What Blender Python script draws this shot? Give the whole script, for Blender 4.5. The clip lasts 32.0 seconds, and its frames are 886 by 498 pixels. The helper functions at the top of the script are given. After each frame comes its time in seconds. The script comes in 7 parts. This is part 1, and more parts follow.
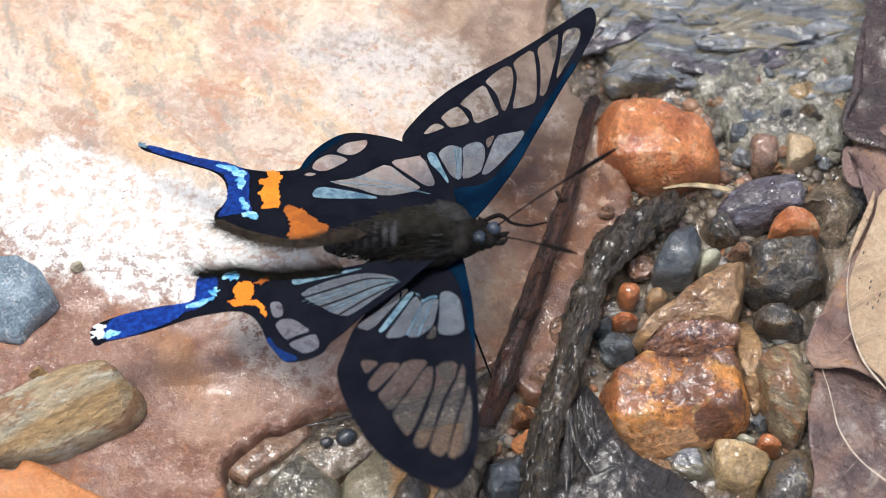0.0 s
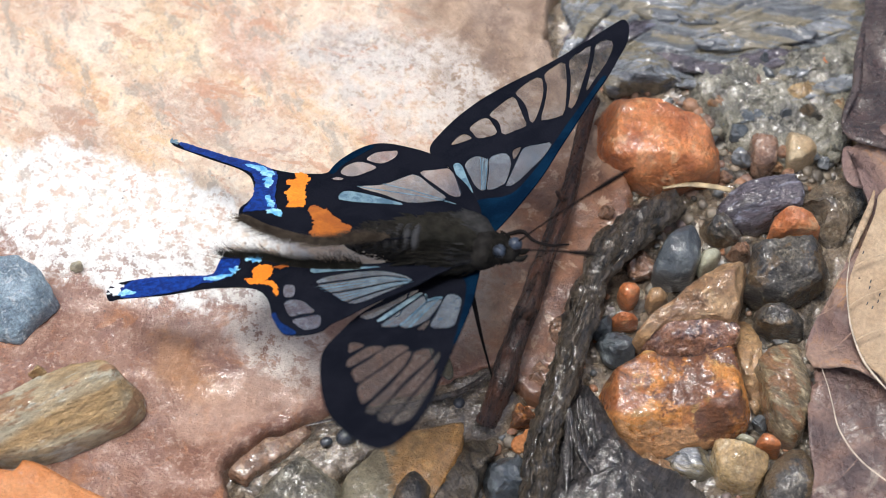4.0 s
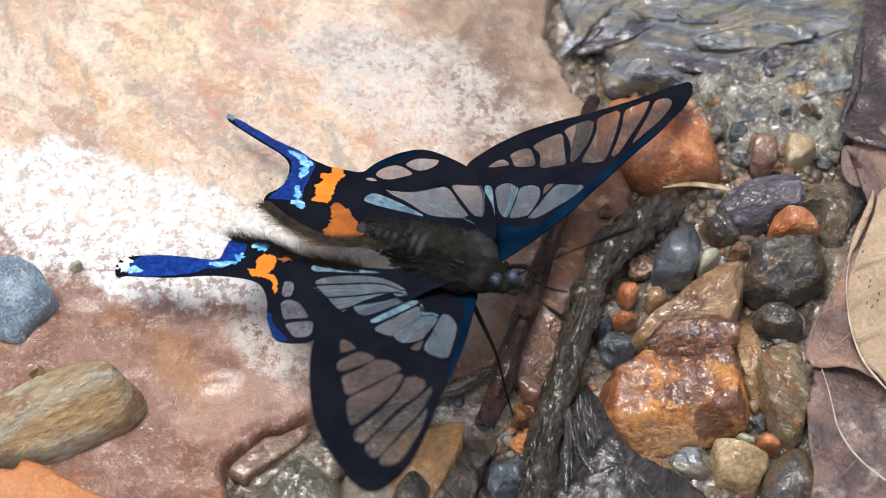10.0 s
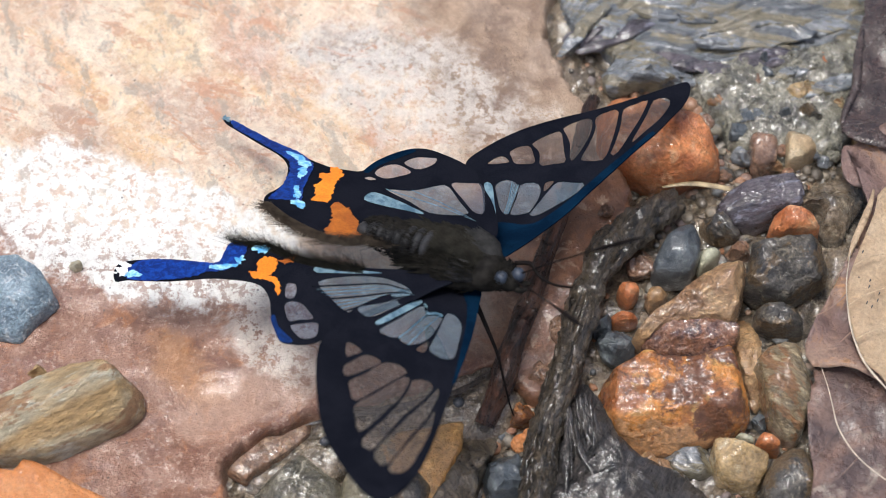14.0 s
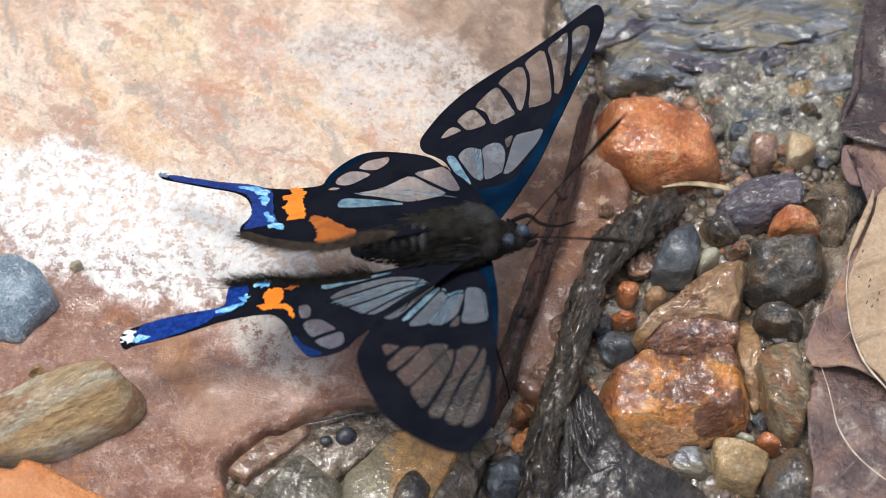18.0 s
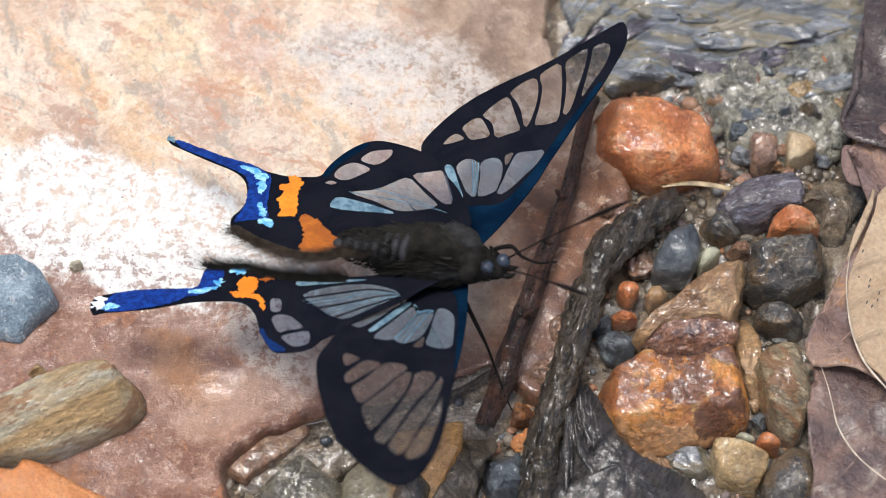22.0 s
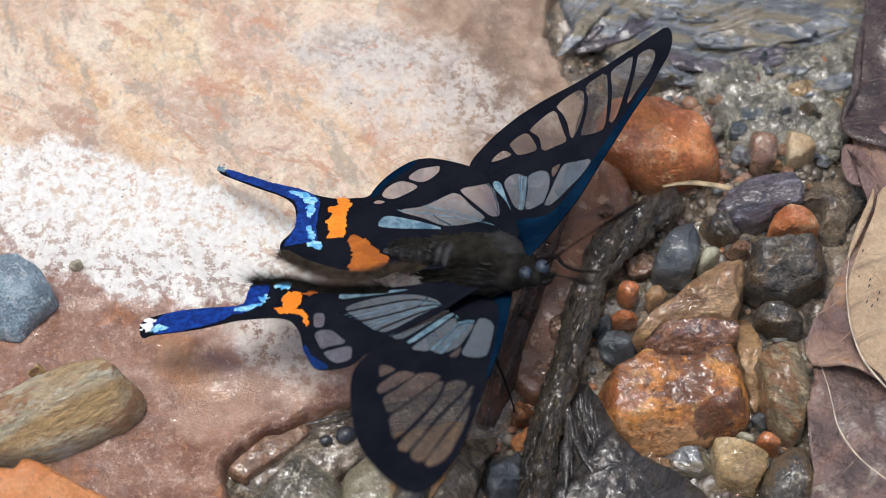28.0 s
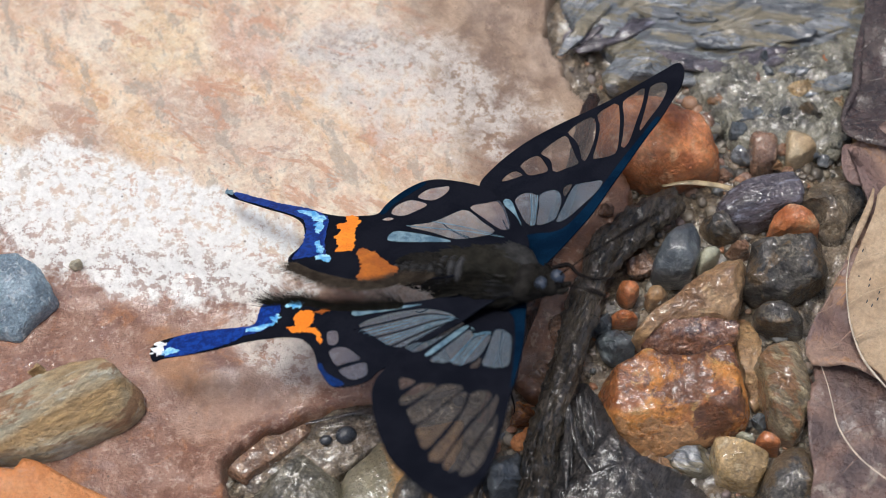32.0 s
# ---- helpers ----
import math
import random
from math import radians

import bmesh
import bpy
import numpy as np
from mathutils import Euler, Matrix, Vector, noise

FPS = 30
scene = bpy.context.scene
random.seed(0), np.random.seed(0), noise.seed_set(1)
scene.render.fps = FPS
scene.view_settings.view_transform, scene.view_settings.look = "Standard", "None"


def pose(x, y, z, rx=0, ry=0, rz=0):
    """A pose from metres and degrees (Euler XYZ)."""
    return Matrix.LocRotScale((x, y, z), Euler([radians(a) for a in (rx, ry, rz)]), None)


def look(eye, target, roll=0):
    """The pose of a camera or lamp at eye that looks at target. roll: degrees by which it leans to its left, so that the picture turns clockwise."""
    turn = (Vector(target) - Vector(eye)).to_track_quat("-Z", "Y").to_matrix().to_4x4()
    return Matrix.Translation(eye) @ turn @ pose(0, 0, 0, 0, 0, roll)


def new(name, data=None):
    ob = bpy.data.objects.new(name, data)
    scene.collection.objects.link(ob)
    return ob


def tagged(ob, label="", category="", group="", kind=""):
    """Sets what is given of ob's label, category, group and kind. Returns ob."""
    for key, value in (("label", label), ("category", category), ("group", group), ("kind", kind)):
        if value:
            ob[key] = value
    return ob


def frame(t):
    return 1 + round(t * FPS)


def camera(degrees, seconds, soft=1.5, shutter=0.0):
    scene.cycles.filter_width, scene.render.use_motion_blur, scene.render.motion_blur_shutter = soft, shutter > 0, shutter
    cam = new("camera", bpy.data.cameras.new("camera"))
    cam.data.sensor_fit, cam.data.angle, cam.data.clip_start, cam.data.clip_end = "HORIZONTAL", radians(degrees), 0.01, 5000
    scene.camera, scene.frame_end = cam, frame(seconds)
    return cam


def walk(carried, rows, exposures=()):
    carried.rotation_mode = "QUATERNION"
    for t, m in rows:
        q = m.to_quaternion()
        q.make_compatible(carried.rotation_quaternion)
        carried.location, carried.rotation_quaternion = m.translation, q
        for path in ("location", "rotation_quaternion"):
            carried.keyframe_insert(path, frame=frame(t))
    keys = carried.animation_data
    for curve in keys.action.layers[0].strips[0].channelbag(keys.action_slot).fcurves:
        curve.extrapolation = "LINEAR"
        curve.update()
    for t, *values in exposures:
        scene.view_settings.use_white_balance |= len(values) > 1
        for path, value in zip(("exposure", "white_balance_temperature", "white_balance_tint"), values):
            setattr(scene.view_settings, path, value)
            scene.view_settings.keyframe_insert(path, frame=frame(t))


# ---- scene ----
MM = 0.001

# ---- camera: a tripod shot that sinks by a few hundredths of a degree ----
cam = camera(21.7, 32.0, 0.9)
EYE = Vector((0.0, -0.0741, 0.12834))
walk(cam, [
    (0.0, look(EYE, (-0.00004, 0.00009, 0))),
    (3.0, look(EYE, (-0.00004, 0.00008, 0))),
    (6.0, look(EYE, (0.0, 0.00006, 0))),
    (14.0, look(EYE, (0.0, 0.00002, 0))),
    (17.0, look(EYE, (0.0, 0.0, 0))),
    (25.0, look(EYE, (0.0, -0.00002, 0))),
    (28.0, look(EYE, (0.0, -0.00005, 0))),
    (32.0, look(EYE, (0.0, -0.00007, 0))),
], [(0.0, 0.18), (6.0, 0.09), (14.0, 0.06), (17.0, 0.0), (21.0, 0.09), (25.0, 0.10), (28.0, -0.15), (32.0, -0.20)])
cam.data.dof.use_dof = True
cam.data.dof.focus_distance = 0.1455
cam.data.dof.aperture_fstop = 52.0

# ---- light: a bright hazy sky, the sun high and veiled ----
world = bpy.data.worlds.new("sky")
scene.world = world
world.use_nodes = True
wn = world.node_tree.nodes
sky = wn.new("ShaderNodeTexSky")
sky.sky_type = "NISHITA"
sky.sun_disc = False
sky.sun_elevation = radians(80)
sky.sun_rotation = radians(-83)
sky.dust_density = 6.0
sky.ozone_density = 1.0
wn["Background"].inputs["Strength"].default_value = 0.15
world.node_tree.links.new(sky.outputs["Color"], wn["Background"].inputs["Color"])
sun_data = bpy.data.lights.new("sun", "SUN")
sun_data.energy = 2.1
sun_data.angle = radians(18)
sun_data.color = (0.92, 0.98, 1.0)
sun = new("sun", sun_data)
sun.matrix_world = look((-0.17, 0.02, 0.98), (0, 0, 0))


# ---- materials ----
def nodes_of(name):
    m = bpy.data.materials.new(name)
    m.use_nodes = True
    nt = m.node_tree
    return m, nt, nt.nodes["Principled BSDF"]


def nd(nt, kind, **values):
    n = nt.nodes.new(kind)
    for key, v in values.items():
        if key == "blend":
            n.blend_type = v
        elif key == "op":
            n.operation = v
        elif key == "dtype":
            n.data_type = v
        elif key == "feature":
            n.feature = v
        else:
            n.inputs[key.replace("_", " ")].default_value = v
    return n


def mixc(nt, fac, a, b, blend="MIX"):
    n = nt.nodes.new("ShaderNodeMix")
    n.data_type, n.blend_type = "RGBA", blend
    for sock, v in ((n.inputs[0], fac), (n.inputs[6], a), (n.inputs[7], b)):
        if hasattr(v, "is_output"):
            nt.links.new(v, sock)
        elif isinstance(v, (int, float)):
            sock.default_value = v
        else:
            sock.default_value = (*v, 1)
    return n.outputs[2]


def math_(nt, op, a, b=0.5):
    n = nt.nodes.new("ShaderNodeMath")
    n.operation = op
    n.use_clamp = False
    for sock, v in ((n.inputs[0], a), (n.inputs[1], b)):
        if hasattr(v, "is_output"):
            nt.links.new(v, sock)
        else:
            sock.default_value = v
    return n.outputs[0]


def ramp(nt, v, lo, hi, a=0.0, b=1.0):
    n = nt.nodes.new("ShaderNodeMapRange")
    n.interpolation_type = "SMOOTHSTEP"
    nt.links.new(v, n.inputs[0])
    for i, x in enumerate((lo, hi, a, b)):
        n.inputs[i + 1].default_value = x
    return n.outputs[0]


def coords(nt, vary=True, stretch=None):
    """Object space in millimetres, shifted at random from thing to thing."""
    tc = nt.nodes.new("ShaderNodeTexCoord")
    mp = nt.nodes.new("ShaderNodeVectorMath")
    mp.operation = "MULTIPLY_ADD"
    mp.inputs[1].default_value = (1000, 1000, 1000)
    nt.links.new(tc.outputs["Object"], mp.inputs[0])
    if vary:
        oi = nt.nodes.new("ShaderNodeObjectInfo")
        k = nt.nodes.new("ShaderNodeVectorMath")
        k.operation = "SCALE"
        k.inputs[0].default_value = (37, 91, 53)
        nt.links.new(oi.outputs["Random"], k.inputs["Scale"])
        nt.links.new(k.outputs[0], mp.inputs[2])
    out = mp.outputs[0]
    if stretch:
        rz, sx, sy, sz = stretch
        m2 = nt.nodes.new("ShaderNodeMapping")
        m2.inputs["Rotation"].default_value = (0, 0, radians(rz))
        nt.links.new(out, m2.inputs[0])
        m3 = nt.nodes.new("ShaderNodeVectorMath")
        m3.operation = "MULTIPLY"
        m3.inputs[1].default_value = (sx, sy, sz)
        nt.links.new(m2.outputs[0], m3.inputs[0])
        out = m3.outputs[0]
    return out


def tex(nt, co, scale, detail=5.0, rough=0.6, warp=0.0):
    n = nd(nt, "ShaderNodeTexNoise", Scale=scale, Detail=detail, Roughness=rough, Distortion=warp)
    nt.links.new(co, n.inputs["Vector"])
    return n.outputs[0]


def cells(nt, co, scale, feature="F1"):
    n = nd(nt, "ShaderNodeTexVoronoi", Scale=scale, feature=feature)
    nt.links.new(co, n.inputs["Vector"])
    return n.outputs[0]


def bumped(nt, bsdf, height, strength, dist, film=4.6, wave=0.6):
    b = nt.nodes.new("ShaderNodeBump")
    b.inputs["Strength"].default_value = strength
    b.inputs["Distance"].default_value = dist * MM
    nt.links.new(height, b.inputs["Height"])
    nt.links.new(b.outputs[0], bsdf.inputs["Normal"])
    # the water film on top lies smoother than the grain beneath it
    c = nt.nodes.new("ShaderNodeBump")
    c.inputs["Strength"].default_value = wave
    c.inputs["Distance"].default_value = 0.11 * MM
    nt.links.new(tex(nt, coords(nt), film, 3.0, 0.5, 0.5), c.inputs["Height"])
    nt.links.new(c.outputs[0], bsdf.inputs["Coat Normal"])


def stone_mat(name, base, dark, light, scale=0.35, rough=(0.25, 0.6), grain=0.35, specks=0.0, bump=0.5, stretch=None,
              patch=None, wet=0.3, lumps=1.6, vein=None):
    """Wet natural stone: two mottled tones, a third in patches, fine grain, glints where water stands.
    vein: (axis, from, to, colour), a ragged seam in mm beyond which the stone has another colour; on the rust stone
    this colour paints the gleam of its front face."""
    base, dark, light = (tuple(min(0.8, v * 1.42) for v in c) for c in (base, dark, light))
    m, nt, b = nodes_of(name)
    co = coords(nt, True, stretch)
    big = tex(nt, co, scale, 4, 0.55, 0.6)
    fine = tex(nt, co, scale * 9, 6, 0.65)
    col = mixc(nt, ramp(nt, big, 0.36, 0.64), dark, base)
    col = mixc(nt, ramp(nt, tex(nt, co, scale * 2.3, 5, 0.6, 1.0), 0.52, 0.72), col, light)
    if patch:
        col = mixc(nt, ramp(nt, tex(nt, co, scale * 0.8, 7, 0.7, 0.3), 0.5, 0.55), col, patch)
    if vein:
        xyz = nt.nodes.new("ShaderNodeSeparateXYZ")
        nt.links.new(coords(nt, False), xyz.inputs[0])
        at = math_(nt, "ADD", xyz.outputs[vein[0]], math_(nt, "MULTIPLY", math_(nt, "SUBTRACT", tex(nt, co, 0.6, 7, 0.65, 0.4), 0.5), 4.5))
        col = mixc(nt, ramp(nt, at, vein[1], vein[2], 0.9, 0.0), col, mixc(nt, ramp(nt, tex(nt, co, 0.8, 6, 0.65), 0.4, 0.6), tuple(v * 0.72 for v in vein[3]), vein[3]))
    col = mixc(nt, grain, col, mixc(nt, ramp(nt, fine, 0.3, 0.7), (0.25, 0.25, 0.25), (1.5, 1.5, 1.5)), "MULTIPLY")
    if specks:
        col = mixc(nt, ramp(nt, cells(nt, co, scale * 7), 0.18, 0.08, 0, specks), col, (0.75, 0.7, 0.62))
    nt.links.new(col, b.inputs["Base Color"])
    r = ramp(nt, tex(nt, co, scale * 3, 4, 0.6), 0.4, 0.65, rough[0], rough[1])
    nt.links.new(r, b.inputs["Roughness"])
    # water stands in patches
    nt.links.new(ramp(nt, tex(nt, coords(nt), 0.55, 4, 0.6, 0.5), 0.36, 0.56, 0.5 * wet, min(1.0, wet * 3.0)), b.inputs["Coat Weight"])
    b.inputs["Coat IOR"].default_value = 1.7
    b.inputs["Coat Roughness"].default_value = 0.045
    b.inputs["Specular IOR Level"].default_value = 0.35
    h = math_(nt, "ADD", math_(nt, "MULTIPLY", tex(nt, co, 1.1 * lumps, 6, 0.7), 0.8), math_(nt, "MULTIPLY", tex(nt, coords(nt), 4.5, 4, 0.6), 0.42))
    bumped(nt, b, h, min(1.0, bump * 1.4), 0.6)
    return m


def plain_mat(name, color, rough=0.5, metal=0.0, vary=0.25, scale=1.5, bump=0.2, sheen=0.0, coat=0.0, dist=0.15):
    m, nt, b = nodes_of(name)
    co = coords(nt)
    n = tex(nt, co, scale, 5, 0.6)
    lo = tuple(c * (1 - vary) for c in color)
    hi = tuple(min(1.0, c * (1 + vary)) for c in color)
    nt.links.new(mixc(nt, ramp(nt, n, 0.3, 0.7), lo, hi), b.inputs["Base Color"])
    b.inputs["Metallic"].default_value = metal
    nt.links.new(ramp(nt, tex(nt, co, scale * 3), 0.3, 0.7, rough * 0.8, min(1, rough * 1.2)), b.inputs["Roughness"])
    b.inputs["Sheen Weight"].default_value = sheen
    b.inputs["Specular IOR Level"].default_value = 0.1 if rough > 0.75 else 0.4
    b.inputs["Coat Weight"].default_value = coat
    bumped(nt, b, tex(nt, co, scale * 5, 6, 0.7), bump, dist)
    return m


def slab_mat():
    """The big stone: peach and rust sandstone, a chalky crust in one broad patch, wet red stone below it."""
    m, nt, b = nodes_of("slab_stone")
    co = coords(nt, False)
    broad = tex(nt, co, 0.11, 6, 0.6, 0.5)
    mid = tex(nt, co, 0.42, 7, 0.65, 0.4)
    fine = tex(nt, co, 2.6, 6, 0.7)
    xyz = nt.nodes.new("ShaderNodeSeparateXYZ")
    nt.links.new(co, xyz.inputs[0])
    X, Y = xyz.outputs[0], xyz.outputs[1]

    def oval(cx, cy, rx, ry, turn, soft=0.5, ragged=1.6, src=None):
        ca, sa = math.cos(radians(turn)), math.sin(radians(turn))
        dx = math_(nt, "SUBTRACT", X, cx)
        dy = math_(nt, "SUBTRACT", Y, cy)
        u = math_(nt, "ADD", math_(nt, "MULTIPLY", dx, ca / rx), math_(nt, "MULTIPLY", dy, sa / rx))
        v = math_(nt, "ADD", math_(nt, "MULTIPLY", dx, -sa / ry), math_(nt, "MULTIPLY", dy, ca / ry))
        q = math_(nt, "ADD", math_(nt, "MULTIPLY", u, u), math_(nt, "MULTIPLY", v, v))
        q = math_(nt, "ADD", q, math_(nt, "MULTIPLY", math_(nt, "SUBTRACT", src or mid, 0.5), -ragged * 2))
        return ramp(nt, q, 1.0 - soft, 1.0 + soft, 1.0, 0.0)

    # dry upper stone: cream to peach in soft clouds, rust, yellow and blue-grey stains
    col = mixc(nt, ramp(nt, broad, 0.36, 0.64), (0.66, 0.455, 0.315), (0.80, 0.655, 0.50))
    col = mixc(nt, ramp(nt, mid, 0.46, 0.68, 0, 0.55), col, (0.60, 0.375, 0.265))
    cod = coords(nt, False, (42, 0.5, 1.5, 1.0))
    band = tex(nt, cod, 0.20, 6, 0.62, 1.0)
    col = mixc(nt, ramp(nt, band, 0.50, 0.64, 0, 0.6), col, (0.88, 0.77, 0.62))
    col = mixc(nt, ramp(nt, band, 0.46, 0.34, 0, 0.5), col, (0.56, 0.36, 0.26))
    col = mixc(nt, ramp(nt, tex(nt, cod, 0.27, 5, 0.6, 0.7), 0.54, 0.68, 0, 0.65), col, (0.80, 0.54, 0.28))
    col = mixc(nt, ramp(nt, tex(nt, co, 0.23, 5, 0.6, 0.8), 0.55, 0.70, 0, 0.55), col, (0.47, 0.40, 0.37))
    col = mixc(nt, ramp(nt, tex(nt, co, 0.34, 6, 0.66, 1.0), 0.53, 0.66, 0, 0.6), col, (0.70, 0.44, 0.33))
    col = mixc(nt, math_(nt, "MULTIPLY", oval(-22.31, 10.89, 6.0, 1.3, -52, 0.8, 1.6), 0.6), col, (0.74, 0.48, 0.27))
    col = mixc(nt, math_(nt, "MULTIPLY", oval(-19.0, 16.2, 3.4, 3.0, -40, 0.9, 1.6), 0.6), col, (0.86, 0.68, 0.42))
    col = mixc(nt, math_(nt, "MULTIPLY", oval(-24.6, 9.0, 2.6, 1.9, -20, 0.4, 1.3), 0.8), col, (0.50, 0.33, 0.25))
    col = mixc(nt, math_(nt, "MULTIPLY", oval(-5.0, 15.6, 4.6, 1.9, -8, 0.8, 1.4), 0.75), col, (0.37, 0.345, 0.335))
    col = mixc(nt, math_(nt, "MULTIPLY", oval(-13.2, 16.0, 2.2, 3.2, 20, 0.8, 1.6), 0.6), col, (0.60, 0.36, 0.28))
    col = mixc(nt, math_(nt, "MULTIPLY", oval(-14.6, 9.6, 5.0, 2.2, -30, 0.9, 1.8), 0.65), col, (0.52, 0.36, 0.29))
    flake = tex(nt, co, 0.9, 8, 0.72, 0.8)
    col = mixc(nt, ramp(nt, flake, 0.52, 0.60, 0, 0.5), col, (0.86, 0.77, 0.65))
    col = mixc(nt, ramp(nt, tex(nt, co, 1.3, 7, 0.7, 0.5), 0.54, 0.64, 0, 0.45), col, (0.50, 0.31, 0.22))
    speck = tex(nt, co, 1.1, 8, 0.74, 0.6)
    col = mixc(nt, ramp(nt, speck, 0.52, 0.58, 0, 0.36), col, (0.58, 0.335, 0.21))
    col = mixc(nt, ramp(nt, speck, 0.47, 0.41, 0, 0.36), col, (0.88, 0.80, 0.68))
    col = mixc(nt, ramp(nt, tex(nt, co, 2.3, 6, 0.7, 0.3), 0.58, 0.64, 0, 0.45), col, (0.42, 0.28, 0.21))
    # worn blots: cream where the skin has flaked, grey-green lichen film, rust, and bare ochre
    col = mixc(nt, ramp(nt, tex(nt, co, 0.19, 9, 0.68, 0.4), 0.535, 0.575, 0, 0.42), col, (0.92, 0.81, 0.65))
    col = mixc(nt, ramp(nt, tex(nt, coords(nt, False, (70, 0.7, 1.2, 1.0)), 0.52, 8, 0.68, 0.3), 0.54, 0.60, 0, 0.62), col, (0.42, 0.36, 0.30))
    col = mixc(nt, ramp(nt, tex(nt, coords(nt, False, (20, 0.6, 1.3, 1.0)), 0.40, 8, 0.70, 0.5), 0.55, 0.60, 0, 0.68), col, (0.60, 0.31, 0.19))
    # wet red-brown stone towards the lower edge
    red = mixc(nt, ramp(nt, mid, 0.38, 0.62), (0.245, 0.108, 0.068), (0.40, 0.22, 0.152))
    red = mixc(nt, ramp(nt, fine, 0.54, 0.61, 0, 0.5), red, (0.56, 0.40, 0.31))
    red = mixc(nt, ramp(nt, tex(nt, co, 4.2, 5, 0.7), 0.45, 0.36, 0, 0.6), red, (0.16, 0.065, 0.042))
    red = mixc(nt, ramp(nt, tex(nt, co, 0.55, 6, 0.65, 1.0), 0.54, 0.66, 0, 0.6), red, (0.46, 0.19, 0.08))
    red = mixc(nt, ramp(nt, tex(nt, co, 0.28, 5, 0.6, 0.6), 0.55, 0.68, 0, 0.5), red, (0.34, 0.22, 0.19))
    red = mixc(nt, math_(nt, "MULTIPLY", oval(-16.0, -8.2, 2.6, 1.5, -50, 0.9, 3.2), 0.55), red, (0.53, 0.26, 0.11))
    red = mixc(nt, math_(nt, "MULTIPLY", oval(-11.0, -10.0, 5.5, 1.9, 28, 0.9, 2.4), 0.6), red, (0.58, 0.375, 0.28))
    low = math_(nt, "ADD", math_(nt, "MULTIPLY", X, 0.28), Y)
    low = math_(nt, "ADD", low, math_(nt, "MULTIPLY", math_(nt, "SUBTRACT", broad, 0.5), 9.0))
    lowm = ramp(nt, low, -7.5, -2.5, 1.0, 0.0)
    col = mixc(nt, lowm, col, red)
    # brown wet stone by the twigs, greyer and paler further up, where the brown also paints in the corner's shade
    side = math_(nt, "ADD", X, math_(nt, "MULTIPLY", math_(nt, "MAXIMUM", Y, 0.0), 0.26))
    side = math_(nt, "ADD", side, math_(nt, "MULTIPLY", math_(nt, "SUBTRACT", broad, 0.5), 8.0))
    sidem = ramp(nt, side, 0.4, 6.0)
    warm = mixc(nt, ramp(nt, mid, 0.35, 0.65), (0.11, 0.043, 0.021), (0.25, 0.112, 0.056))
    dun = mixc(nt, ramp(nt, mid, 0.35, 0.65), (0.24, 0.155, 0.105), (0.47, 0.335, 0.235))
    col = mixc(nt, sidem, col, mixc(nt, ramp(nt, Y, 5.0, 11.0), warm, dun))
    col = mixc(nt, math_(nt, "MULTIPLY", sidem, ramp(nt, tex(nt, co, 0.8, 6, 0.7, 0.5), 0.56, 0.64, 0, 0.55)), col, (0.54, 0.38, 0.27))
    # chalky crust; the strong light on the broad patch is put into its white too
    crust = oval(-20.38, 1.81, 12.5, 4.7, -18, 0.22, 1.3)
    crust2 = oval(-10.6, -6.4, 4.2, 2.0, -46, 0.7, 2.4, mid)
    # streaky white-grey highlights of the upper stone, painted on in chalk colour
    gleam_streaks = oval(-2.6, 12.9, 8.2, 4.0, -24, 0.8, 3.0)
    rag = ramp(nt, tex(nt, co, 1.3, 9, 0.75), 0.435, 0.49)
    c1 = math_(nt, "MULTIPLY", crust, math_(nt, "ADD", math_(nt, "MULTIPLY", rag, 0.72), 0.28))
    col = mixc(nt, c1, col, (0.88, 0.86, 0.82))
    col = mixc(nt, math_(nt, "MULTIPLY", math_(nt, "MULTIPLY", crust2, math_(nt, "ADD", math_(nt, "MULTIPLY", rag, 0.75), 0.12)), 0.85), col, (0.78, 0.71, 0.63))
    col = mixc(nt, math_(nt, "MULTIPLY", math_(nt, "MULTIPLY", gleam_streaks, rag), 0.7), col, (0.72, 0.68, 0.63))
    # grain and dark pits
    col = mixc(nt, 0.25, col, mixc(nt, ramp(nt, fine, 0.3, 0.7), (0.45, 0.42, 0.40), (1.3, 1.3, 1.3)), "MULTIPLY")
    col = mixc(nt, ramp(nt, cells(nt, co, 0.7), 0.07, 0.04, 0, 0.7), col, (0.12, 0.09, 0.08))
    nt.links.new(col, b.inputs["Base Color"])
    wetm = math_(nt, "MAXIMUM", lowm, sidem)
    r = math_(nt, "SUBTRACT", ramp(nt, fine, 0.3, 0.7, 0.5, 0.75), math_(nt, "MULTIPLY", wetm, 0.2))
    nt.links.new(r, b.inputs["Roughness"])
    pools = ramp(nt, tex(nt, co, 0.3, 4, 0.6, 0.8), 0.38, 0.58, 0.25, 1.0)
    nt.links.new(math_(nt, "MULTIPLY", wetm, pools), b.inputs["Coat Weight"])
    b.inputs["Coat Roughness"].default_value = 0.05
    b.inputs["Coat IOR"].default_value = 1.6
    h = math_(nt, "ADD", math_(nt, "MULTIPLY", mid, 0.35), math_(nt, "MULTIPLY", fine, 0.55))
    h = math_(nt, "ADD", h, math_(nt, "MULTIPLY", tex(nt, co, 5.5, 4, 0.65), 0.5))
    h = math_(nt, "MULTIPLY", h, math_(nt, "ADD", math_(nt, "MULTIPLY", lowm, 0.3), 1.0))
    bumped(nt, b, h, 0.8, 0.5, 4.8, 0.6)
    return m


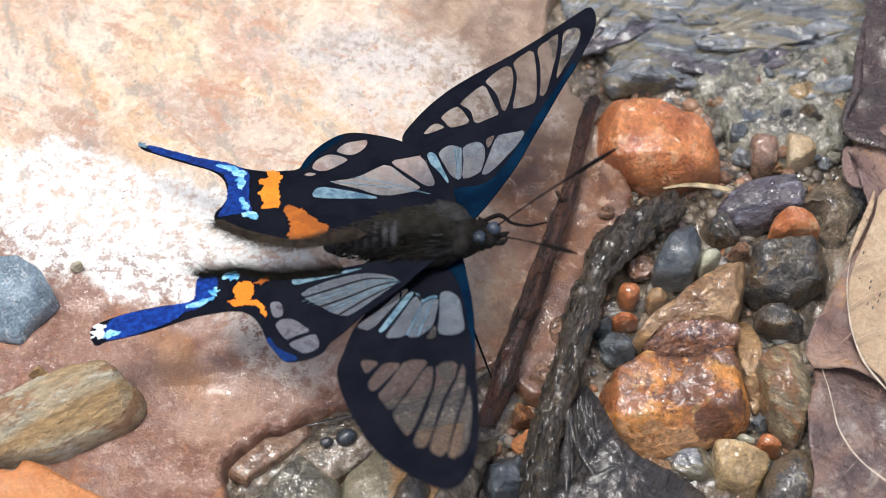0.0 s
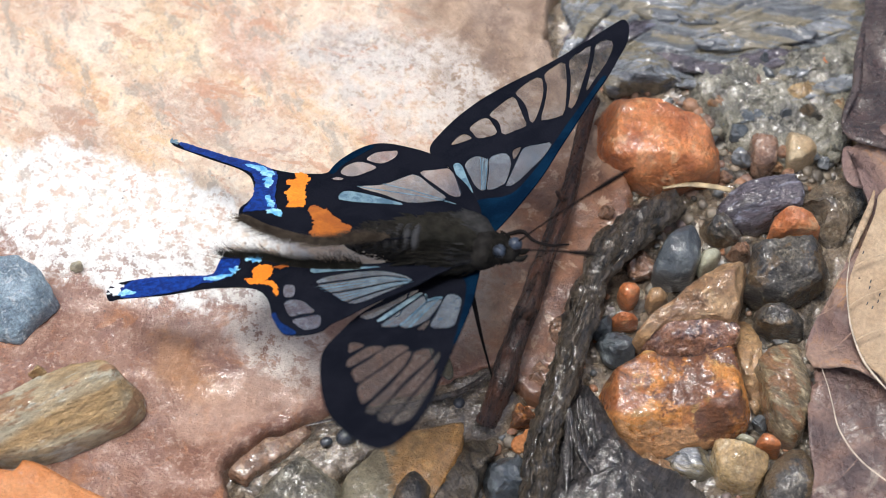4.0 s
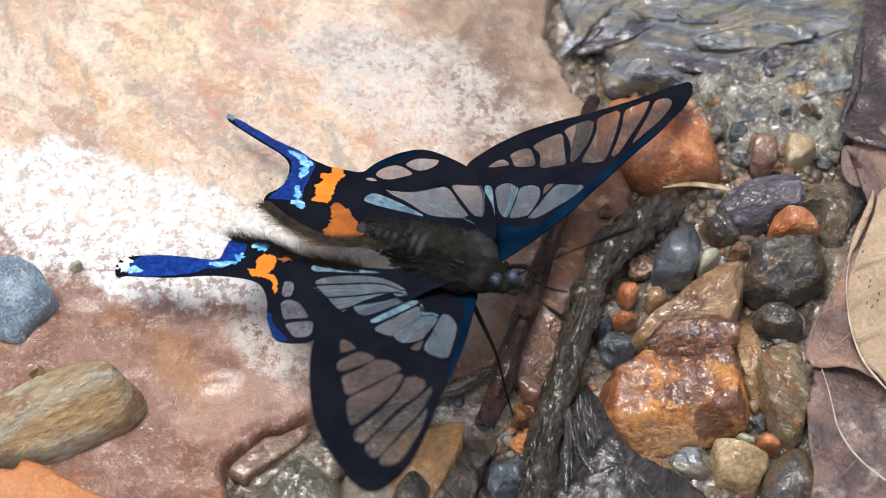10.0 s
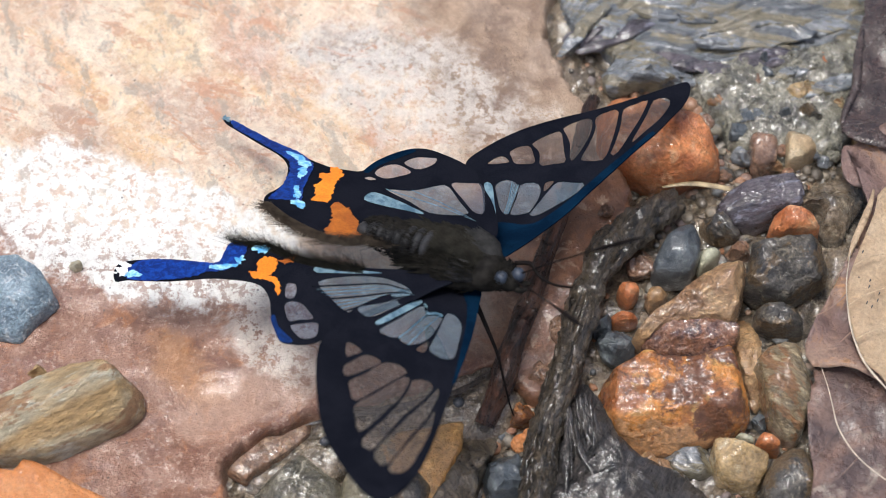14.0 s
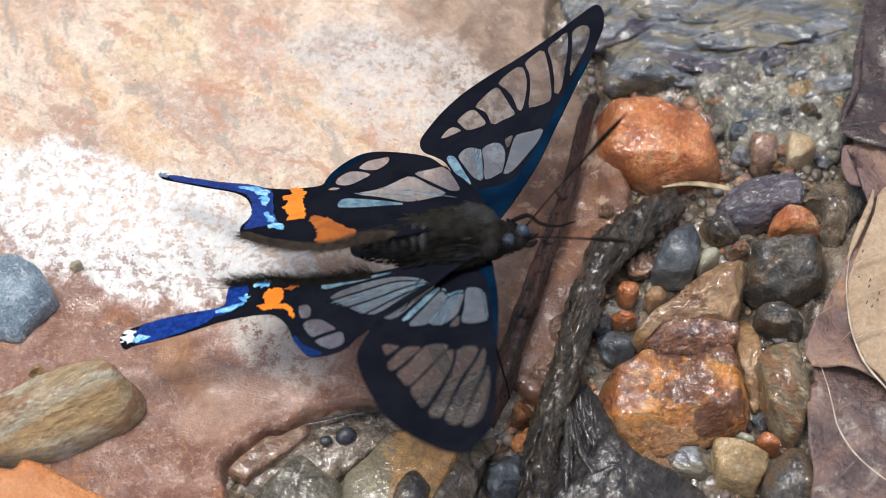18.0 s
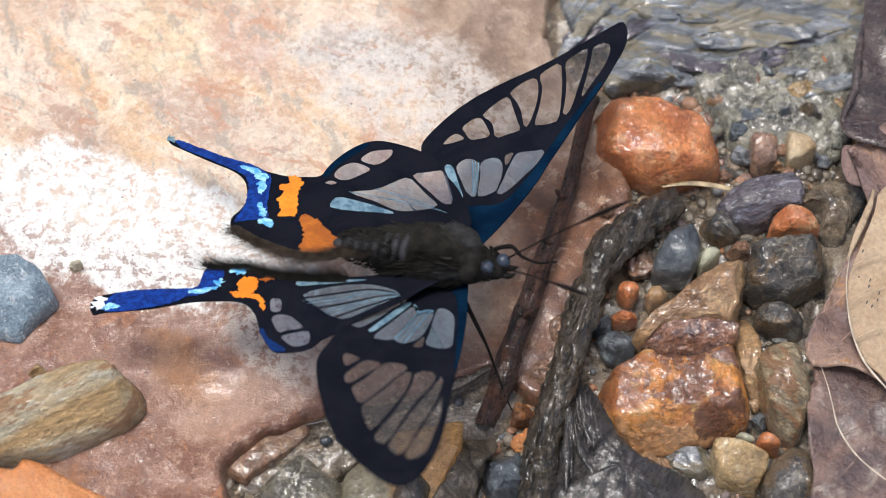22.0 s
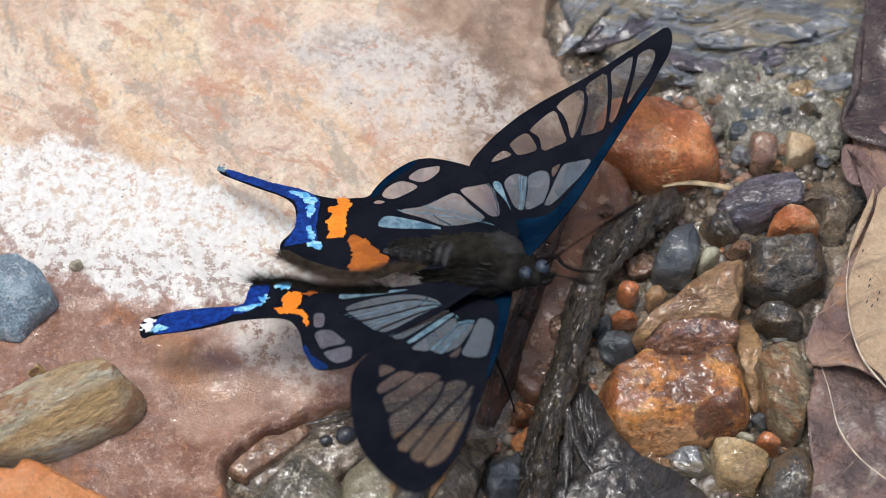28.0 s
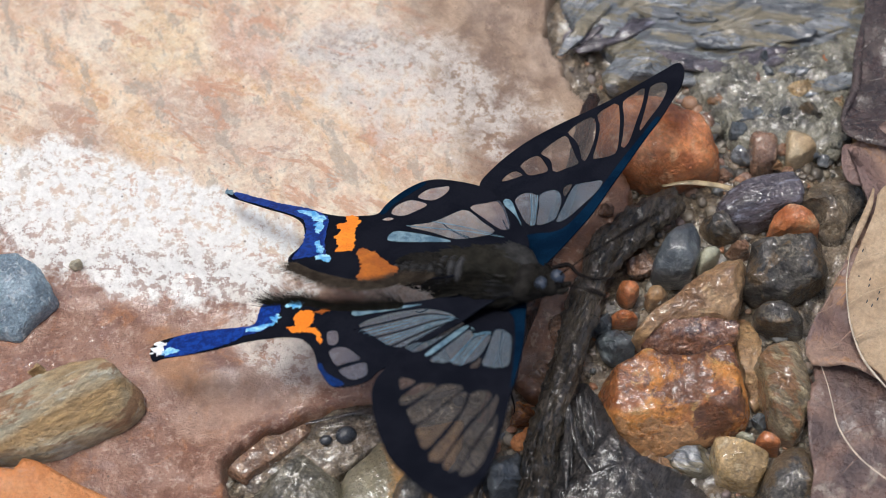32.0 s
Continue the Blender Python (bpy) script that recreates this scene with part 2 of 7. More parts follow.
def bark_mat(name, dark, light, rz=0.0, rough=(0.25, 0.6), wet=0.3, scale=0.6, bump=0.9):
    m, nt, b = nodes_of(name)
    co = coords(nt, True, (rz, 2.6, 0.45, 1.0))
    n = tex(nt, co, scale, 7, 0.7, 0.8)
    co2 = coords(nt, True)
    f = tex(nt, co2, 2.5, 6, 0.7)
    col = mixc(nt, ramp(nt, n, 0.35, 0.68), dark, light)
    col = mixc(nt, 0.5, col, mixc(nt, ramp(nt, f, 0.3, 0.7), (0.35, 0.35, 0.35), (1.4, 1.4, 1.4)), "MULTIPLY")
    col = mixc(nt, ramp(nt, tex(nt, co2, 1.2, 6, 0.7), 0.64, 0.74, 0, 0.3), col, (0.34, 0.30, 0.24))
    nt.links.new(col, b.inputs["Base Color"])
    nt.links.new(ramp(nt, f, 0.35, 0.65, rough[0], rough[1]), b.inputs["Roughness"])
    nt.links.new(ramp(nt, tex(nt, co2, 0.7, 4, 0.6, 0.5), 0.38, 0.58, 0.4 * wet, min(1.0, wet * 2.2)), b.inputs["Coat Weight"])
    b.inputs["Coat IOR"].default_value = 1.62
    b.inputs["Coat Roughness"].default_value = 0.055
    bumped(nt, b, math_(nt, "ADD", math_(nt, "ADD", n, math_(nt, "MULTIPLY", f, 0.8)), math_(nt, "MULTIPLY", tex(nt, co2, 5.0, 4, 0.6), 0.4)), bump, 0.7, 6.0, 0.5)
    return m


def leaf_mat(name, a, b_, c, rough=0.45, wet=0.25):
    m, nt, b = nodes_of(name)
    co = coords(nt)
    col = mixc(nt, ramp(nt, tex(nt, co, 0.22, 5, 0.6, 0.6), 0.38, 0.62), a, b_)
    col = mixc(nt, ramp(nt, tex(nt, co, 0.35, 6, 0.65, 1.0), 0.56, 0.68, 0, 0.8), col, c)
    col = mixc(nt, ramp(nt, cells(nt, co, 0.9), 0.08, 0.05, 0, 0.8), col, (0.05, 0.035, 0.03))
    col = mixc(nt, 0.3, col, mixc(nt, ramp(nt, tex(nt, co, 4.0, 5, 0.7), 0.3, 0.7), (0.4, 0.4, 0.4), (1.35, 1.35, 1.35)), "MULTIPLY")
    nt.links.new(col, b.inputs["Base Color"])
    nt.links.new(ramp(nt, tex(nt, co, 1.0), 0.35, 0.65, rough * 0.7, rough * 1.4), b.inputs["Roughness"])
    b.inputs["Coat Weight"].default_value = wet
    b.inputs["Coat Roughness"].default_value = 0.12
    bumped(nt, b, math_(nt, "ADD", tex(nt, co, 1.3, 6, 0.7), math_(nt, "MULTIPLY", cells(nt, co, 1.6, "DISTANCE_TO_EDGE"), 0.6)), 0.8, 0.45)
    return m


def clear_mat(name="wing_membrane", tint=(0.68, 0.635, 0.61, 1), body_=(0.13, 0.118, 0.112, 1), lo=0.28, hi=0.38, spec=0.3):
    """Scaleless wing membrane: mostly see-through, a little grey, with a cool gloss."""
    m, nt, b = nodes_of(name)
    co = coords(nt)
    tr = nt.nodes.new("ShaderNodeBsdfTransparent")
    tr.inputs[0].default_value = tint
    mix = nt.nodes.new("ShaderNodeMixShader")
    nt.links.new(ramp(nt, tex(nt, co, 0.5), 0.3, 0.7, lo, hi), mix.inputs[0])
    nt.links.new(tr.outputs[0], mix.inputs[1])
    b.inputs["Base Color"].default_value = body_
    b.inputs["Roughness"].default_value = 0.38
    b.inputs["Specular IOR Level"].default_value = spec
    nt.links.new(b.outputs[0], mix.inputs[2])
    nt.links.new(mix.outputs[0], nt.nodes["Material Output"].inputs[0])
    bumped(nt, b, tex(nt, co, 5.0, 3, 0.5), 0.15, 0.05)
    return m


def scales_mat(name, color, color2, rough=0.45, metal=0.3, sheen=0.2, scale=0.5, spec=0.3):
    m, nt, b = nodes_of(name)
    co = coords(nt)
    n = tex(nt, co, scale, 5, 0.6, 0.5)
    g = tex(nt, co, 9.0, 3, 0.6)
    col = mixc(nt, ramp(nt, n, 0.38, 0.62), color, color2)
    col = mixc(nt, 0.35, col, mixc(nt, ramp(nt, g, 0.3, 0.7), (0.5, 0.5, 0.5), (1.4, 1.4, 1.4)), "MULTIPLY")
    nt.links.new(col, b.inputs["Base Color"])
    b.inputs["Metallic"].default_value = metal
    b.inputs["Roughness"].default_value = rough
    b.inputs["Sheen Weight"].default_value = sheen
    b.inputs["Specular IOR Level"].default_value = spec
    bumped(nt, b, g, 0.25, 0.05)
    return m


SLAB = slab_mat()
MUD = stone_mat("wet_mud", (0.19, 0.142, 0.096), (0.066, 0.052, 0.038), (0.35, 0.29, 0.215), 0.6, (0.15, 0.5), 0.5, 0.25, 1.0, wet=0.7)
GRIT = stone_mat("grit", (0.235, 0.22, 0.17), (0.09, 0.085, 0.07), (0.38, 0.36, 0.30), 0.6, (0.15, 0.5), 0.5, 0.2, 0.9, wet=0.55)
ORANGE = stone_mat("orange_stone", (0.54, 0.205, 0.078), (0.34, 0.10, 0.033), (0.60, 0.31, 0.165), 0.28, (0.3, 0.55), 0.4, 0.05, 0.9, wet=0.24)
# the sky's gleam on the rust stone's wet front is painted as paler colour
RUST = stone_mat("rust_stone", (0.55, 0.225, 0.055), (0.27, 0.092, 0.032), (0.66, 0.36, 0.13), 0.26, (0.25, 0.5), 0.45, 0.05, 0.9, patch=(0.19, 0.075, 0.036), wet=0.28, vein=(1, -12.9, -12.5, (0.74, 0.39, 0.18)))
OCHRE = stone_mat("ochre_stone", (0.37, 0.225, 0.11), (0.20, 0.105, 0.052), (0.48, 0.325, 0.18), 0.25, (0.3, 0.55), 0.45, 0.05, 0.9, wet=0.3)
OLIVE = stone_mat("olive_stone", (0.33, 0.245, 0.135), (0.15, 0.112, 0.065), (0.50, 0.405, 0.26), 0.35, (0.25, 0.5), 0.45, 0.05, 0.9, (35, 0.6, 1.8, 1), (0.30, 0.155, 0.07), 0.55)
TAN = stone_mat("tan_stone", (0.37, 0.325, 0.23), (0.33, 0.215, 0.10), (0.47, 0.46, 0.39), 0.24, (0.35, 0.65), 0.42, 0.03, 0.9, (-26, 0.5, 1.6, 1.2), (0.37, 0.215, 0.115), 0.10)
GREY = stone_mat("grey_stone", (0.235, 0.31, 0.365), (0.13, 0.18, 0.225), (0.42, 0.465, 0.49), 0.6, (0.3, 0.6), 0.5, 0.4, 0.9, wet=0.12)
SLATE = stone_mat("slate_stone", (0.06, 0.07, 0.078), (0.035, 0.042, 0.05), (0.12, 0.135, 0.14), 0.3, (0.3, 0.5), 0.3, 0.08, 0.45, wet=0.3)
BLACK = stone_mat("black_stone", (0.088, 0.078, 0.066), (0.030, 0.028, 0.027), (0.22, 0.19, 0.145), 0.6, (0.3, 0.6), 0.6, 0.1, 1.0, patch=(0.15, 0.10, 0.055), wet=0.22)
SHALE = stone_mat("shale", (0.165, 0.178, 0.195), (0.082, 0.09, 0.10), (0.31, 0.325, 0.34), 0.4, (0.25, 0.5), 0.35, 0.02, 0.6, (14, 0.3, 2.0, 1.5), (0.23, 0.20, 0.14), 0.42, 0.8)
PURPLE = stone_mat("purple_shale", (0.095, 0.08, 0.095), (0.04, 0.034, 0.04), (0.25, 0.255, 0.32), 0.6, (0.2, 0.5), 0.5, 0.0, 0.9, (-14, 0.45, 1.6, 1.2), None, 0.6)
FLAKE = stone_mat("flake_stone", (0.25, 0.135, 0.08), (0.14, 0.08, 0.05), (0.33, 0.21, 0.13), 0.5, (0.2, 0.5), 0.4, 0.05, 0.9, wet=0.42)
BROWN = stone_mat("brown_stone", (0.22, 0.12, 0.075), (0.12, 0.065, 0.04), (0.34, 0.21, 0.14), 0.5, (0.2, 0.5), 0.4, 0.15, 0.7, wet=0.4)
YELLOW = stone_mat("yellow_stone", (0.44, 0.30, 0.145), (0.24, 0.155, 0.07), (0.58, 0.47, 0.30), 0.4, (0.2, 0.45), 0.45, 0.05, 0.9, wet=0.55)
OLIVE_GREY = stone_mat("olive_grey_stone", (0.17, 0.15, 0.105), (0.085, 0.076, 0.058), (0.30, 0.275, 0.22), 0.4, (0.2, 0.5), 0.45, 0.05, 0.9, wet=0.5)
DISC = stone_mat("pale_green_stone", (0.30, 0.30, 0.22), (0.22, 0.21, 0.15), (0.38, 0.37, 0.29), 0.6, (0.3, 0.5), 0.25, 0.05, 0.4, wet=0.3)
FLAT_OCHRE = stone_mat("flat_ochre", (0.47, 0.245, 0.08), (0.27, 0.17, 0.08), (0.50, 0.31, 0.13), 0.2, (0.3, 0.5), 0.4, 0.03, 0.8, wet=0.26, vein=(0, -3.6, -2.6, (0.30, 0.275, 0.185)))
TANCHIP = stone_mat("tan_chip", (0.40, 0.30, 0.18), (0.30, 0.21, 0.12), (0.47, 0.38, 0.25), 0.5, (0.3, 0.5), 0.3, 0.03, 0.5, wet=0.2)
GLINT = stone_mat("wet_red_stone", (0.26, 0.12, 0.07), (0.09, 0.055, 0.055), (0.42, 0.26, 0.19), 0.9, (0.1, 0.35), 0.5, 0.05, 1.0, wet=1.0)
TWIG = bark_mat("twig_bark", (0.016, 0.008, 0.006), (0.15, 0.060, 0.034), 20, wet=0.18, scale=0.9, bump=1.0)
ROOT = bark_mat("root_bark", (0.016, 0.012, 0.009), (0.16, 0.118, 0.075), 20, wet=0.4, scale=1.0, bump=1.0)
DARKWOOD = bark_mat("dark_wood", (0.016, 0.015, 0.017), (0.13, 0.11, 0.098), 25, wet=0.9, scale=0.9, bump=1.0)
PALEWOOD = bark_mat("pale_wood", (0.06, 0.046, 0.03), (0.27, 0.21, 0.14), -30, wet=0.45)
STRAW = plain_mat("straw", (0.34, 0.26, 0.15), 0.4, vary=0.5, coat=0.4)
LEAF = leaf_mat("dry_leaf", (0.36, 0.23, 0.165), (0.20, 0.125, 0.11), (0.42, 0.21, 0.085))
LEAF_WET = leaf_mat("wet_leaf", (0.22, 0.13, 0.10), (0.10, 0.065, 0.06), (0.34, 0.28, 0.23), 0.3, 0.6)
LEAF_PALE = leaf_mat("pale_leaf", (0.54, 0.40, 0.26), (0.43, 0.30, 0.185), (0.47, 0.34, 0.22))
LEAF_DARK = leaf_mat("dark_leaf", (0.035, 0.019, 0.016), (0.07, 0.04, 0.034), (0.13, 0.095, 0.088), 0.25, 0.9)
LEAF_VEIN = plain_mat("leaf_vein", (0.50, 0.42, 0.33), 0.4)
LEAF_ORANGE = leaf_mat("orange_leaf", (0.54, 0.19, 0.055), (0.60, 0.26, 0.10), (0.44, 0.14, 0.04))
LEAF_OLIVE = leaf_mat("olive_leaf", (0.15, 0.125, 0.06), (0.075, 0.058, 0.03), (0.24, 0.21, 0.14), 0.35, 0.8)
WING_BLACK = scales_mat("wing_black", (0.0066, 0.0076, 0.012), (0.0095, 0.0105, 0.0158), 0.8, 0.0, 0.0, 0.5, 0.0)
WING_BLUE = scales_mat("wing_blue", (0.002, 0.009, 0.023), (0.003, 0.016, 0.038), 0.6, 0.0, 0.0, 0.5, 0.0)
VIVID_BLUE = scales_mat("vivid_blue", (0.003, 0.022, 0.17), (0.006, 0.060, 0.36), 0.38, 0.4, 0.0, 2.6, 0.3)
DEEP_BLUE = scales_mat("deep_blue", (0.002, 0.015, 0.08), (0.003, 0.03, 0.15), 0.42, 0.3, 0.0, 2.6, 0.2)
CYAN = scales_mat("cyan_scales", (0.07, 0.36, 0.72), (0.40, 0.74, 0.88), 0.35, 0.1, 0.1, 1.5)
WING_ORANGE = scales_mat("wing_orange", (0.82, 0.20, 0.008), (0.88, 0.27, 0.015), 0.6, 0.0, 0.1)
DULL_ORANGE = scales_mat("dull_orange", (0.30, 0.075, 0.004), (0.46, 0.13, 0.008), 0.7, 0.0, 0.1)
WING_WHITE = plain_mat("wing_white", (0.78, 0.80, 0.80), 0.6)
MEMBRANE = clear_mat()
# clear membrane whose blue-grey sheen is put into the body colour
BASE_CELL = clear_mat("base_membrane", (0.74, 0.73, 0.74, 1), (0.17, 0.22, 0.27, 1), 0.28, 0.48)
HIND_CELL = clear_mat("hind_membrane", (0.70, 0.67, 0.68, 1), (0.16, 0.175, 0.22, 1), 0.3, 0.45)
PALE_CELL = scales_mat("pale_cell", (0.07, 0.14, 0.20), (0.20, 0.31, 0.37), 0.35, 0.1, 0.0, 1.6)
FUR = plain_mat("fur", (0.014, 0.0128, 0.0115), 0.9, vary=0.5)
FUR_OLIVE = plain_mat("olive_fur", (0.021, 0.0195, 0.016), 0.85, vary=0.4)
FUR_GREY = plain_mat("ash_fur", (0.034, 0.034, 0.035), 0.85, vary=0.4)
FUR_BROWN = plain_mat("brown_fur", (0.075, 0.058, 0.044), 0.85, vary=0.5)
ABDOMEN = plain_mat("abdomen_scales", (0.017, 0.017, 0.019), 0.7, vary=0.4)
COLLAR = plain_mat("collar_cream", (0.75, 0.66, 0.38), 0.6)
CHITIN = plain_mat("chitin", (0.008, 0.006, 0.006), 0.76, vary=0.3)
SEED_WOOD = bark_mat("black_rootlet", (0.02, 0.013, 0.011), (0.10, 0.07, 0.052), 15, wet=0.5, scale=1.2, bump=0.9)
SEED = plain_mat("seed_coat", (0.028, 0.031, 0.038), 0.3, vary=0.5, bump=0.5, coat=0.7)
EYE_MAT = plain_mat("insect_eye", (0.030, 0.040, 0.060), 0.42, coat=0.1)


# ---- building ----
def mesh_of(name, bm, mat, smooth=True):
    me = bpy.data.meshes.new(name)
    bmesh.ops.recalc_face_normals(bm, faces=bm.faces[:])
    for f in bm.faces:
        f.smooth = smooth
    bm.to_mesh(me)
    bm.free()
    me.materials.append(mat)
    return me


def part(name, bm, mat, parent, label="", smooth=True):
    ob = new(name, mesh_of(name, bm, mat, smooth))
    ob.parent = parent
    if label:
        tagged(ob, label)
    return ob


def thing(name, bm, mat, label, category, group="", kind="", smooth=True):
    return tagged(new(name, mesh_of(name, bm, mat, smooth)), label, category, group, kind)


def loop(points, n, closed=True):
    """A smooth curve through the points (Catmull-Rom), n even steps in all."""
    p = [Vector(a) for a in points]
    k = len(p)
    out = []
    spans = k if closed else k - 1
    for i in range(spans):
        if closed:
            a, b, c, d = p[i - 1], p[i], p[(i + 1) % k], p[(i + 2) % k]
        else:
            a, b, c, d = p[max(i - 1, 0)], p[i], p[i + 1], p[min(i + 2, k - 1)]
        for j in range(8):
            t = j / 8
            out.append(0.5 * (2 * b + (c - a) * t + (2 * a - 5 * b + 4 * c - d) * t * t + (3 * b - a - 3 * c + d) * t ** 3))
    if not closed:
        out.append(p[-1].copy())
    seg = out + ([out[0]] if closed else [])
    cum = [0.0]
    for a, b in zip(seg, seg[1:]):
        cum.append(cum[-1] + (b - a).length)
    res, j = [], 0
    m = n if closed else n - 1
    for i in range(n):
        s = cum[-1] * i / m
        while j < len(cum) - 2 and cum[j + 1] < s:
            j += 1
        f = (s - cum[j]) / max(cum[j + 1] - cum[j], 1e-9)
        res.append(seg[j].lerp(seg[j + 1], min(max(f, 0), 1)))
    return res


def inside(x, y, poly):
    hit = False
    for (x1, y1), (x2, y2) in zip(poly, poly[1:] + poly[:1]):
        if (y1 > y) != (y2 > y) and x < (x2 - x1) * (y - y1) / (y2 - y1) + x1:
            hit = not hit
    return hit


def stone(name, outline, z0, h, mat, label, category="stone", group="", seed=1, rough=0.07, cuts=5, flat=0.0, n=44, tilt=(0, 0), edge=0.9):
    """A stone from the line of its foot (mm), chipped by planes and roughened. flat: 0 a dome, 1 a table."""
    rnd = random.Random(seed)
    n = int(n * 1.6)
    pts = loop(outline, n)
    c = sum(pts, Vector((0, 0))) / n
    size = max((p - c).length for p in pts)
    keys = [(0.0, 0.93), (0.22, 1.0), (0.45, 1.0 - 0.03 * (1 - flat)), (0.66, 0.96 - 0.07 * (1 - flat)), (0.82, edge - 0.10 * (1 - flat)),
            (0.93, edge - 0.14 - 0.12 * (1 - flat)), (0.985, 0.58 - 0.1 * (1 - flat)), (1.0, 0.36), (1.0, 0.16)]
    steps = []
    for (f0, s0), (f1, s1) in zip(keys, keys[1:]):
        steps += [(f0, s0), ((f0 + f1) / 2, (s0 + s1) / 2)]
    steps.append(keys[-1])
    bm = bmesh.new()
    off = Vector((seed * 3.7, seed * 1.3, seed * 0.7))
    planes = []
    for _ in range(cuts * 2):
        a, e = rnd.uniform(0, 6.283), rnd.uniform(0.55, 1.35)
        planes.append((Vector((math.cos(a) * math.cos(e), math.sin(a) * math.cos(e), math.sin(e))), rnd.uniform(0.68, 0.92)))

    def shaped(x, y, z):
        v = Vector((x - c.x, y - c.y, z))
        u = Vector((v.x / size, v.y / size, v.z / max(h, 0.1)))
        for nrm, d in planes:
            over = u.dot(nrm) - d
            if over > 0:
                u -= nrm * over * 0.9
        v = Vector((u.x * size, u.y * size, u.z * h))
        q = Vector((x, y, z)) * (1.3 / max(size, 0.8)) + off
        v += noise.noise_vector(q * 1.6) * size * rough * 0.8
        v += noise.noise_vector(q * 4.5) * size * rough * 0.45
        w = Vector((x, y, z)) + off
        v += noise.noise_vector(w * 1.3) * 0.16 + noise.noise_vector(w * 3.1) * 0.09
        step = noise.noise(w * 0.7)
        v.z += 0.22 * (math.floor(step * 4) / 4 - step) * min(1.0, h / 3)
        v.z += (v.x * tilt[0] + v.y * tilt[1]) * max(0, min(1, z / max(h, 0.1)))
        return (v.x + c.x) * MM, (v.y + c.y) * MM, (v.z + z0) * MM

    rings = [[bm.verts.new(shaped(c.x + (p.x - c.x) * s, c.y + (p.y - c.y) * s, h * f)) for p in pts] for f, s in steps]
    top = bm.verts.new(shaped(c.x, c.y, h))
    for a, b in zip(rings, rings[1:]):
        for i in range(n):
            bm.faces.new((a[i], a[(i + 1) % n], b[(i + 1) % n], b[i]))
    for i in range(n):
        bm.faces.new((rings[-1][i], rings[-1][(i + 1) % n], top))
    bm.faces.new(rings[0])
    return thing(name, bm, mat, label, category, group)


def faceted(name, outline, z0, top, mat, label, category="stone", group="", seed=1, planes=None, rough=1.0):
    """A broken stone (mm): the lowest of several planes makes its top, a worn rim and rough sides go down to z0.
    planes: (x, y, height there, rise along x, rise along y)."""
    rnd = random.Random(seed)
    pts = []
    for i, p in enumerate(outline):
        a, b, c = Vector(outline[i - 1]), Vector(p), Vector(outline[(i + 1) % len(outline)])
        pts += [b.lerp(a, 0.22), b * 0.9 + (a + c) * 0.05, b.lerp(c, 0.22)]
    c = sum((Vector(p) for p in outline), Vector((0, 0))) / len(outline)
    size = max((Vector(p) - c).length for p in outline)
    n = max(44, min(150, int(size * 26)))
    m = max(12, min(30, int(size * 6)))
    pts = loop(pts, n)
    given = bool(planes)
    if not given:
        planes = [(c.x, c.y, top, rnd.uniform(-0.12, 0.12), rnd.uniform(0.0, 0.15))]
        for k in range(6):
            a = k * 1.047 + rnd.uniform(-0.35, 0.35)
            r, g = size * rnd.uniform(0.35, 0.6), rnd.uniform(0.35, 1.1)
            planes.append((c.x + r * math.cos(a), c.y + r * math.sin(a), top - 0.06 * size, -g * math.cos(a), -g * math.sin(a)))
    dome = 0.05 if given else 0.4 if category == "pebble" else 0.13
    off = Vector((seed * 3.7, seed * 1.3, seed * 0.7))

    def height(x, y):
        k = 0.05
        zs = [z + ax * (x - px) + ay * (y - py) for px, py, z, ax, ay in planes]
        lo = min(zs)
        return lo - k * math.log(sum(math.exp(-min(40, (z - lo) / k)) for z in zs))

    def worn(x, y, z):
        w = Vector((x, y, z)) + off
        v = noise.noise_vector(w * 0.5) * 0.10 + noise.noise_vector(w * 1.4) * 0.07 + noise.noise_vector(w * 3.9) * 0.05
        st = noise.noise(w * Vector((0.5, 0.9, 0.5)))
        chip = 0.20 * (math.floor(st * 5) / 5 - st)
        v *= rough * min(1.0, 0.35 + size * 0.16)
        return bm.verts.new(((x + v.x) * MM, (y + v.y) * MM, (z + v.z + chip * rough * min(1, size / 3)) * MM))

    bm = bmesh.new()
    rings = []
    for f, grow in ((0.0, 1.0), (0.3, 1.05), (0.6, 1.05), (0.85, 1.02)):
        rings.append([worn(c.x + (p.x - c.x) * grow, c.y + (p.y - c.y) * grow, z0 + (max(z0 + 0.3, height(p.x, p.y) - 0.22 - dome * size) - z0) * f) for p in pts])
    for k in range(m):
        s = 1 - (k / m) ** 1.25
        drop = 0.22 * max(0.0, (s - 0.9) / 0.1) ** 2 + dome * size * s ** 3.5
        ring = []
        for p in pts:
            x, y = c.x + (p.x - c.x) * s, c.y + (p.y - c.y) * s
            ring.append(worn(x, y, max(z0 + 0.3, height(x, y) - drop)))
        rings.append(ring)
    tip = worn(c.x, c.y, height(c.x, c.y))
    for a, b in zip(rings, rings[1:]):
        for i in range(n):
            bm.faces.new((a[i], a[(i + 1) % n], b[(i + 1) % n], b[i]))
    for i in range(n):
        bm.faces.new((rings[-1][i], rings[-1][(i + 1) % n], tip))
    bm.faces.new(rings[0])
    return thing(name, bm, mat, label, category, group)


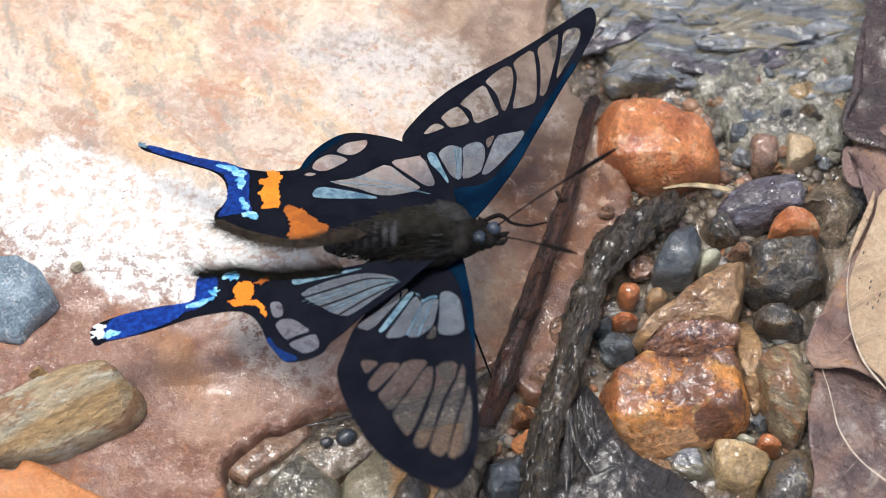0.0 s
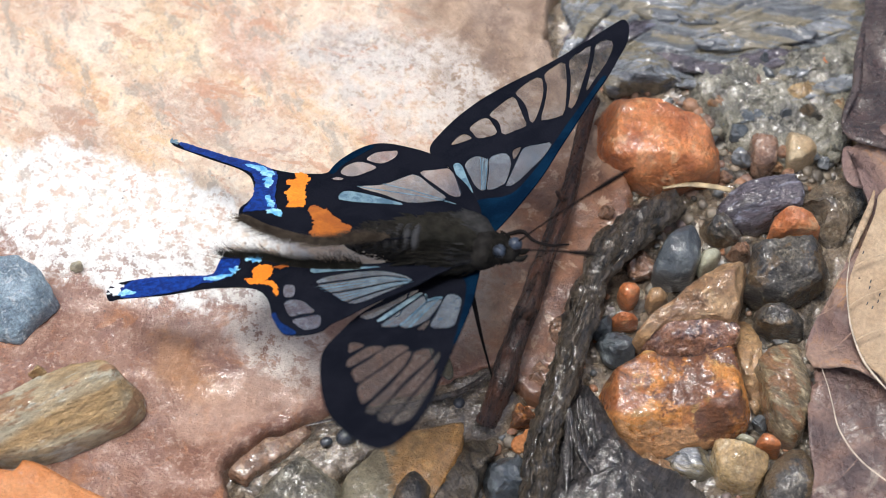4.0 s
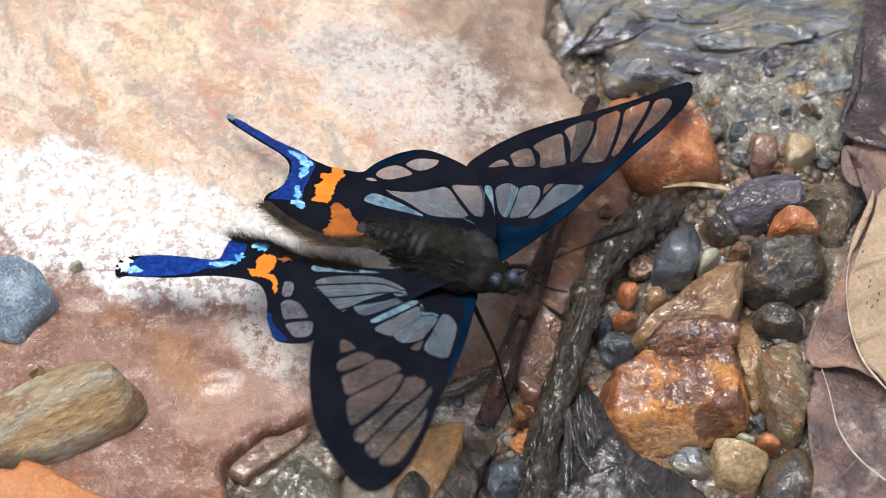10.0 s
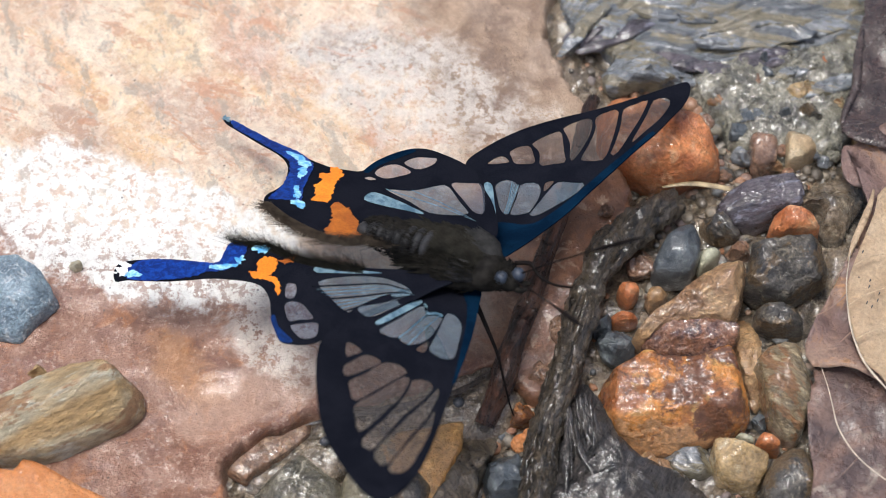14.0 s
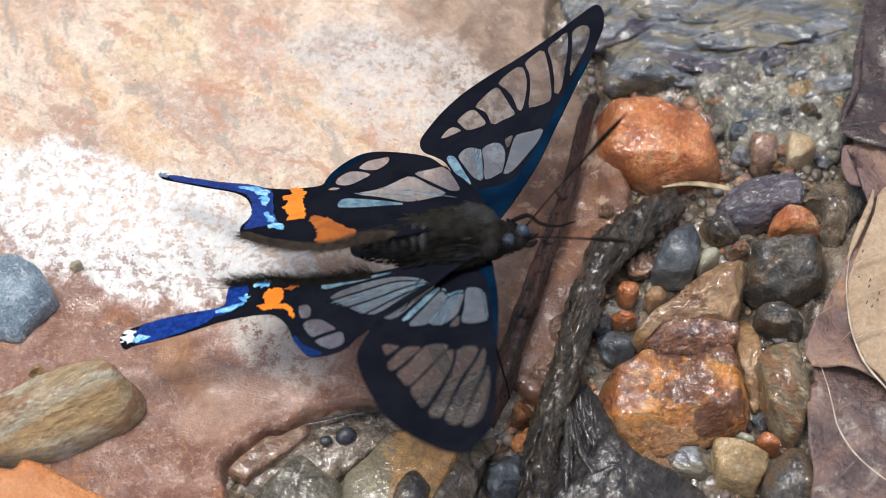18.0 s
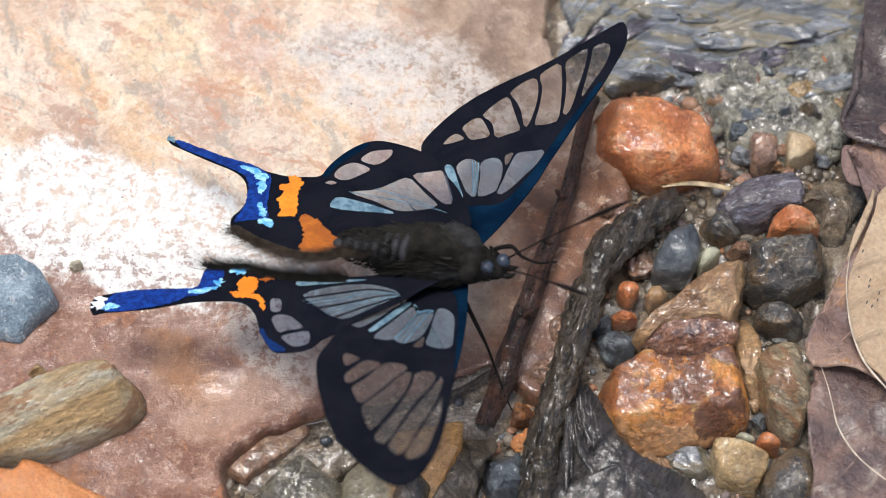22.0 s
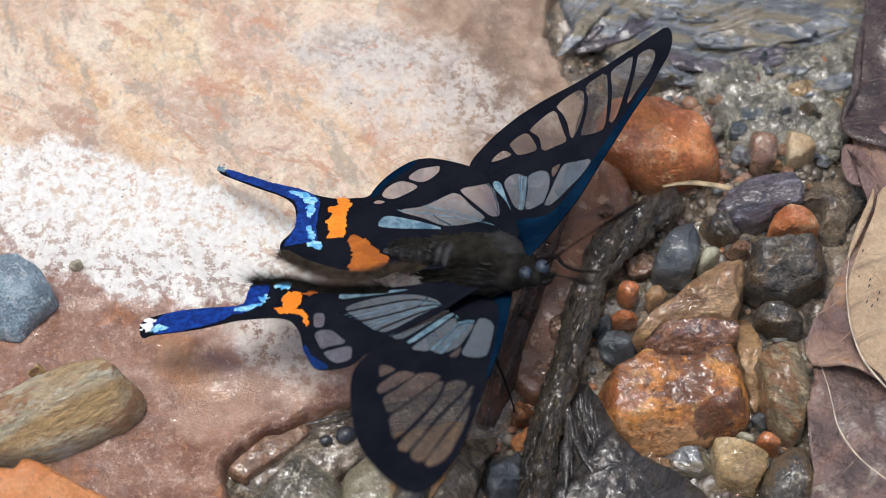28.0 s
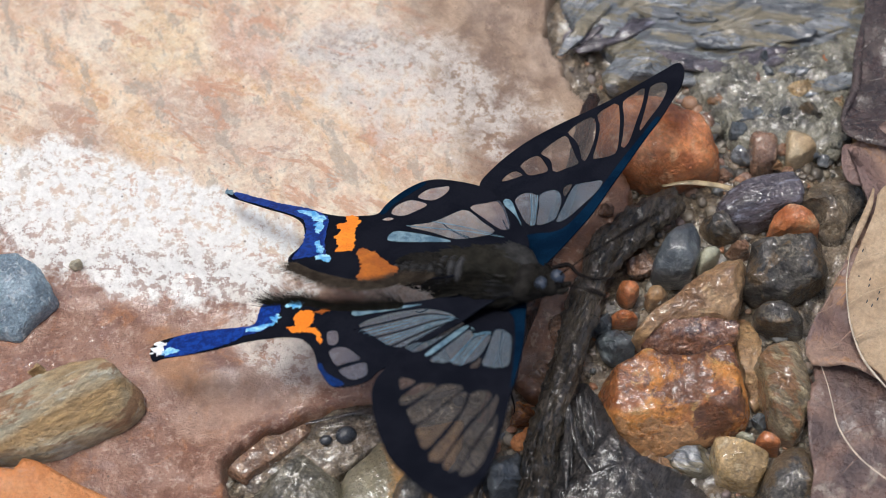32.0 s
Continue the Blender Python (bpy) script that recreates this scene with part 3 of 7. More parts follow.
def make_shale():
    """Shale in thin layers, each with a broken lower edge that overhangs the next a little."""
    line = [(7.4, 27.0), (8.0, 21.0), (8.8, 18.6), (10.6, 17.2), (12.4, 15.6), (15.3, 16.2), (18.4, 15.6), (21.9, 16.1), (25.4, 17.0), (28.6, 17.6), (31.7, 17.8), (33.5, 27.0)]
    poly = [(p[0], p[1]) for p in loop(line, 90)]
    step, keep, verts, faces = 0.14, {}, [], []
    for j in range(86):
        for i in range(190):
            x, y = 7.0 + i * step, 15.2 + j * step
            if not inside(x, y, poly):
                continue
            q = Vector((x * 0.16, y * 0.16, 5.0))
            lean = 0.18 + 0.75 * max(0.0, min(1.0, (13.5 - x) / 5.0))
            v = (y - lean * (x - 18.0)) / 1.15 + 1.1 * noise.noise(q) + 0.45 * noise.noise(q * 3.3) + 0.12 * noise.noise(q * 11)
            fr = v - math.floor(v)
            amp = 0.55 + 0.35 * noise.noise(Vector((math.floor(v) * 3.1, x * 0.12, 2.0)))
            cliff = min(1.0, fr / 0.12)
            z = -1.75 + amp * (cliff - 0.9 * fr) + 0.10 * (y - 16.0) * 0.35
            z += 0.10 * noise.noise(Vector((x * 0.5, y * 2.2, 1.0))) + 0.05 * noise.noise(Vector((x * 1.6, y * 5.5, 4.0))) + 0.25 * noise.noise(q * 1.7)
            keep[i, j] = len(verts)
            verts.append((x * MM, y * MM, z * MM))
    for i, j in keep:
        q = [keep.get(k) for k in ((i, j), (i + 1, j), (i + 1, j + 1), (i, j + 1))]
        if None not in q:
            faces.append(q)
    me = bpy.data.meshes.new("shale_rock")
    me.from_pydata(verts, [], faces)
    bm = bmesh.new()
    bm.from_mesh(me)
    edge = [e for e in bm.edges if len(e.link_faces) == 1]
    down = bmesh.ops.extrude_edge_only(bm, edges=edge)
    for v in [g for g in down["geom"] if isinstance(g, bmesh.types.BMVert)]:
        v.co.z = -3.4 * MM
    bpy.data.meshes.remove(me)
    thing("shale_rock", bm, SHALE, "layered blue-grey shale, wet and streaked", "stone")


def tube(bm, path, radii, sides=14, n=40, lump=0.0, seed=0, flat=1.0):
    """A closed tapered tube along a path (mm)."""
    pts = loop(path, n, False)
    rings = []
    for i, p in enumerate(pts):
        d = (pts[min(i + 1, n - 1)] - pts[max(i - 1, 0)]).normalized()
        a = d.cross(Vector((0, 0, 1)))
        if a.length < 1e-4:
            a = Vector((1, 0, 0))
        a.normalize()
        b = a.cross(d)
        f = i / (n - 1) * (len(radii) - 1)
        k = min(int(f), len(radii) - 2)
        r = radii[k] + (radii[k + 1] - radii[k]) * (f - k)
        ring = []
        for j in range(sides):
            w = 2 * math.pi * j / sides
            rr = r
            if lump:
                q = Vector((p.x * 0.35 + seed, p.y * 0.35, w * 1.2))
                rr *= 1 + lump * noise.noise(q) + lump * 0.7 * noise.noise(q * 3.1) + lump * 0.45 * noise.noise(Vector((p.x * 2.2, p.y * 2.2 + seed, w * 3.5))) + lump * 0.3 * noise.noise(Vector((p.x * 5, p.y * 5, w * 7)))
            v = p + a * math.cos(w) * rr + b * math.sin(w) * rr * flat
            ring.append(bm.verts.new(v * MM))
        rings.append(ring)
    for x, y in zip(rings, rings[1:]):
        for j in range(sides):
            bm.faces.new((x[j], x[(j + 1) % sides], y[(j + 1) % sides], y[j]))
    bm.faces.new(rings[0][::-1])
    bm.faces.new(rings[-1])
    return bm


def ball(bm, c, r, seg=20, rings_=12):
    """An ellipsoid at c with half-axes r (mm)."""
    m = Matrix.Translation(Vector(c) * MM) @ Matrix.Diagonal((r[0] * MM, r[1] * MM, r[2] * MM, 1))
    bmesh.ops.create_uvsphere(bm, u_segments=seg, v_segments=rings_, radius=1.0, matrix=m)
    return bm


def plate(outline, holes, z, t, n=120, nh=26, side=1, lift=None, ragged=0.0):
    """A thin plate in the wing's plane (forward, outward), with openings; side -1 mirrors it."""
    bm = bmesh.new()
    edges = []
    for pts, k in [(outline, n)] + [(a, nh) for a in holes]:
        line = loop(pts, k)
        if ragged:
            line = [p + Vector((noise.noise(Vector((p.x * 5, p.y * 5, 1.0))), noise.noise(Vector((p.x * 5, p.y * 5, 9.0))))) * ragged for p in line]
        vs = [bm.verts.new((p.x * MM, p.y * side * MM, (z + (lift(p.x, p.y) if lift else 0)) * MM)) for p in line]
        edges += [bm.edges.new((vs[i], vs[(i + 1) % k])) for i in range(k)]
    bmesh.ops.triangle_fill(bm, use_beauty=True, edges=edges, normal=(0, 0, 1))
    if t:
        up = bmesh.ops.extrude_face_region(bm, geom=bm.faces[:])
        bmesh.ops.translate(bm, vec=(0, 0, t * MM), verts=[v for v in up["geom"] if isinstance(v, bmesh.types.BMVert)])
    return bm


# ---- ground: one sheet to the horizon, wet mud under the stones ----
def ground_height(x, y):
    p = Vector((x * 0.12, y * 0.12, 3.0))
    return -2.5 + 0.7 * noise.noise(p) + 0.5 * noise.noise(p * 4) + 0.35 * noise.noise(p * 11) + 0.2 * noise.noise(p * 23)


def make_ground():
    xs = [-9e6, -9e4, -2000, -300, -80] + [-42 + 0.35 * i for i in range(241)] + [80, 300, 2000, 9e4, 9e6]
    ys = [-9e6, -9e4, -2000, -300, -60] + [-26 + 0.35 * i for i in range(161)] + [60, 300, 2000, 9e4, 9e6]
    verts, faces = [], []
    for y in ys:
        for x in xs:
            far = max(abs(x), abs(y)) > 50
            verts.append((x * MM, y * MM, (-3.1 if far else ground_height(x, y)) * MM))
    w = len(xs)
    for j in range(len(ys) - 1):
        for i in range(w - 1):
            a = j * w + i
            faces.append((a, a + 1, a + 1 + w, a + w))
    me = bpy.data.meshes.new("ground")
    me.from_pydata(verts, [], faces)
    me.polygons.foreach_set("use_smooth", [True] * len(faces))
    me.materials.append(MUD)
    tagged(new("ground", me), "wet dark brown mud with fine grit", "ground", kind="structure")


make_ground()

SLAB_LINE = [(-36.58, 27.47), (6.18, 27.47), (6.97, 18.73), (7.67, 15.91), (8.64, 13.61), (9.81, 11.11), (11.21, 8.21), (12.31, 5.15), (12.32, 1.73), (10.52, -0.58), (9.15, -4.08), (7.79, -8.10), (6.69, -10.06), (4.94, -10.06), (3.10, -8.30), (-0.67, -9.79), (-5.03, -10.76), (-7.29, -11.07), (-9.86, -12.31), (-12.41, -13.61), (-13.63, -14.86), (-13.06, -16.74), (-12.49, -23.11), (-30.87, -23.11)]


def slab_height(x, y):
    p = Vector((x * 0.06, y * 0.06, 7.0))
    z = 0.7 * noise.noise(p) + 0.30 * noise.noise(p * 4.1) + 0.12 * noise.noise(p * 11) + 0.05 * noise.noise(p * 29)
    return z - 0.25


def make_slab():
    poly = [(p[0], p[1]) for p in loop(SLAB_LINE, 160)]
    segs = [(Vector(a), Vector(b)) for a, b in zip(poly, poly[1:] + poly[:1])]

    def dist(x, y):
        q = Vector((x, y))
        best = 1e9
        for a, b in segs:
            ab = b - a
            t = max(0, min(1, (q - a).dot(ab) / max(ab.length_squared, 1e-9)))
            best = min(best, (a + ab * t - q).length_squared)
        return math.sqrt(best) * (1 if inside(x, y, poly) else -1)

    step = 0.22
    x0, y0, nx, ny = -36.0, -24.0, 230, 236
    keep, verts, faces = {}, [], []
    for j in range(ny):
        for i in range(nx):
            x, y = x0 + i * step, y0 + j * step
            near = x > -16 or y < -6
            d = dist(x, y) if near else 5.0
            d += 0.35 * noise.noise(Vector((x * 0.9, y * 0.9, 1.0))) + 0.15 * noise.noise(Vector((x * 2.7, y * 2.7, 1.0)))
            if d < -1.0:
                continue
            z = slab_height(x, y)
            if d < 0.3:
                f = max(0.0, min(1.0, (0.3 - d) / 0.75))
                z -= 3.6 * f * f * (3 - 2 * f)
            keep[i, j] = len(verts)
            verts.append((x * MM, y * MM, z * MM))
    for i, j in keep:
        q = [keep.get(k) for k in ((i, j), (i + 1, j), (i + 1, j + 1), (i, j + 1))]
        if None not in q:
            faces.append(q)
    me = bpy.data.meshes.new("stone_slab")
    me.from_pydata(verts, [], faces)
    me.polygons.foreach_set("use_smooth", [True] * len(faces))
    me.materials.append(SLAB)
    tagged(new("stone_slab", me), "broad peach and rust sandstone slab with a chalky white crust, wet at its edge", "stone slab")


make_slab()

# ---- stones ----
G = "stones in the gravel"
faceted("orange_stone", [(9.89, 9.67), (10.27, 10.63), (11.63, 11.06), (12.99, 11.00), (14.35, 10.49), (15.70, 9.81), (16.91, 9.40), (17.66, 8.72), (18.10, 7.49), (18.12, 6.40), (16.88, 5.96), (14.92, 5.35), (13.56, 5.42), (12.21, 5.99), (10.70, 6.94), (10.10, 7.62)], -2.6, 1.9, ORANGE, "wet terracotta orange stone with smooth top and rough side", "stone", "", 4, planes=[(14, 9, 1.9, 0.02, 0.1), (13.5, 6.35, 1.5, 0.05, 1.4), (10.9, 8.5, 1.0, 1.5, -0.2), (17.5, 7.5, 0.9, -1.3, 0.3), (15.6, 8.2, 1.75, -0.28, 0.12), (14, 11, 1.6, 0.1, -0.7)], rough=1.5)
faceted("slate_pebble", [(13.42, -0.98), (14.10, 0.33), (14.99, 1.32), (16.05, 1.74), (16.55, 0.66), (16.48, -0.48), (15.82, -1.63), (14.59, -1.79), (13.55, -1.55)], -2.4, 1.0, SLATE, "smooth wet blue-grey slate pebble", "pebble", G, 7, planes=[(15.1, -0.3, 1.0, 0.05, 0.1), (13.9, 0, 0.5, 0.9, 0), (16.2, -0.5, 0.5, -0.8, 0.1), (15, -1.5, 0.2, 0, 0.9), (15, 1.5, 0.7, 0, -0.5)], rough=0.5)
faceted("disc_pebble", [(16.33, -0.24), (16.78, 0.43), (17.66, 0.64), (17.95, 0.27), (17.64, -0.32), (16.57, -1.08), (16.32, -0.74)], -2, -0.2, DISC, "small flat pale green-grey pebble", "pebble", G, 8, rough=0.5)
faceted("orange_bead", [(11.16, -2.37), (11.42, -2.02), (12.29, -2.02), (12.56, -2.44), (12.22, -3.07), (11.78, -3.36), (11.26, -2.86)], -2.4, -0.2, ORANGE, "small round orange pebble", "pebble", G, 9, rough=0.7)
faceted("orange_bead", [(12.91, -2.96), (13.25, -2.28), (13.86, -2.21), (14.47, -2.66), (14.04, -3.25), (13.17, -3.55)], -2.4, -0.4, OCHRE, "small ochre pebble in mud", "pebble", G, 10, rough=0.7)
faceted("orange_bead", [(10.68, -4.16), (11.19, -3.93), (12.23, -4.03), (12.45, -4.40), (11.91, -4.68), (10.86, -4.59)], -2.6, -0.6, ORANGE, "small wet orange pebble half sunk in mud", "pebble", G, 11, rough=0.7)
faceted("ochre_stone", [(11.99, -6.14), (12.78, -5.32), (14.51, -4.16), (16.09, -2.82), (17.66, -1.74), (19.30, -1.60), (19.04, -2.91), (18.62, -4.57), (18.04, -5.56), (16.72, -5.23), (14.83, -5.56), (13.10, -6.14), (12.58, -6.55)], -2.6, 2.0, OCHRE, "rough ochre-brown wedge of stone", "stone", G, 12, planes=[(17, -3, 2.1, 0.06, 0.04), (15.5, -4.9, 1.4, 0, 0.6), (14.4, -3.6, 1.4, 0.35, -0.5), (18.9, -3, 1.2, -1.5, 0.2)], rough=1.6)
faceted("rust_lump", [(11.96, -6.07), (13.16, -5.54), (14.88, -4.70), (16.09, -4.24), (16.94, -4.62), (17.71, -5.08), (18.57, -5.53), (18.44, -6.52), (17.02, -7.26), (14.36, -7.33), (13.07, -7.09)], -2.6, 0.6, GLINT, "wet dark red lump glinting against the ochre stone", "stone", G, 70, planes=[(15.7, -5.8, 0.6, 0.02, 0.12), (15.7, -6.8, 0.05, 0, 1.0), (13.2, -6, 0.2, 0.6, 0)], rough=2.0)
faceted("rust_stone", [(9.96, -9.61), (10.27, -9.07), (11.38, -8.32), (12.66, -7.67), (13.67, -8.10), (15.87, -8.17), (17.83, -7.36), (18.27, -8.44), (18.72, -9.69), (18.99, -10.77), (18.69, -12.08), (16.65, -12.85), (13.61, -13.32), (11.59, -13.32), (10.12, -11.55)], -2.8, 1.1, RUST, "large wet rust and orange stone with dark brown top", "stone", G, 13, planes=[(14, -10, 1.15, 0.03, 0.1), (13.8, -11.9, 0.9, -0.12, 1.5), (10.2, -10.5, 0.2, 1.9, 0), (18.7, -10.5, 0.3, -1.6, 0.1), (17.3, -12.4, 0.5, -0.5, 1.0)], rough=1.3)
faceted("olive_stone", [(19.48, -8.29), (20.20, -7.66), (21.19, -7.28), (22.18, -7.66), (22.45, -8.80), (22.65, -9.81), (22.60, -11.07), (22.27, -12.34), (21.70, -12.90), (20.86, -12.59), (20.30, -11.58), (19.89, -10.19), (19.73, -9.05)], -2.8, 1.7, OLIVE, "wet olive-brown stone with smooth ridges", "stone", G, 14, planes=[(20.6, -9, 1.6, 0.55, 0.15), (21.6, -9.5, 1.7, -0.3, 0.2), (21.2, -8, 1.8, 0.1, -0.2), (21.5, -11.6, 0.7, -0.1, 0.9), (22.6, -10, 1.0, -1.2, 0)], rough=1.5)
faceted("black_stone", [(19.74, 0.04), (21.01, 0.18), (22.57, 0.33), (23.99, 0.16), (24.61, -1.12), (24.03, -2.28), (22.63, -2.86), (21.50, -3.33), (20.07, -2.86), (19.07, -2.40), (19.76, -1.23)], -2.8, 1.7, BLACK, "rough black stone, matt and damp", "stone", G, 15, planes=[(21.6, -0.8, 1.6, 0.03, 0.08), (21.5, -2.2, 1.1, 0.05, 0.9), (19.8, -1, 1.0, 1.2, 0), (23.8, -1.2, 1.0, -1.1, 0.1)], rough=3.2)
faceted("black_stone", [(19.81, -4.03), (20.51, -3.63), (21.92, -3.86), (22.93, -4.70), (22.81, -5.33), (20.97, -5.44), (19.83, -4.93)], -3.0, 0.2, BLACK, "small wet black stone with blue glints", "stone", G, 16, rough=2.2)
faceted("orange_chip", [(20.97, 1.39), (21.44, 2.51), (22.28, 2.90), (23.00, 2.85), (23.73, 2.51), (24.35, 1.95), (24.20, 1.39), (23.05, 1.44), (22.33, 1.50), (21.91, 1.20)], -2.4, 1.0, ORANGE, "small bright orange stone chip on mud", "stone", G, 17, planes=[(22.6, 2.3, 0.9, -0.05, 0.1), (21.8, 1.9, 0.7, 0.9, 0.1), (22.9, 1.4, 0.4, 0, 1.2), (23.8, 2.0, 0.5, -0.9, 0.1)], rough=1.3)
faceted("yellow_stone", [(16.59, -13.44), (16.85, -13.14), (18.18, -13.44), (19.19, -13.73), (20.02, -14.17), (19.85, -15.05), (19.18, -16.07), (18.18, -15.92), (16.84, -15.27), (16.68, -14.31)], -3.2, 0.2, YELLOW, "wet yellowish quartz stone", "stone", G, 18, planes=[(18, -14, 0.2, 0.25, 0.1), (18.8, -14.2, 0.1, -0.45, 0.1), (18.2, -15.4, -0.6, 0, 0.8)], rough=1.6)
faceted("dark_stone", [(19.49, -15.97), (20.15, -14.65), (21.14, -14.00), (22.06, -13.71), (22.51, -14.92), (22.79, -17.01), (22.43, -17.66), (19.65, -17.66)], -3.2, 0.6, BLACK, "dark grey stone, wet and glinting", "stone", G, 19, rough=1.6)
faceted("red_chip", [(19.28, -13.13), (19.77, -12.54), (20.80, -13.19), (20.73, -13.59), (19.46, -13.53)], -3.0, -0.2, ORANGE, "small red stone chip", "pebble", G, 20, rough=0.8)
faceted("pale_pebble", [(18.01, -12.90), (18.33, -12.63), (19.27, -13.03), (19.11, -13.36), (18.44, -13.30)], -3.0, -0.3, DISC, "tiny pale pebble among stones", "pebble", G, 21, rough=0.5)
stone("black_pebble", [(19.12, -11.30), (19.78, -10.91), (20.43, -11.43), (19.99, -11.93)], -3.2, 2.2, SLATE, "tiny dark wet pebble", "pebble", G, 22, 0.06, 3, 0.4, 20)
stone("orange_pebble", [(3.63, -11.12), (4.26, -10.39), (5.67, -10.59), (5.95, -11.32), (4.97, -11.82), (3.84, -11.73)], -2.8, 2.6, RUST, "smooth orange-brown pebble in water", "pebble", G, 23, 0.05, 3, 0.3, 28)
stone("orange_flake", [(4.17, -12.95), (4.95, -12.19), (5.76, -11.69), (5.72, -12.68), (4.94, -13.41)], -2.6, 1.8, LEAF_ORANGE, "bright orange flake beside the root", "flake", "", 24, 0.06, 3, 0.6, 24)
stone("slate_pebble", [(2.46, -15.21), (3.16, -14.00), (4.20, -13.68), (4.96, -14.21), (5.34, -15.46), (4.99, -16.71), (2.98, -16.87)], -3.0, 3.6, SLATE, "dark wet slate pebble", "pebble", G, 25, 0.05, 4, 0.4, 36)
faceted("grey_stone", [(-28.82, -1.58), (-27.97, -1.54), (-26.91, -1.43), (-25.62, -2.18), (-24.40, -3.80), (-24.49, -4.25), (-25.71, -5.42), (-26.52, -6.52), (-27.79, -6.36), (-28.64, -6.22)], -0.6, 2.0, GREY, "blue-grey speckled stone lying on the slab", "stone", "", 26, planes=[(-26.6, -3, 2.0, -0.05, 0.1), (-26, -4.6, 1.7, -0.1, 0.7), (-25.2, -3, 1.5, -1.0, 0.2)], rough=1.3)
faceted("tan_stone", [(-27.80, -12.18), (-26.99, -11.72), (-24.96, -10.44), (-22.92, -9.62), (-20.88, -9.21), (-19.85, -9.89), (-18.71, -10.53), (-18.56, -11.54), (-19.61, -12.81), (-21.44, -13.76), (-23.68, -14.86), (-25.31, -15.13), (-27.76, -15.22)], -0.8, 3.3, TAN, "tan and grey-green stone with orange veins, lying on the slab", "stone", "", 27, planes=[(-23.4, -11.4, 3.3, 0.1, -0.2), (-23.4, -11.7, 3.3, -0.26, 0.5), (-19.5, -10.8, 2.3, -1.2, 0.3)], rough=0.9)
stone("tiny_pebble", [(-25.81, -8.87), (-25.32, -8.67), (-24.69, -8.78), (-24.77, -9.13), (-25.47, -9.21)], -0.3, 1.1, TAN, "tiny pale pebble on the slab", "pebble", "", 28, 0.05, 2, 0.4, 18)
stone("tiny_pebble", [(-23.93, -1.18), (-23.57, -0.96), (-23.10, -1.12), (-23.20, -1.43), (-23.71, -1.50)], -0.3, 0.9, TAN, "tiny cream pebble on the slab", "pebble", "", 29, 0.05, 2, 0.4, 18)
stone("tiny_pebble", [(10.01, 2.93), (10.38, 3.16), (11.03, 3.06), (11.03, 2.67), (10.30, 2.57)], -0.6, 1.2, BROWN, "tiny brown pebble stuck on the slab", "pebble", "", 30, 0.04, 2, 0.7, 20)
faceted("olive_stone", [(-11.74, -16.78), (-11.04, -15.74), (-9.76, -14.69), (-8.19, -13.49), (-7.14, -14.69), (-6.32, -15.44), (-6.07, -17.37), (-11.71, -17.67)], -3.2, -0.6, OLIVE_GREY, "olive-grey wet stone by the slab's edge", "stone", "", 31, rough=1.4)
faceted("ochre_stone", [(-6.11, -15.32), (-4.67, -14.04), (-3.52, -12.62), (-1.61, -12.26), (1.33, -11.73), (1.18, -13.55), (0.44, -15.31), (-0.43, -17.09), (-0.86, -17.84), (-6.05, -17.84)], -3.2, -0.6, FLAT_OCHRE, "flat ochre stone with a grey-green rim", "stone", "", 32, planes=[(-2, -14.5, -0.5, 0.0, 0.03), (-5, -14, -0.7, 0.25, -0.15), (2.2, -14, -0.7, -0.7, 0.2)], rough=0.6)
faceted("dark_chip", [(-3.09, -17.38), (-2.73, -16.39), (-1.80, -15.36), (-0.76, -16.39), (-1.07, -17.53), (-1.43, -18.10), (-2.86, -18.10)], -0.9, 0.7, BLACK, "dark brown stone chip lying on the ochre stone", "stone", "", 33, rough=1.3)
faceted("flake", [(-13.23, -15.02), (-11.99, -13.72), (-10.85, -12.80), (-10.12, -12.83), (-8.24, -11.79), (-8.19, -12.49), (-8.93, -13.41), (-10.51, -14.52), (-11.65, -15.28), (-12.07, -15.74)], -2.1, -0.8, FLAKE, "thin brown flake split from the slab", "stone", "", 34, planes=[(-10.5, -13.8, -0.75, -0.02, 0.03)])
faceted("mud_bank", [(-13.4, -15.8), (-9.5, -12.8), (-7.0, -10.9), (-2.5, -9.7), (1.0, -8.6), (3.2, -7.9), (5.0, -10.2), (3.2, -13.0), (-2.0, -12.8), (-6.0, -15.0), (-10.0, -17.0)], -3.2, -0.75, MUD, "wet brown grit packed under the slab's lower edge", "grit", "", 52, planes=[(-4, -12, -0.8, 0.01, 0.14)], rough=1.8)
for k, (x, y, r) in enumerate([(-5.97, -12.68, 0.62), (0.99, -10.33, 0.4), (-7.21, -12.99, 0.38)]):
    bm = ball(bmesh.new(), (x, y - 0.2, -0.75), (r, r * 0.88, r * 0.75), 20, 14)
    for v in bm.verts:
        v.co += 0.22 * r * MM * noise.noise_vector(v.co / MM * 1.1 + Vector((k * 9.0, 0, 0)))
    thing("black_berry", bm, SEED, "tiny glossy black seed in the wet grit", "seed", "black seeds")
faceted("brown_stone", [(20.40, 8.82), (20.67, 9.30), (21.92, 9.34), (22.16, 8.42), (22.04, 7.07), (21.15, 6.71), (20.42, 6.94)], -2.6, 0.1, BROWN, "square reddish-brown stone in gravel", "stone", G, 35, rough=1.2)
faceted("tan_chip", [(22.78, 9.25), (22.74, 7.10), (23.58, 7.20), (24.77, 8.02), (24.06, 8.97), (23.18, 9.41)], -2.6, 0.1, TANCHIP, "triangular tan stone chip", "stone", G, 36, rough=0.7)
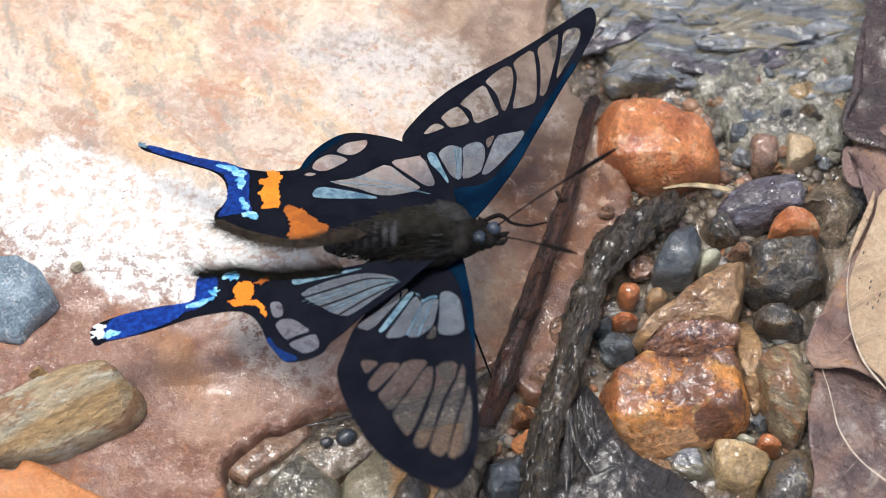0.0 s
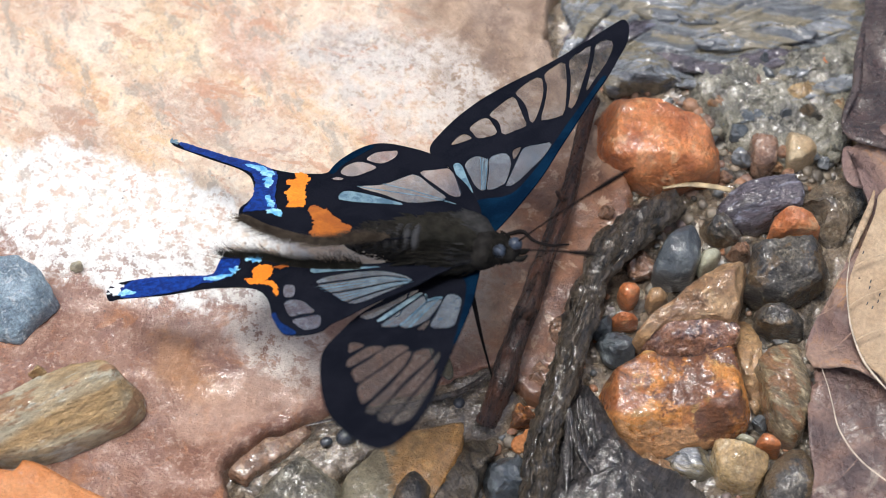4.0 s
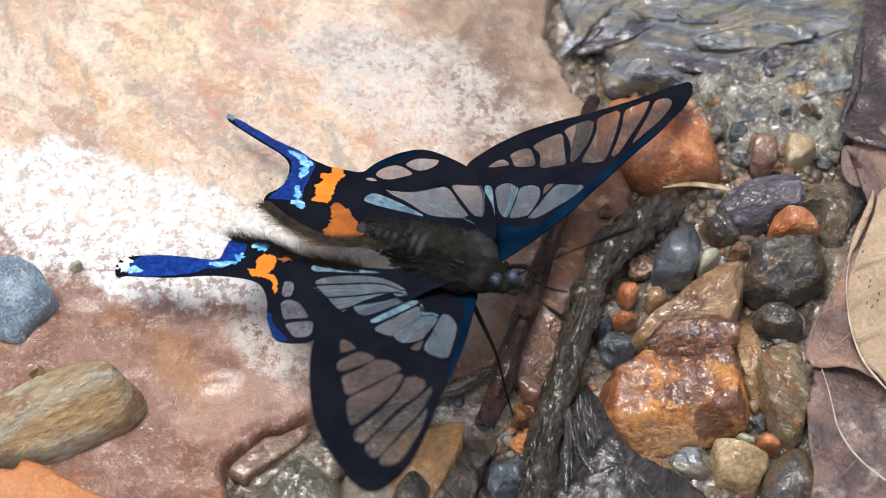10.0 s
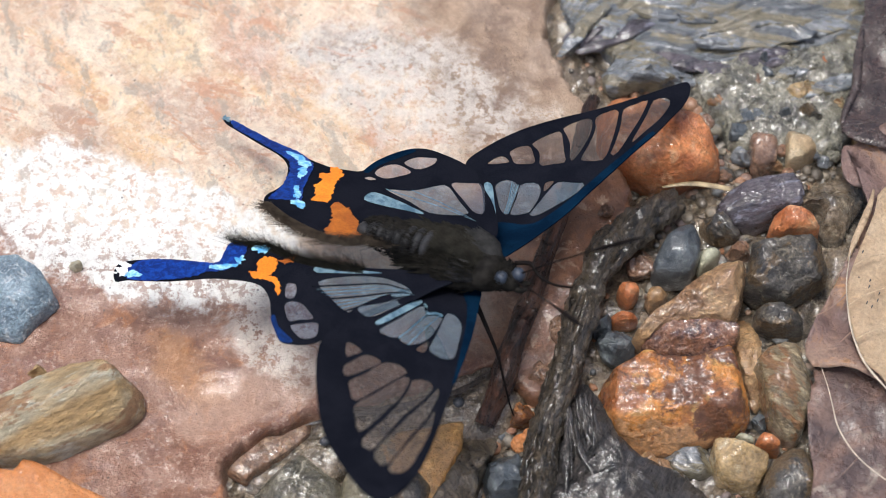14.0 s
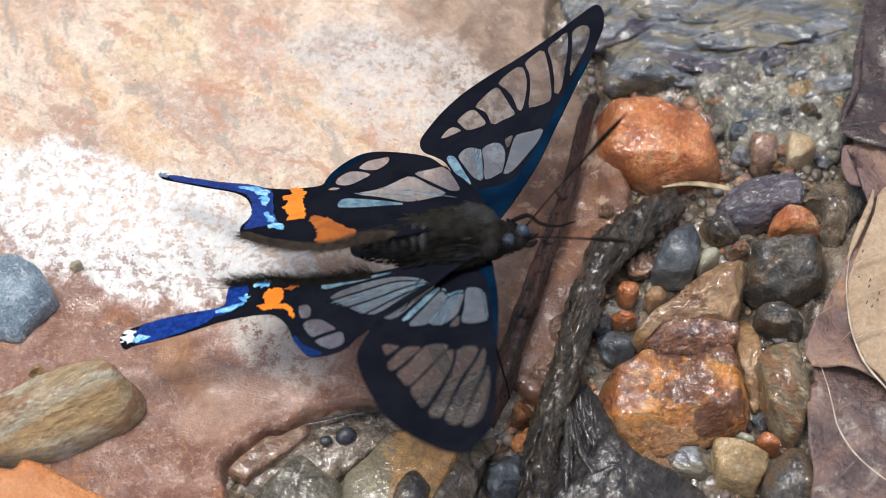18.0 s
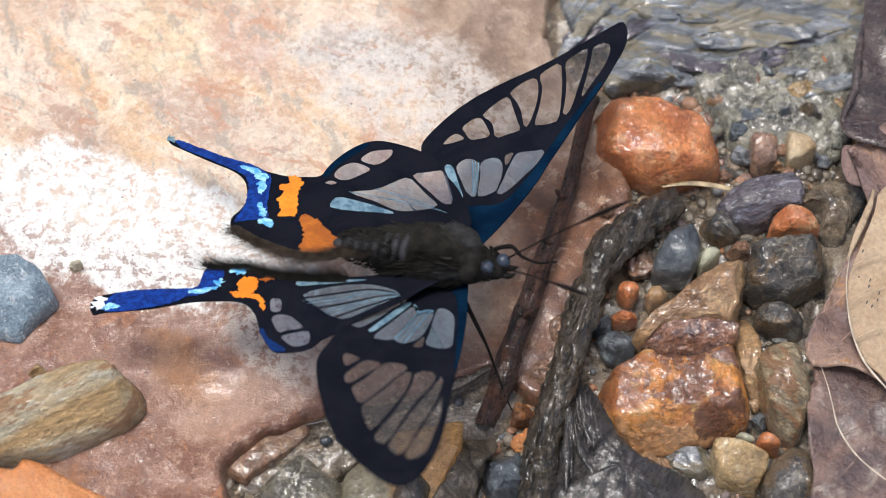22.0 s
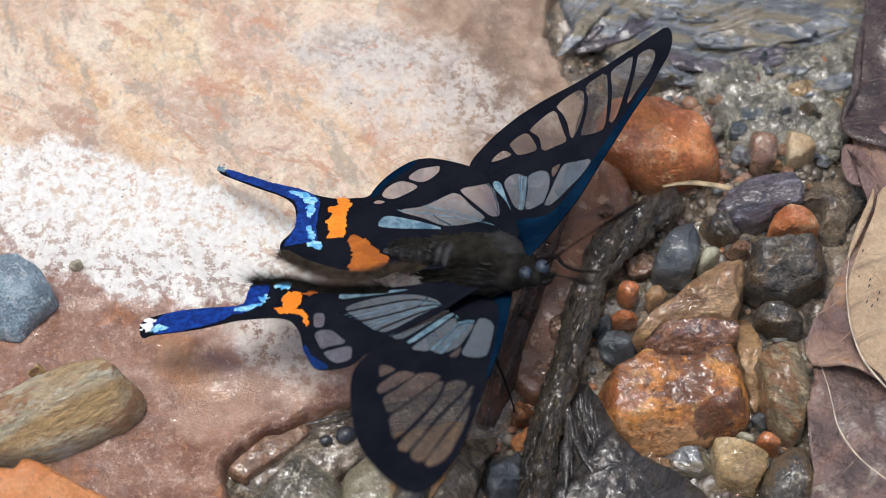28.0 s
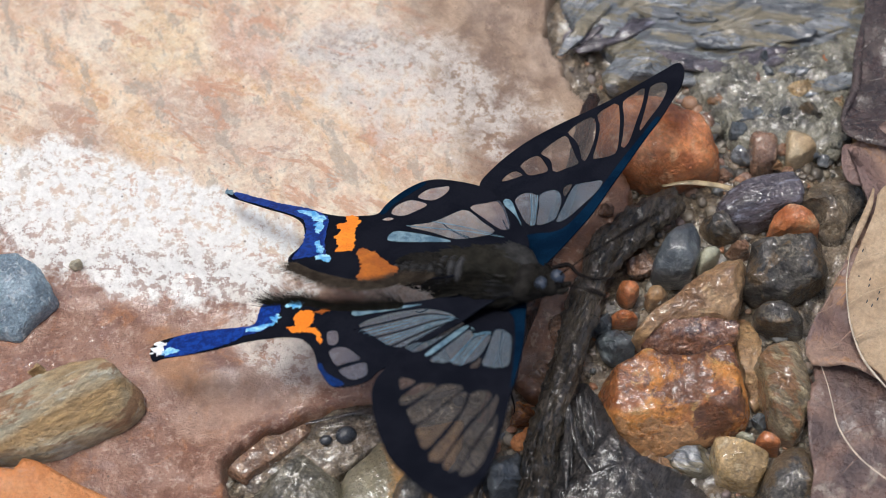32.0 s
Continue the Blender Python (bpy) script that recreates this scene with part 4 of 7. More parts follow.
stone("yellow_pebble", [(23.14, 12.08), (23.30, 13.22), (24.63, 13.90), (25.58, 13.49), (25.31, 12.58), (23.86, 12.05)], -2.6, 2.4, YELLOW, "orange-yellow pebble in wet grit", "pebble", G, 37, 0.07, 4, 0.4, 28)
stone("dark_bead", [(23.71, 11.22), (24.37, 11.84), (25.33, 11.50), (25.32, 10.79), (24.30, 10.74)], -2.4, 2.4, BLACK, "round dark brown pebble", "pebble", G, 38, 0.05, 2, 0.2, 24)
stone("dark_bead", [(22.32, 11.31), (22.81, 12.05), (23.38, 11.73), (23.31, 10.83), (22.63, 10.76)], -2.6, 2.0, SLATE, "small dark pebble in grit", "pebble", G, 39, 0.05, 2, 0.3, 20)
stone("slate_chip", [(18.31, 11.25), (19.60, 11.91), (22.26, 11.25), (22.94, 10.73), (20.36, 10.53), (18.84, 10.76)], -2.8, 2.2, SLATE, "flat dark slate chip", "stone", G, 40, 0.05, 4, 0.6, 28)
stone("grey_pebble", [(20.96, 15.69), (21.40, 16.10), (22.18, 16.08), (22.43, 15.61), (21.75, 15.30), (21.13, 15.41)], -2.8, 2.2, SLATE, "round grey pebble in wet grit", "pebble", G, 41, 0.05, 2, 0.3, 20)
stone("grey_pebble", [(26.60, 13.93), (27.04, 14.48), (27.62, 14.24), (27.52, 13.63), (26.99, 13.45)], -2.8, 2.0, SLATE, "small grey pebble in wet grit", "pebble", G, 42, 0.05, 2, 0.3, 20)
stone("red_chip", [(25.29, 15.47), (25.76, 16.25), (26.38, 16.42), (26.45, 15.75), (25.87, 15.13), (25.44, 15.13)], -2.8, 2.0, ORANGE, "tiny red chip in wet grit", "pebble", G, 43, 0.07, 3, 0.3, 20)
faceted("shale_plate", [(18.94, 4.95), (20.55, 5.65), (23.04, 6.10), (23.59, 5.09), (23.40, 3.83), (21.51, 3.27), (21.49, 2.85), (20.33, 2.41), (18.17, 2.99), (17.90, 3.83)], -2.6, 0.4, PURPLE, "purplish striped shale splinter, wet", "stone", G, 44, planes=[(20.5, 4.5, -0.1, -0.02, 0.12), (20.5, 3.4, -0.4, 0.05, 0.8), (18.6, 4, -0.5, 0.4, 0.1)], rough=1.2)
stone("mud_lump", [(23.06, 4.71), (24.43, 6.13), (26.70, 6.71), (27.73, 5.17), (26.67, 2.87), (25.47, 1.16), (24.67, 2.11), (24.85, 3.44)], -3.0, 2.8, MUD, "wet grey mud with fine grit", "mud", "", 45, 0.10, 4, 0.6, 44)
make_shale()
stone("shale_rock", [(10.89, 14.31), (11.56, 15.93), (12.52, 16.47), (14.43, 15.75), (17.30, 15.10), (17.48, 14.38), (15.18, 13.88), (12.87, 13.59), (11.26, 13.42)], -3.0, 3.4, SHALE, "broken grey shale piece, wet", "stone", "", 47, 0.09, 6, 0.5, 48)
faceted("mud_bank", [(16.52, 13.93), (18.31, 15.44), (21.81, 16.09), (25.33, 16.96), (28.85, 17.49), (28.94, 13.50), (27.11, 9.27), (24.76, 8.02), (22.47, 7.60), (19.51, 8.85), (18.49, 11.16)], -3.4, -1.0, GRIT, "bank of wet grey grit", "grit", "", 48, planes=[(23, 12, -1.0, 0.0, 0.01)], rough=3.6)

rnd = random.Random(21)
for k in range(15):
    cx, cy = rnd.uniform(8.5, 27.0), rnd.uniform(12.6, 19.5)
    ln, wd, a = rnd.uniform(1.4, 4.2), rnd.uniform(0.35, 0.9), radians(rnd.uniform(-12, 30) + (28 if cx < 13 else 0))
    ring = [(cx + ln * math.cos(w) * math.cos(a) * f - wd * math.sin(w) * math.sin(a) * f, cy + ln * math.cos(w) * math.sin(a) * f + wd * math.sin(w) * math.cos(a) * f)
            for w, f in ((2 * math.pi * i / 7, rnd.uniform(0.75, 1.2)) for i in range(7))]
    stone("shale_splinter", ring, -1.5 + rnd.uniform(-0.3, 0.3), rnd.uniform(0.35, 0.7), SHALE if k % 4 else PURPLE, "thin wet splinter of grey shale", "stone", "shale splinters", 100 + k, 0.08, 3, 0.5, 16)
for k in range(46):
    cx, cy = rnd.uniform(17.0, 28.0), rnd.uniform(6.5, 14.5)
    r = rnd.uniform(0.3, 0.75)
    ring = [(cx + r * f * math.cos(w), cy + r * f * math.sin(w) * 0.85) for w, f in ((2 * math.pi * i / 6, rnd.uniform(0.75, 1.25)) for i in range(6))]
    stone("small_pebble", ring, -2.0 + rnd.uniform(-0.2, 0.4), r * rnd.uniform(1.1, 1.7), rnd.choice((GRIT, GRIT, OLIVE, SLATE, BROWN, SHALE, YELLOW)), "small wet pebble in the grit bank", "pebble", "pebbles in the grit bank", 200 + k, 0.06, 2, 0.3, 14)

# ---- twigs, root, wood, leaves ----
bm = tube(bmesh.new(), [(10.07, 11.43, 0.20), (9.36, 9.44, 0.50), (8.19, 4.16, 0.90), (7.27, 1.13, 1.00), (6.11, -2.19, 1.00), (4.25, -7.77, 0.90), (3.42, -10.26, 0.40), (2.58, -12.18, -0.60)], [0.42, 0.46, 0.48, 0.56, 0.64, 0.72, 0.74, 0.6], 30, 180, 0.22, 3)
twig = thing("twig", bm, TWIG, "straight dark brown twig lying across the slab's edge", "twig")
for path, r in (([(7.84, 2.92, 1.40), (7.45, 2.91, 1.90), (7.23, 3.11, 2.20)], 0.22), ([(5.14, -5.76, 1.60), (5.47, -5.71, 2.10), (5.82, -5.66, 2.30)], 0.26), ([(6.85, -0.49, 1.50), (6.58, -0.39, 1.90), (6.30, -0.29, 2.00)], 0.2)):
    part("bud_scar", tube(bmesh.new(), path, [r, r * 0.9, r * 0.5], 10, 10, 0.25, 4), TWIG, twig, "short broken bud")
for nm, lab, m, sd, fl, args in [
    ("dark_pebble", "dark greenish wet pebble", SLATE, 60, 0.4, ([(9.82, -5.49), (10.79, -4.91), (12.11, -5.75), (11.92, -7.10), (10.60, -7.20), (9.89, -6.39)], -2.8, 2.6)),
    ("slate_pebble", "small blue wet pebble", SLATE, 61, 0.5, ([(9.50, -4.25), (10.22, -4.00), (10.73, -4.65), (10.30, -5.33), (9.58, -5.11)], -2.6, 2.2)),
    ("ochre_stone", "long ochre ridge of stone", OCHRE, 62, 0.4, ([(18.89, -3.89), (19.84, -4.36), (20.14, -6.61), (20.20, -9.47), (19.58, -10.60), (18.90, -9.11), (18.53, -6.61)], -3.0, 3.2)),
    ("black_lump", "glossy black wet stone lump", BLACK, 63, 0.4, ([(16.72, 2.68), (18.08, 3.37), (19.44, 2.68), (19.07, 1.50), (17.60, 1.50)], -2.6, 2.8)),
    ("brown_lump", "small brown wet stone lump", BROWN, 64, 0.4, ([(18.40, 0.84), (19.56, 1.34), (20.13, 0.62), (19.15, 0.34)], -2.6, 2.4)),
] + [
    ("brown_lump", "small brown stone in mud", BROWN, 65, 0.4, ([(11.85, -0.29), (12.67, 0.90), (13.65, 0.48), (13.45, -0.63), (12.28, -0.98)], -2.6, 2.0)),
    ("ochre_sliver", "thin ochre sliver of stone", OCHRE, 66, 0.6, ([(11.59, -13.32), (12.81, -13.48), (14.72, -14.62), (14.47, -15.10), (12.80, -14.62)], -3.0, 1.8)),
    ("shale_chip", "wet grey shale chip", SHALE, 67, 0.6, ([(13.15, -13.43), (14.90, -13.22), (16.58, -13.06), (16.78, -14.37), (15.59, -15.05), (14.20, -14.43)], -3.2, 2.4)),
    ("brown_pebble", "brown pebble against the root", BROWN, 68, 0.5, ([(6.72, -5.16), (7.38, -4.34), (8.38, -4.58), (8.14, -6.02), (7.17, -6.70)], -1.6, 2.0)),
    ("brown_pebble", "wet orange-brown stone between twig and root", BROWN, 69, 0.6, ([(4.88, -9.16), (5.71, -7.60), (7.24, -7.67), (7.04, -9.43), (5.87, -9.97)], -2.0, 2.2)),
]:
    stone(nm, *args, m, lab, "stone", G, sd, 0.07, 4, fl, 32)
bm = tube(bmesh.new(), [(15.20, 4.15, -1.20), (13.43, 2.80, -0.60), (11.31, 0.79, -0.20), (9.64, -2.09, 0.10), (8.69, -4.95, 0.10), (7.79, -7.90, 0.00), (6.77, -11.42, -0.40), (6.04, -13.92, -0.80), (5.53, -17.51, -1.20)], [0.9, 1.15, 1.2, 1.0, 0.95, 1.0, 1.05, 1.0, 1.0], 40, 220, 0.34, 8)
root = thing("root", bm, ROOT, "gnarled grey-brown root with wet rough bark", "root")
ROOT_PATH = loop([(15.20, 4.15, -1.20), (13.43, 2.80, -0.60), (11.31, 0.79, -0.20), (9.64, -2.09, 0.10), (8.69, -4.95, 0.10), (7.79, -7.90, 0.00), (6.77, -11.42, -0.40), (6.04, -13.92, -0.80), (5.53, -17.51, -1.20)], 120, False)
rnd = random.Random(31)
for k in range(90):
    i = rnd.randrange(2, 116)
    p, d = ROOT_PATH[i], (ROOT_PATH[i + 2] - ROOT_PATH[i]).normalized()
    side_v = d.cross(Vector((0, 0, 1))).normalized()
    w = rnd.uniform(-1.2, 1.2)
    q = p + side_v * math.sin(w) * 1.0 + Vector((0, 0, math.cos(w) * 0.98))
    ln = rnd.uniform(0.25, 0.7)
    bm = tube(bmesh.new(), [q - d * ln, q + Vector((0, 0, 0.08)), q + d * ln + side_v * rnd.uniform(-0.2, 0.2)], [0.03, rnd.uniform(0.09, 0.2), 0.04], 8, 8, 0.3, k, 0.6)
    part("bark_flake", bm, ROOT, root)
bark = stone("bark_piece", [(7.90, -9.60), (8.98, -8.73), (9.78, -10.62), (10.72, -12.61), (12.42, -14.22), (16.59, -16.06), (17.13, -18.09), (5.91, -18.09), (6.30, -15.28), (7.04, -12.43)], -3.2, 3.4, DARKWOOD, "dark wet piece of bark between the stones", "bark", "", 50, 0.06, 4, 0.55, 64)
rnd = random.Random(77)
for k in range(26):
    x0, y0 = rnd.uniform(7.4, 9.6), rnd.uniform(-12.5, -9.8)
    bend, ln = rnd.uniform(-0.1, 1.1), rnd.uniform(2.0, 5.0)
    path = [(x0 + bend * f * f * 2.4 * ln / 5, y0 - ln * f, 0.15 - 0.35 * f + rnd.uniform(-0.12, 0.1)) for f in (0, 0.35, 0.7, 1.0)]
    r = rnd.uniform(0.10, 0.24)
    part("bark_strip", tube(bmesh.new(), path, [r * 0.2, r, r * 0.9, r * 0.3], 10, 50, 0.7, k, 0.45), DARKWOOD, bark, "rough wet strip of bark")
stone("bark_piece", [(1.60, -12.75), (2.72, -11.97), (3.34, -13.10), (2.29, -15.55), (1.24, -18.32), (-1.17, -18.32), (0.21, -15.55)], -2.6, 3.0, PALEWOOD, "weathered grey-brown splinter of wood", "wood", "", 51, 0.06, 4, 0.6, 44)
bm = tube(bmesh.new(), [(-8.51, -12.18, -0.60), (-6.41, -11.78, -0.30), (-4.32, -11.44, -0.20), (-0.84, -10.64, -0.10), (1.26, -9.99, 0.00), (3.09, -8.79, 0.20)], [0.06, 0.13, 0.18, 0.15, 0.19, 0.11], 12, 110, 0.6, 5, 0.5)
thing("rootlet", bm, SEED_WOOD, "thin dark rootlet in the crack along the slab", "twig")
bm = tube(bmesh.new(), [(14.36, 5.10, -0.70), (16.32, 5.30, -0.60), (18.55, 5.08, -0.80), (20.60, 4.59, -1.20)], [0.08, 0.2, 0.2, 0.04], 10, 30, 0.1, 6, 0.4)
thing("straw", bm, STRAW, "short pale blade of dry straw", "straw")


def leaf(name, outline, z, mat, label, height, n=60, rings_=14):
    """A dry leaf: a thin curled sheet with thickness; height(x, y) lifts it (mm)."""
    pts = loop(outline, n)
    c = sum(pts, Vector((0, 0))) / n
    bm = bmesh.new()
    layers = []
    for k in range(rings_ + 1):
        s = 1 - k / (rings_ + 0.5)
        layers.append([bm.verts.new((((c.x + (p.x - c.x) * s)) * MM, ((c.y + (p.y - c.y) * s)) * MM,
                       (z + height(c.x + (p.x - c.x) * s, c.y + (p.y - c.y) * s)) * MM)) for p in pts])
    for a, b in zip(layers, layers[1:]):
        for i in range(n):
            bm.faces.new((a[i], a[(i + 1) % n], b[(i + 1) % n], b[i]))
    bm.faces.new(layers[-1])
    up = bmesh.ops.extrude_face_region(bm, geom=bm.faces[:])
    bmesh.ops.translate(bm, vec=(0, 0, 0.12 * MM), verts=[v for v in up["geom"] if isinstance(v, bmesh.types.BMVert)])
    return thing(name, bm, mat, label, "leaf")


def crumple(seed, amp, bend=0.0, x0=0.0):
    def f(x, y):
        p = Vector((x * 0.22, y * 0.22, seed))
        return amp * (noise.noise(p) + 0.45 * noise.noise(p * 2.7) + 0.22 * abs(noise.noise(p * 6))) + bend * (x - x0) ** 2
    return f


big = leaf("brown_leaf", [(26.45, 7.17), (27.70, 5.52), (27.82, 4.01), (26.73, 1.25), (25.07, -2.49), (22.85, -6.53), (22.44, -8.12), (22.93, -9.10), (25.00, -9.37), (27.34, -10.46), (29.77, -10.46), (31.72, 8.14)], 0.9, LEAF, "large curled dry brown leaf, damp and rust-spotted", crumple(3, 1.3, 0.012, 27))
bm = tube(bmesh.new(), [(25.69, -1.29, 2.30), (25.19, -3.76, 2.35), (25.12, -6.16, 2.35), (25.33, -7.72, 2.30), (25.70, -9.05, 2.30), (26.33, -10.26, 2.40), (27.45, -11.83, 2.40)], [0.02, 0.035, 0.045, 0.07, 0.075, 0.05], 8, 40, 0.3, 2, 0.6)
part("midrib", bm, LEAF_VEIN, big, "pale wet leaf rib")
for path in ([(25.16, -4.54, 2.30), (24.09, -5.43, 2.10), (23.03, -5.92, 1.90)], [(25.25, -7.13, 2.30), (24.23, -8.00, 2.10), (23.01, -8.37, 1.90)], [(25.37, -2.51, 2.30), (24.71, -3.13, 2.10), (24.23, -3.97, 2.00)]):
    part("side_vein", tube(bmesh.new(), path, [0.05, 0.04, 0.02], 6, 14, 0.1, 3, 0.5), LEAF, big, "faint side vein")
low = leaf("wet_leaf", [(23.26, -8.20), (22.92, -10.16), (22.47, -10.55), (22.23, -13.63), (22.40, -15.89), (22.47, -19.22), (28.97, -19.22), (30.12, -8.20), (26.60, -8.20)], 0.35, LEAF_WET, "dark mottled wet leaf with a pale curved rib", crumple(12, 0.7, 0.01, 27))
bm = tube(bmesh.new(), [(23.23, -8.77, 1.30), (23.59, -10.32, 1.30), (23.80, -11.89, 1.35), (23.96, -13.14, 1.40), (24.46, -14.41, 1.45), (25.20, -15.55, 1.50), (26.30, -16.68, 1.60), (27.52, -17.71, 1.60)], [0.015, 0.03, 0.04, 0.05, 0.055, 0.05, 0.04], 8, 40, 0.3, 3, 0.6)
part("midrib", bm, LEAF_VEIN, low, "pale curved leaf rib")
for path in ([(23.84, -12.25, 1.30), (24.70, -11.76, 1.40), (25.77, -11.20, 1.50)], [(24.18, -13.82, 1.40), (25.23, -13.41, 1.50), (26.43, -13.23, 1.60)], [(24.07, -13.44, 1.40), (23.12, -14.48, 1.20), (22.41, -15.21, 1.00)], [(25.06, -15.29, 1.50), (23.97, -16.39, 1.30), (23.09, -17.12, 1.10)]):
    part("side_vein", tube(bmesh.new(), path, [0.05, 0.04, 0.02], 6, 14, 0.1, 3, 0.5), LEAF_WET, low, "faint side vein")
pale = leaf("pale_leaf", [(28.17, 3.31), (27.44, 1.41), (26.23, -1.30), (25.41, -3.34), (25.23, -4.96), (25.30, -6.95), (25.72, -8.53), (26.56, -10.01), (29.39, -12.78), (31.16, 4.16)], 1.9, LEAF_PALE, "pale tan half of a dry leaf with dark specks", crumple(9, 0.5))
for path in ([(25.17, -5.50, 2.60), (26.34, -4.76, 2.70), (27.98, -4.16, 2.70)], [(25.34, -7.88, 2.60), (26.45, -7.34, 2.70), (28.06, -6.94, 2.70)], [(25.74, -2.68, 2.60), (26.76, -2.13, 2.70), (28.39, -1.72, 2.70)]):
    part("side_vein", tube(bmesh.new(), path, [0.06, 0.05, 0.03], 6, 14, 0.1, 3, 0.5), LEAF_PALE, pale, "faint side vein")
for x, y in ((26.60, -3.83), (26.49, -4.28), (27.08, -4.76), (26.25, -5.40), (26.54, -5.68), (26.33, -1.76), (26.93, -5.24)):
    part("dark_speck", tube(bmesh.new(), [(x - 0.06, y - 0.12, 2.75), (x, y, 2.8), (x + 0.05, y + 0.12, 2.75)], [0.02, 0.05, 0.02], 6, 6), SEED, pale, "tiny dark speck")
rim = tube(bmesh.new(), [(27.59, 3.23, 2.00), (27.25, 2.08, 2.10), (26.70, 0.82, 2.10), (26.15, -0.29, 2.00), (25.50, -1.90, 1.80)], [0.08, 0.2, 0.24, 0.2, 0.06], 10, 30, 0.15, 4, 0.6)
part("rolled_edge", rim, LEAF_PALE, big, "rolled tan leaf edge")
dark = leaf("dark_leaf", [(29.34, 22.10), (28.44, 17.35), (27.65, 14.11), (27.34, 11.84), (26.34, 9.82), (26.13, 8.27), (27.04, 7.30), (28.67, 6.86), (31.96, 6.51), (33.61, 22.10)], 0.8, LEAF_DARK, "dark purple-brown wet curled leaf", crumple(5, 0.9, 0.01, 25))
part("rolled_edge", tube(bmesh.new(), [(28.47, 17.53, 1.00), (27.68, 13.99, 1.10), (27.28, 11.59, 1.10), (26.41, 9.60, 1.00), (26.23, 8.25, 0.90)], [0.1, 0.3, 0.32, 0.28, 0.1], 10, 40, 0.3, 5, 0.7), LEAF_DARK, dark, "rolled wet leaf edge")
for path in ([(30.94, 17.28, 2.00), (29.27, 15.50, 1.90), (27.92, 14.40, 1.50)], [(30.48, 12.69, 2.00), (28.93, 11.86, 1.90), (27.48, 11.68, 1.50)], [(30.09, 8.52, 1.90), (28.26, 8.59, 1.80), (26.68, 8.61, 1.30)]):
    part("side_vein", tube(bmesh.new(), path, [0.08, 0.07, 0.03], 6, 14, 0.1, 3, 0.6), LEAF_DARK, dark, "dark side vein")
leaf("brown_leaf", [(26.23, 7.43), (27.25, 7.16), (27.93, 5.77), (27.56, 4.47), (26.47, 4.69), (26.02, 5.77)], 0.35, LEAF, "small torn brown leaf scrap", crumple(6, 0.25), 36, 8)
leaf("orange_leaf", [(-28.81, -15.72), (-25.78, -16.09), (-25.57, -15.34), (-24.03, -15.72), (-22.07, -16.83), (-19.77, -18.09), (-18.25, -20.57), (-28.31, -20.57)], 0.9, LEAF_ORANGE, "bright orange dry leaf on the slab", crumple(7, 0.5, 0.0), 48, 10)
leaf("olive_leaf", [(-1.13, -5.78), (-0.57, -6.02), (0.07, -7.38), (0.53, -8.45), (0.60, -9.35), (0.14, -9.43), (-0.49, -8.45), (-0.99, -7.14)], 0.35, LEAF_OLIVE, "small olive-brown wet leaf scrap", crumple(8, 0.2), 36, 8)


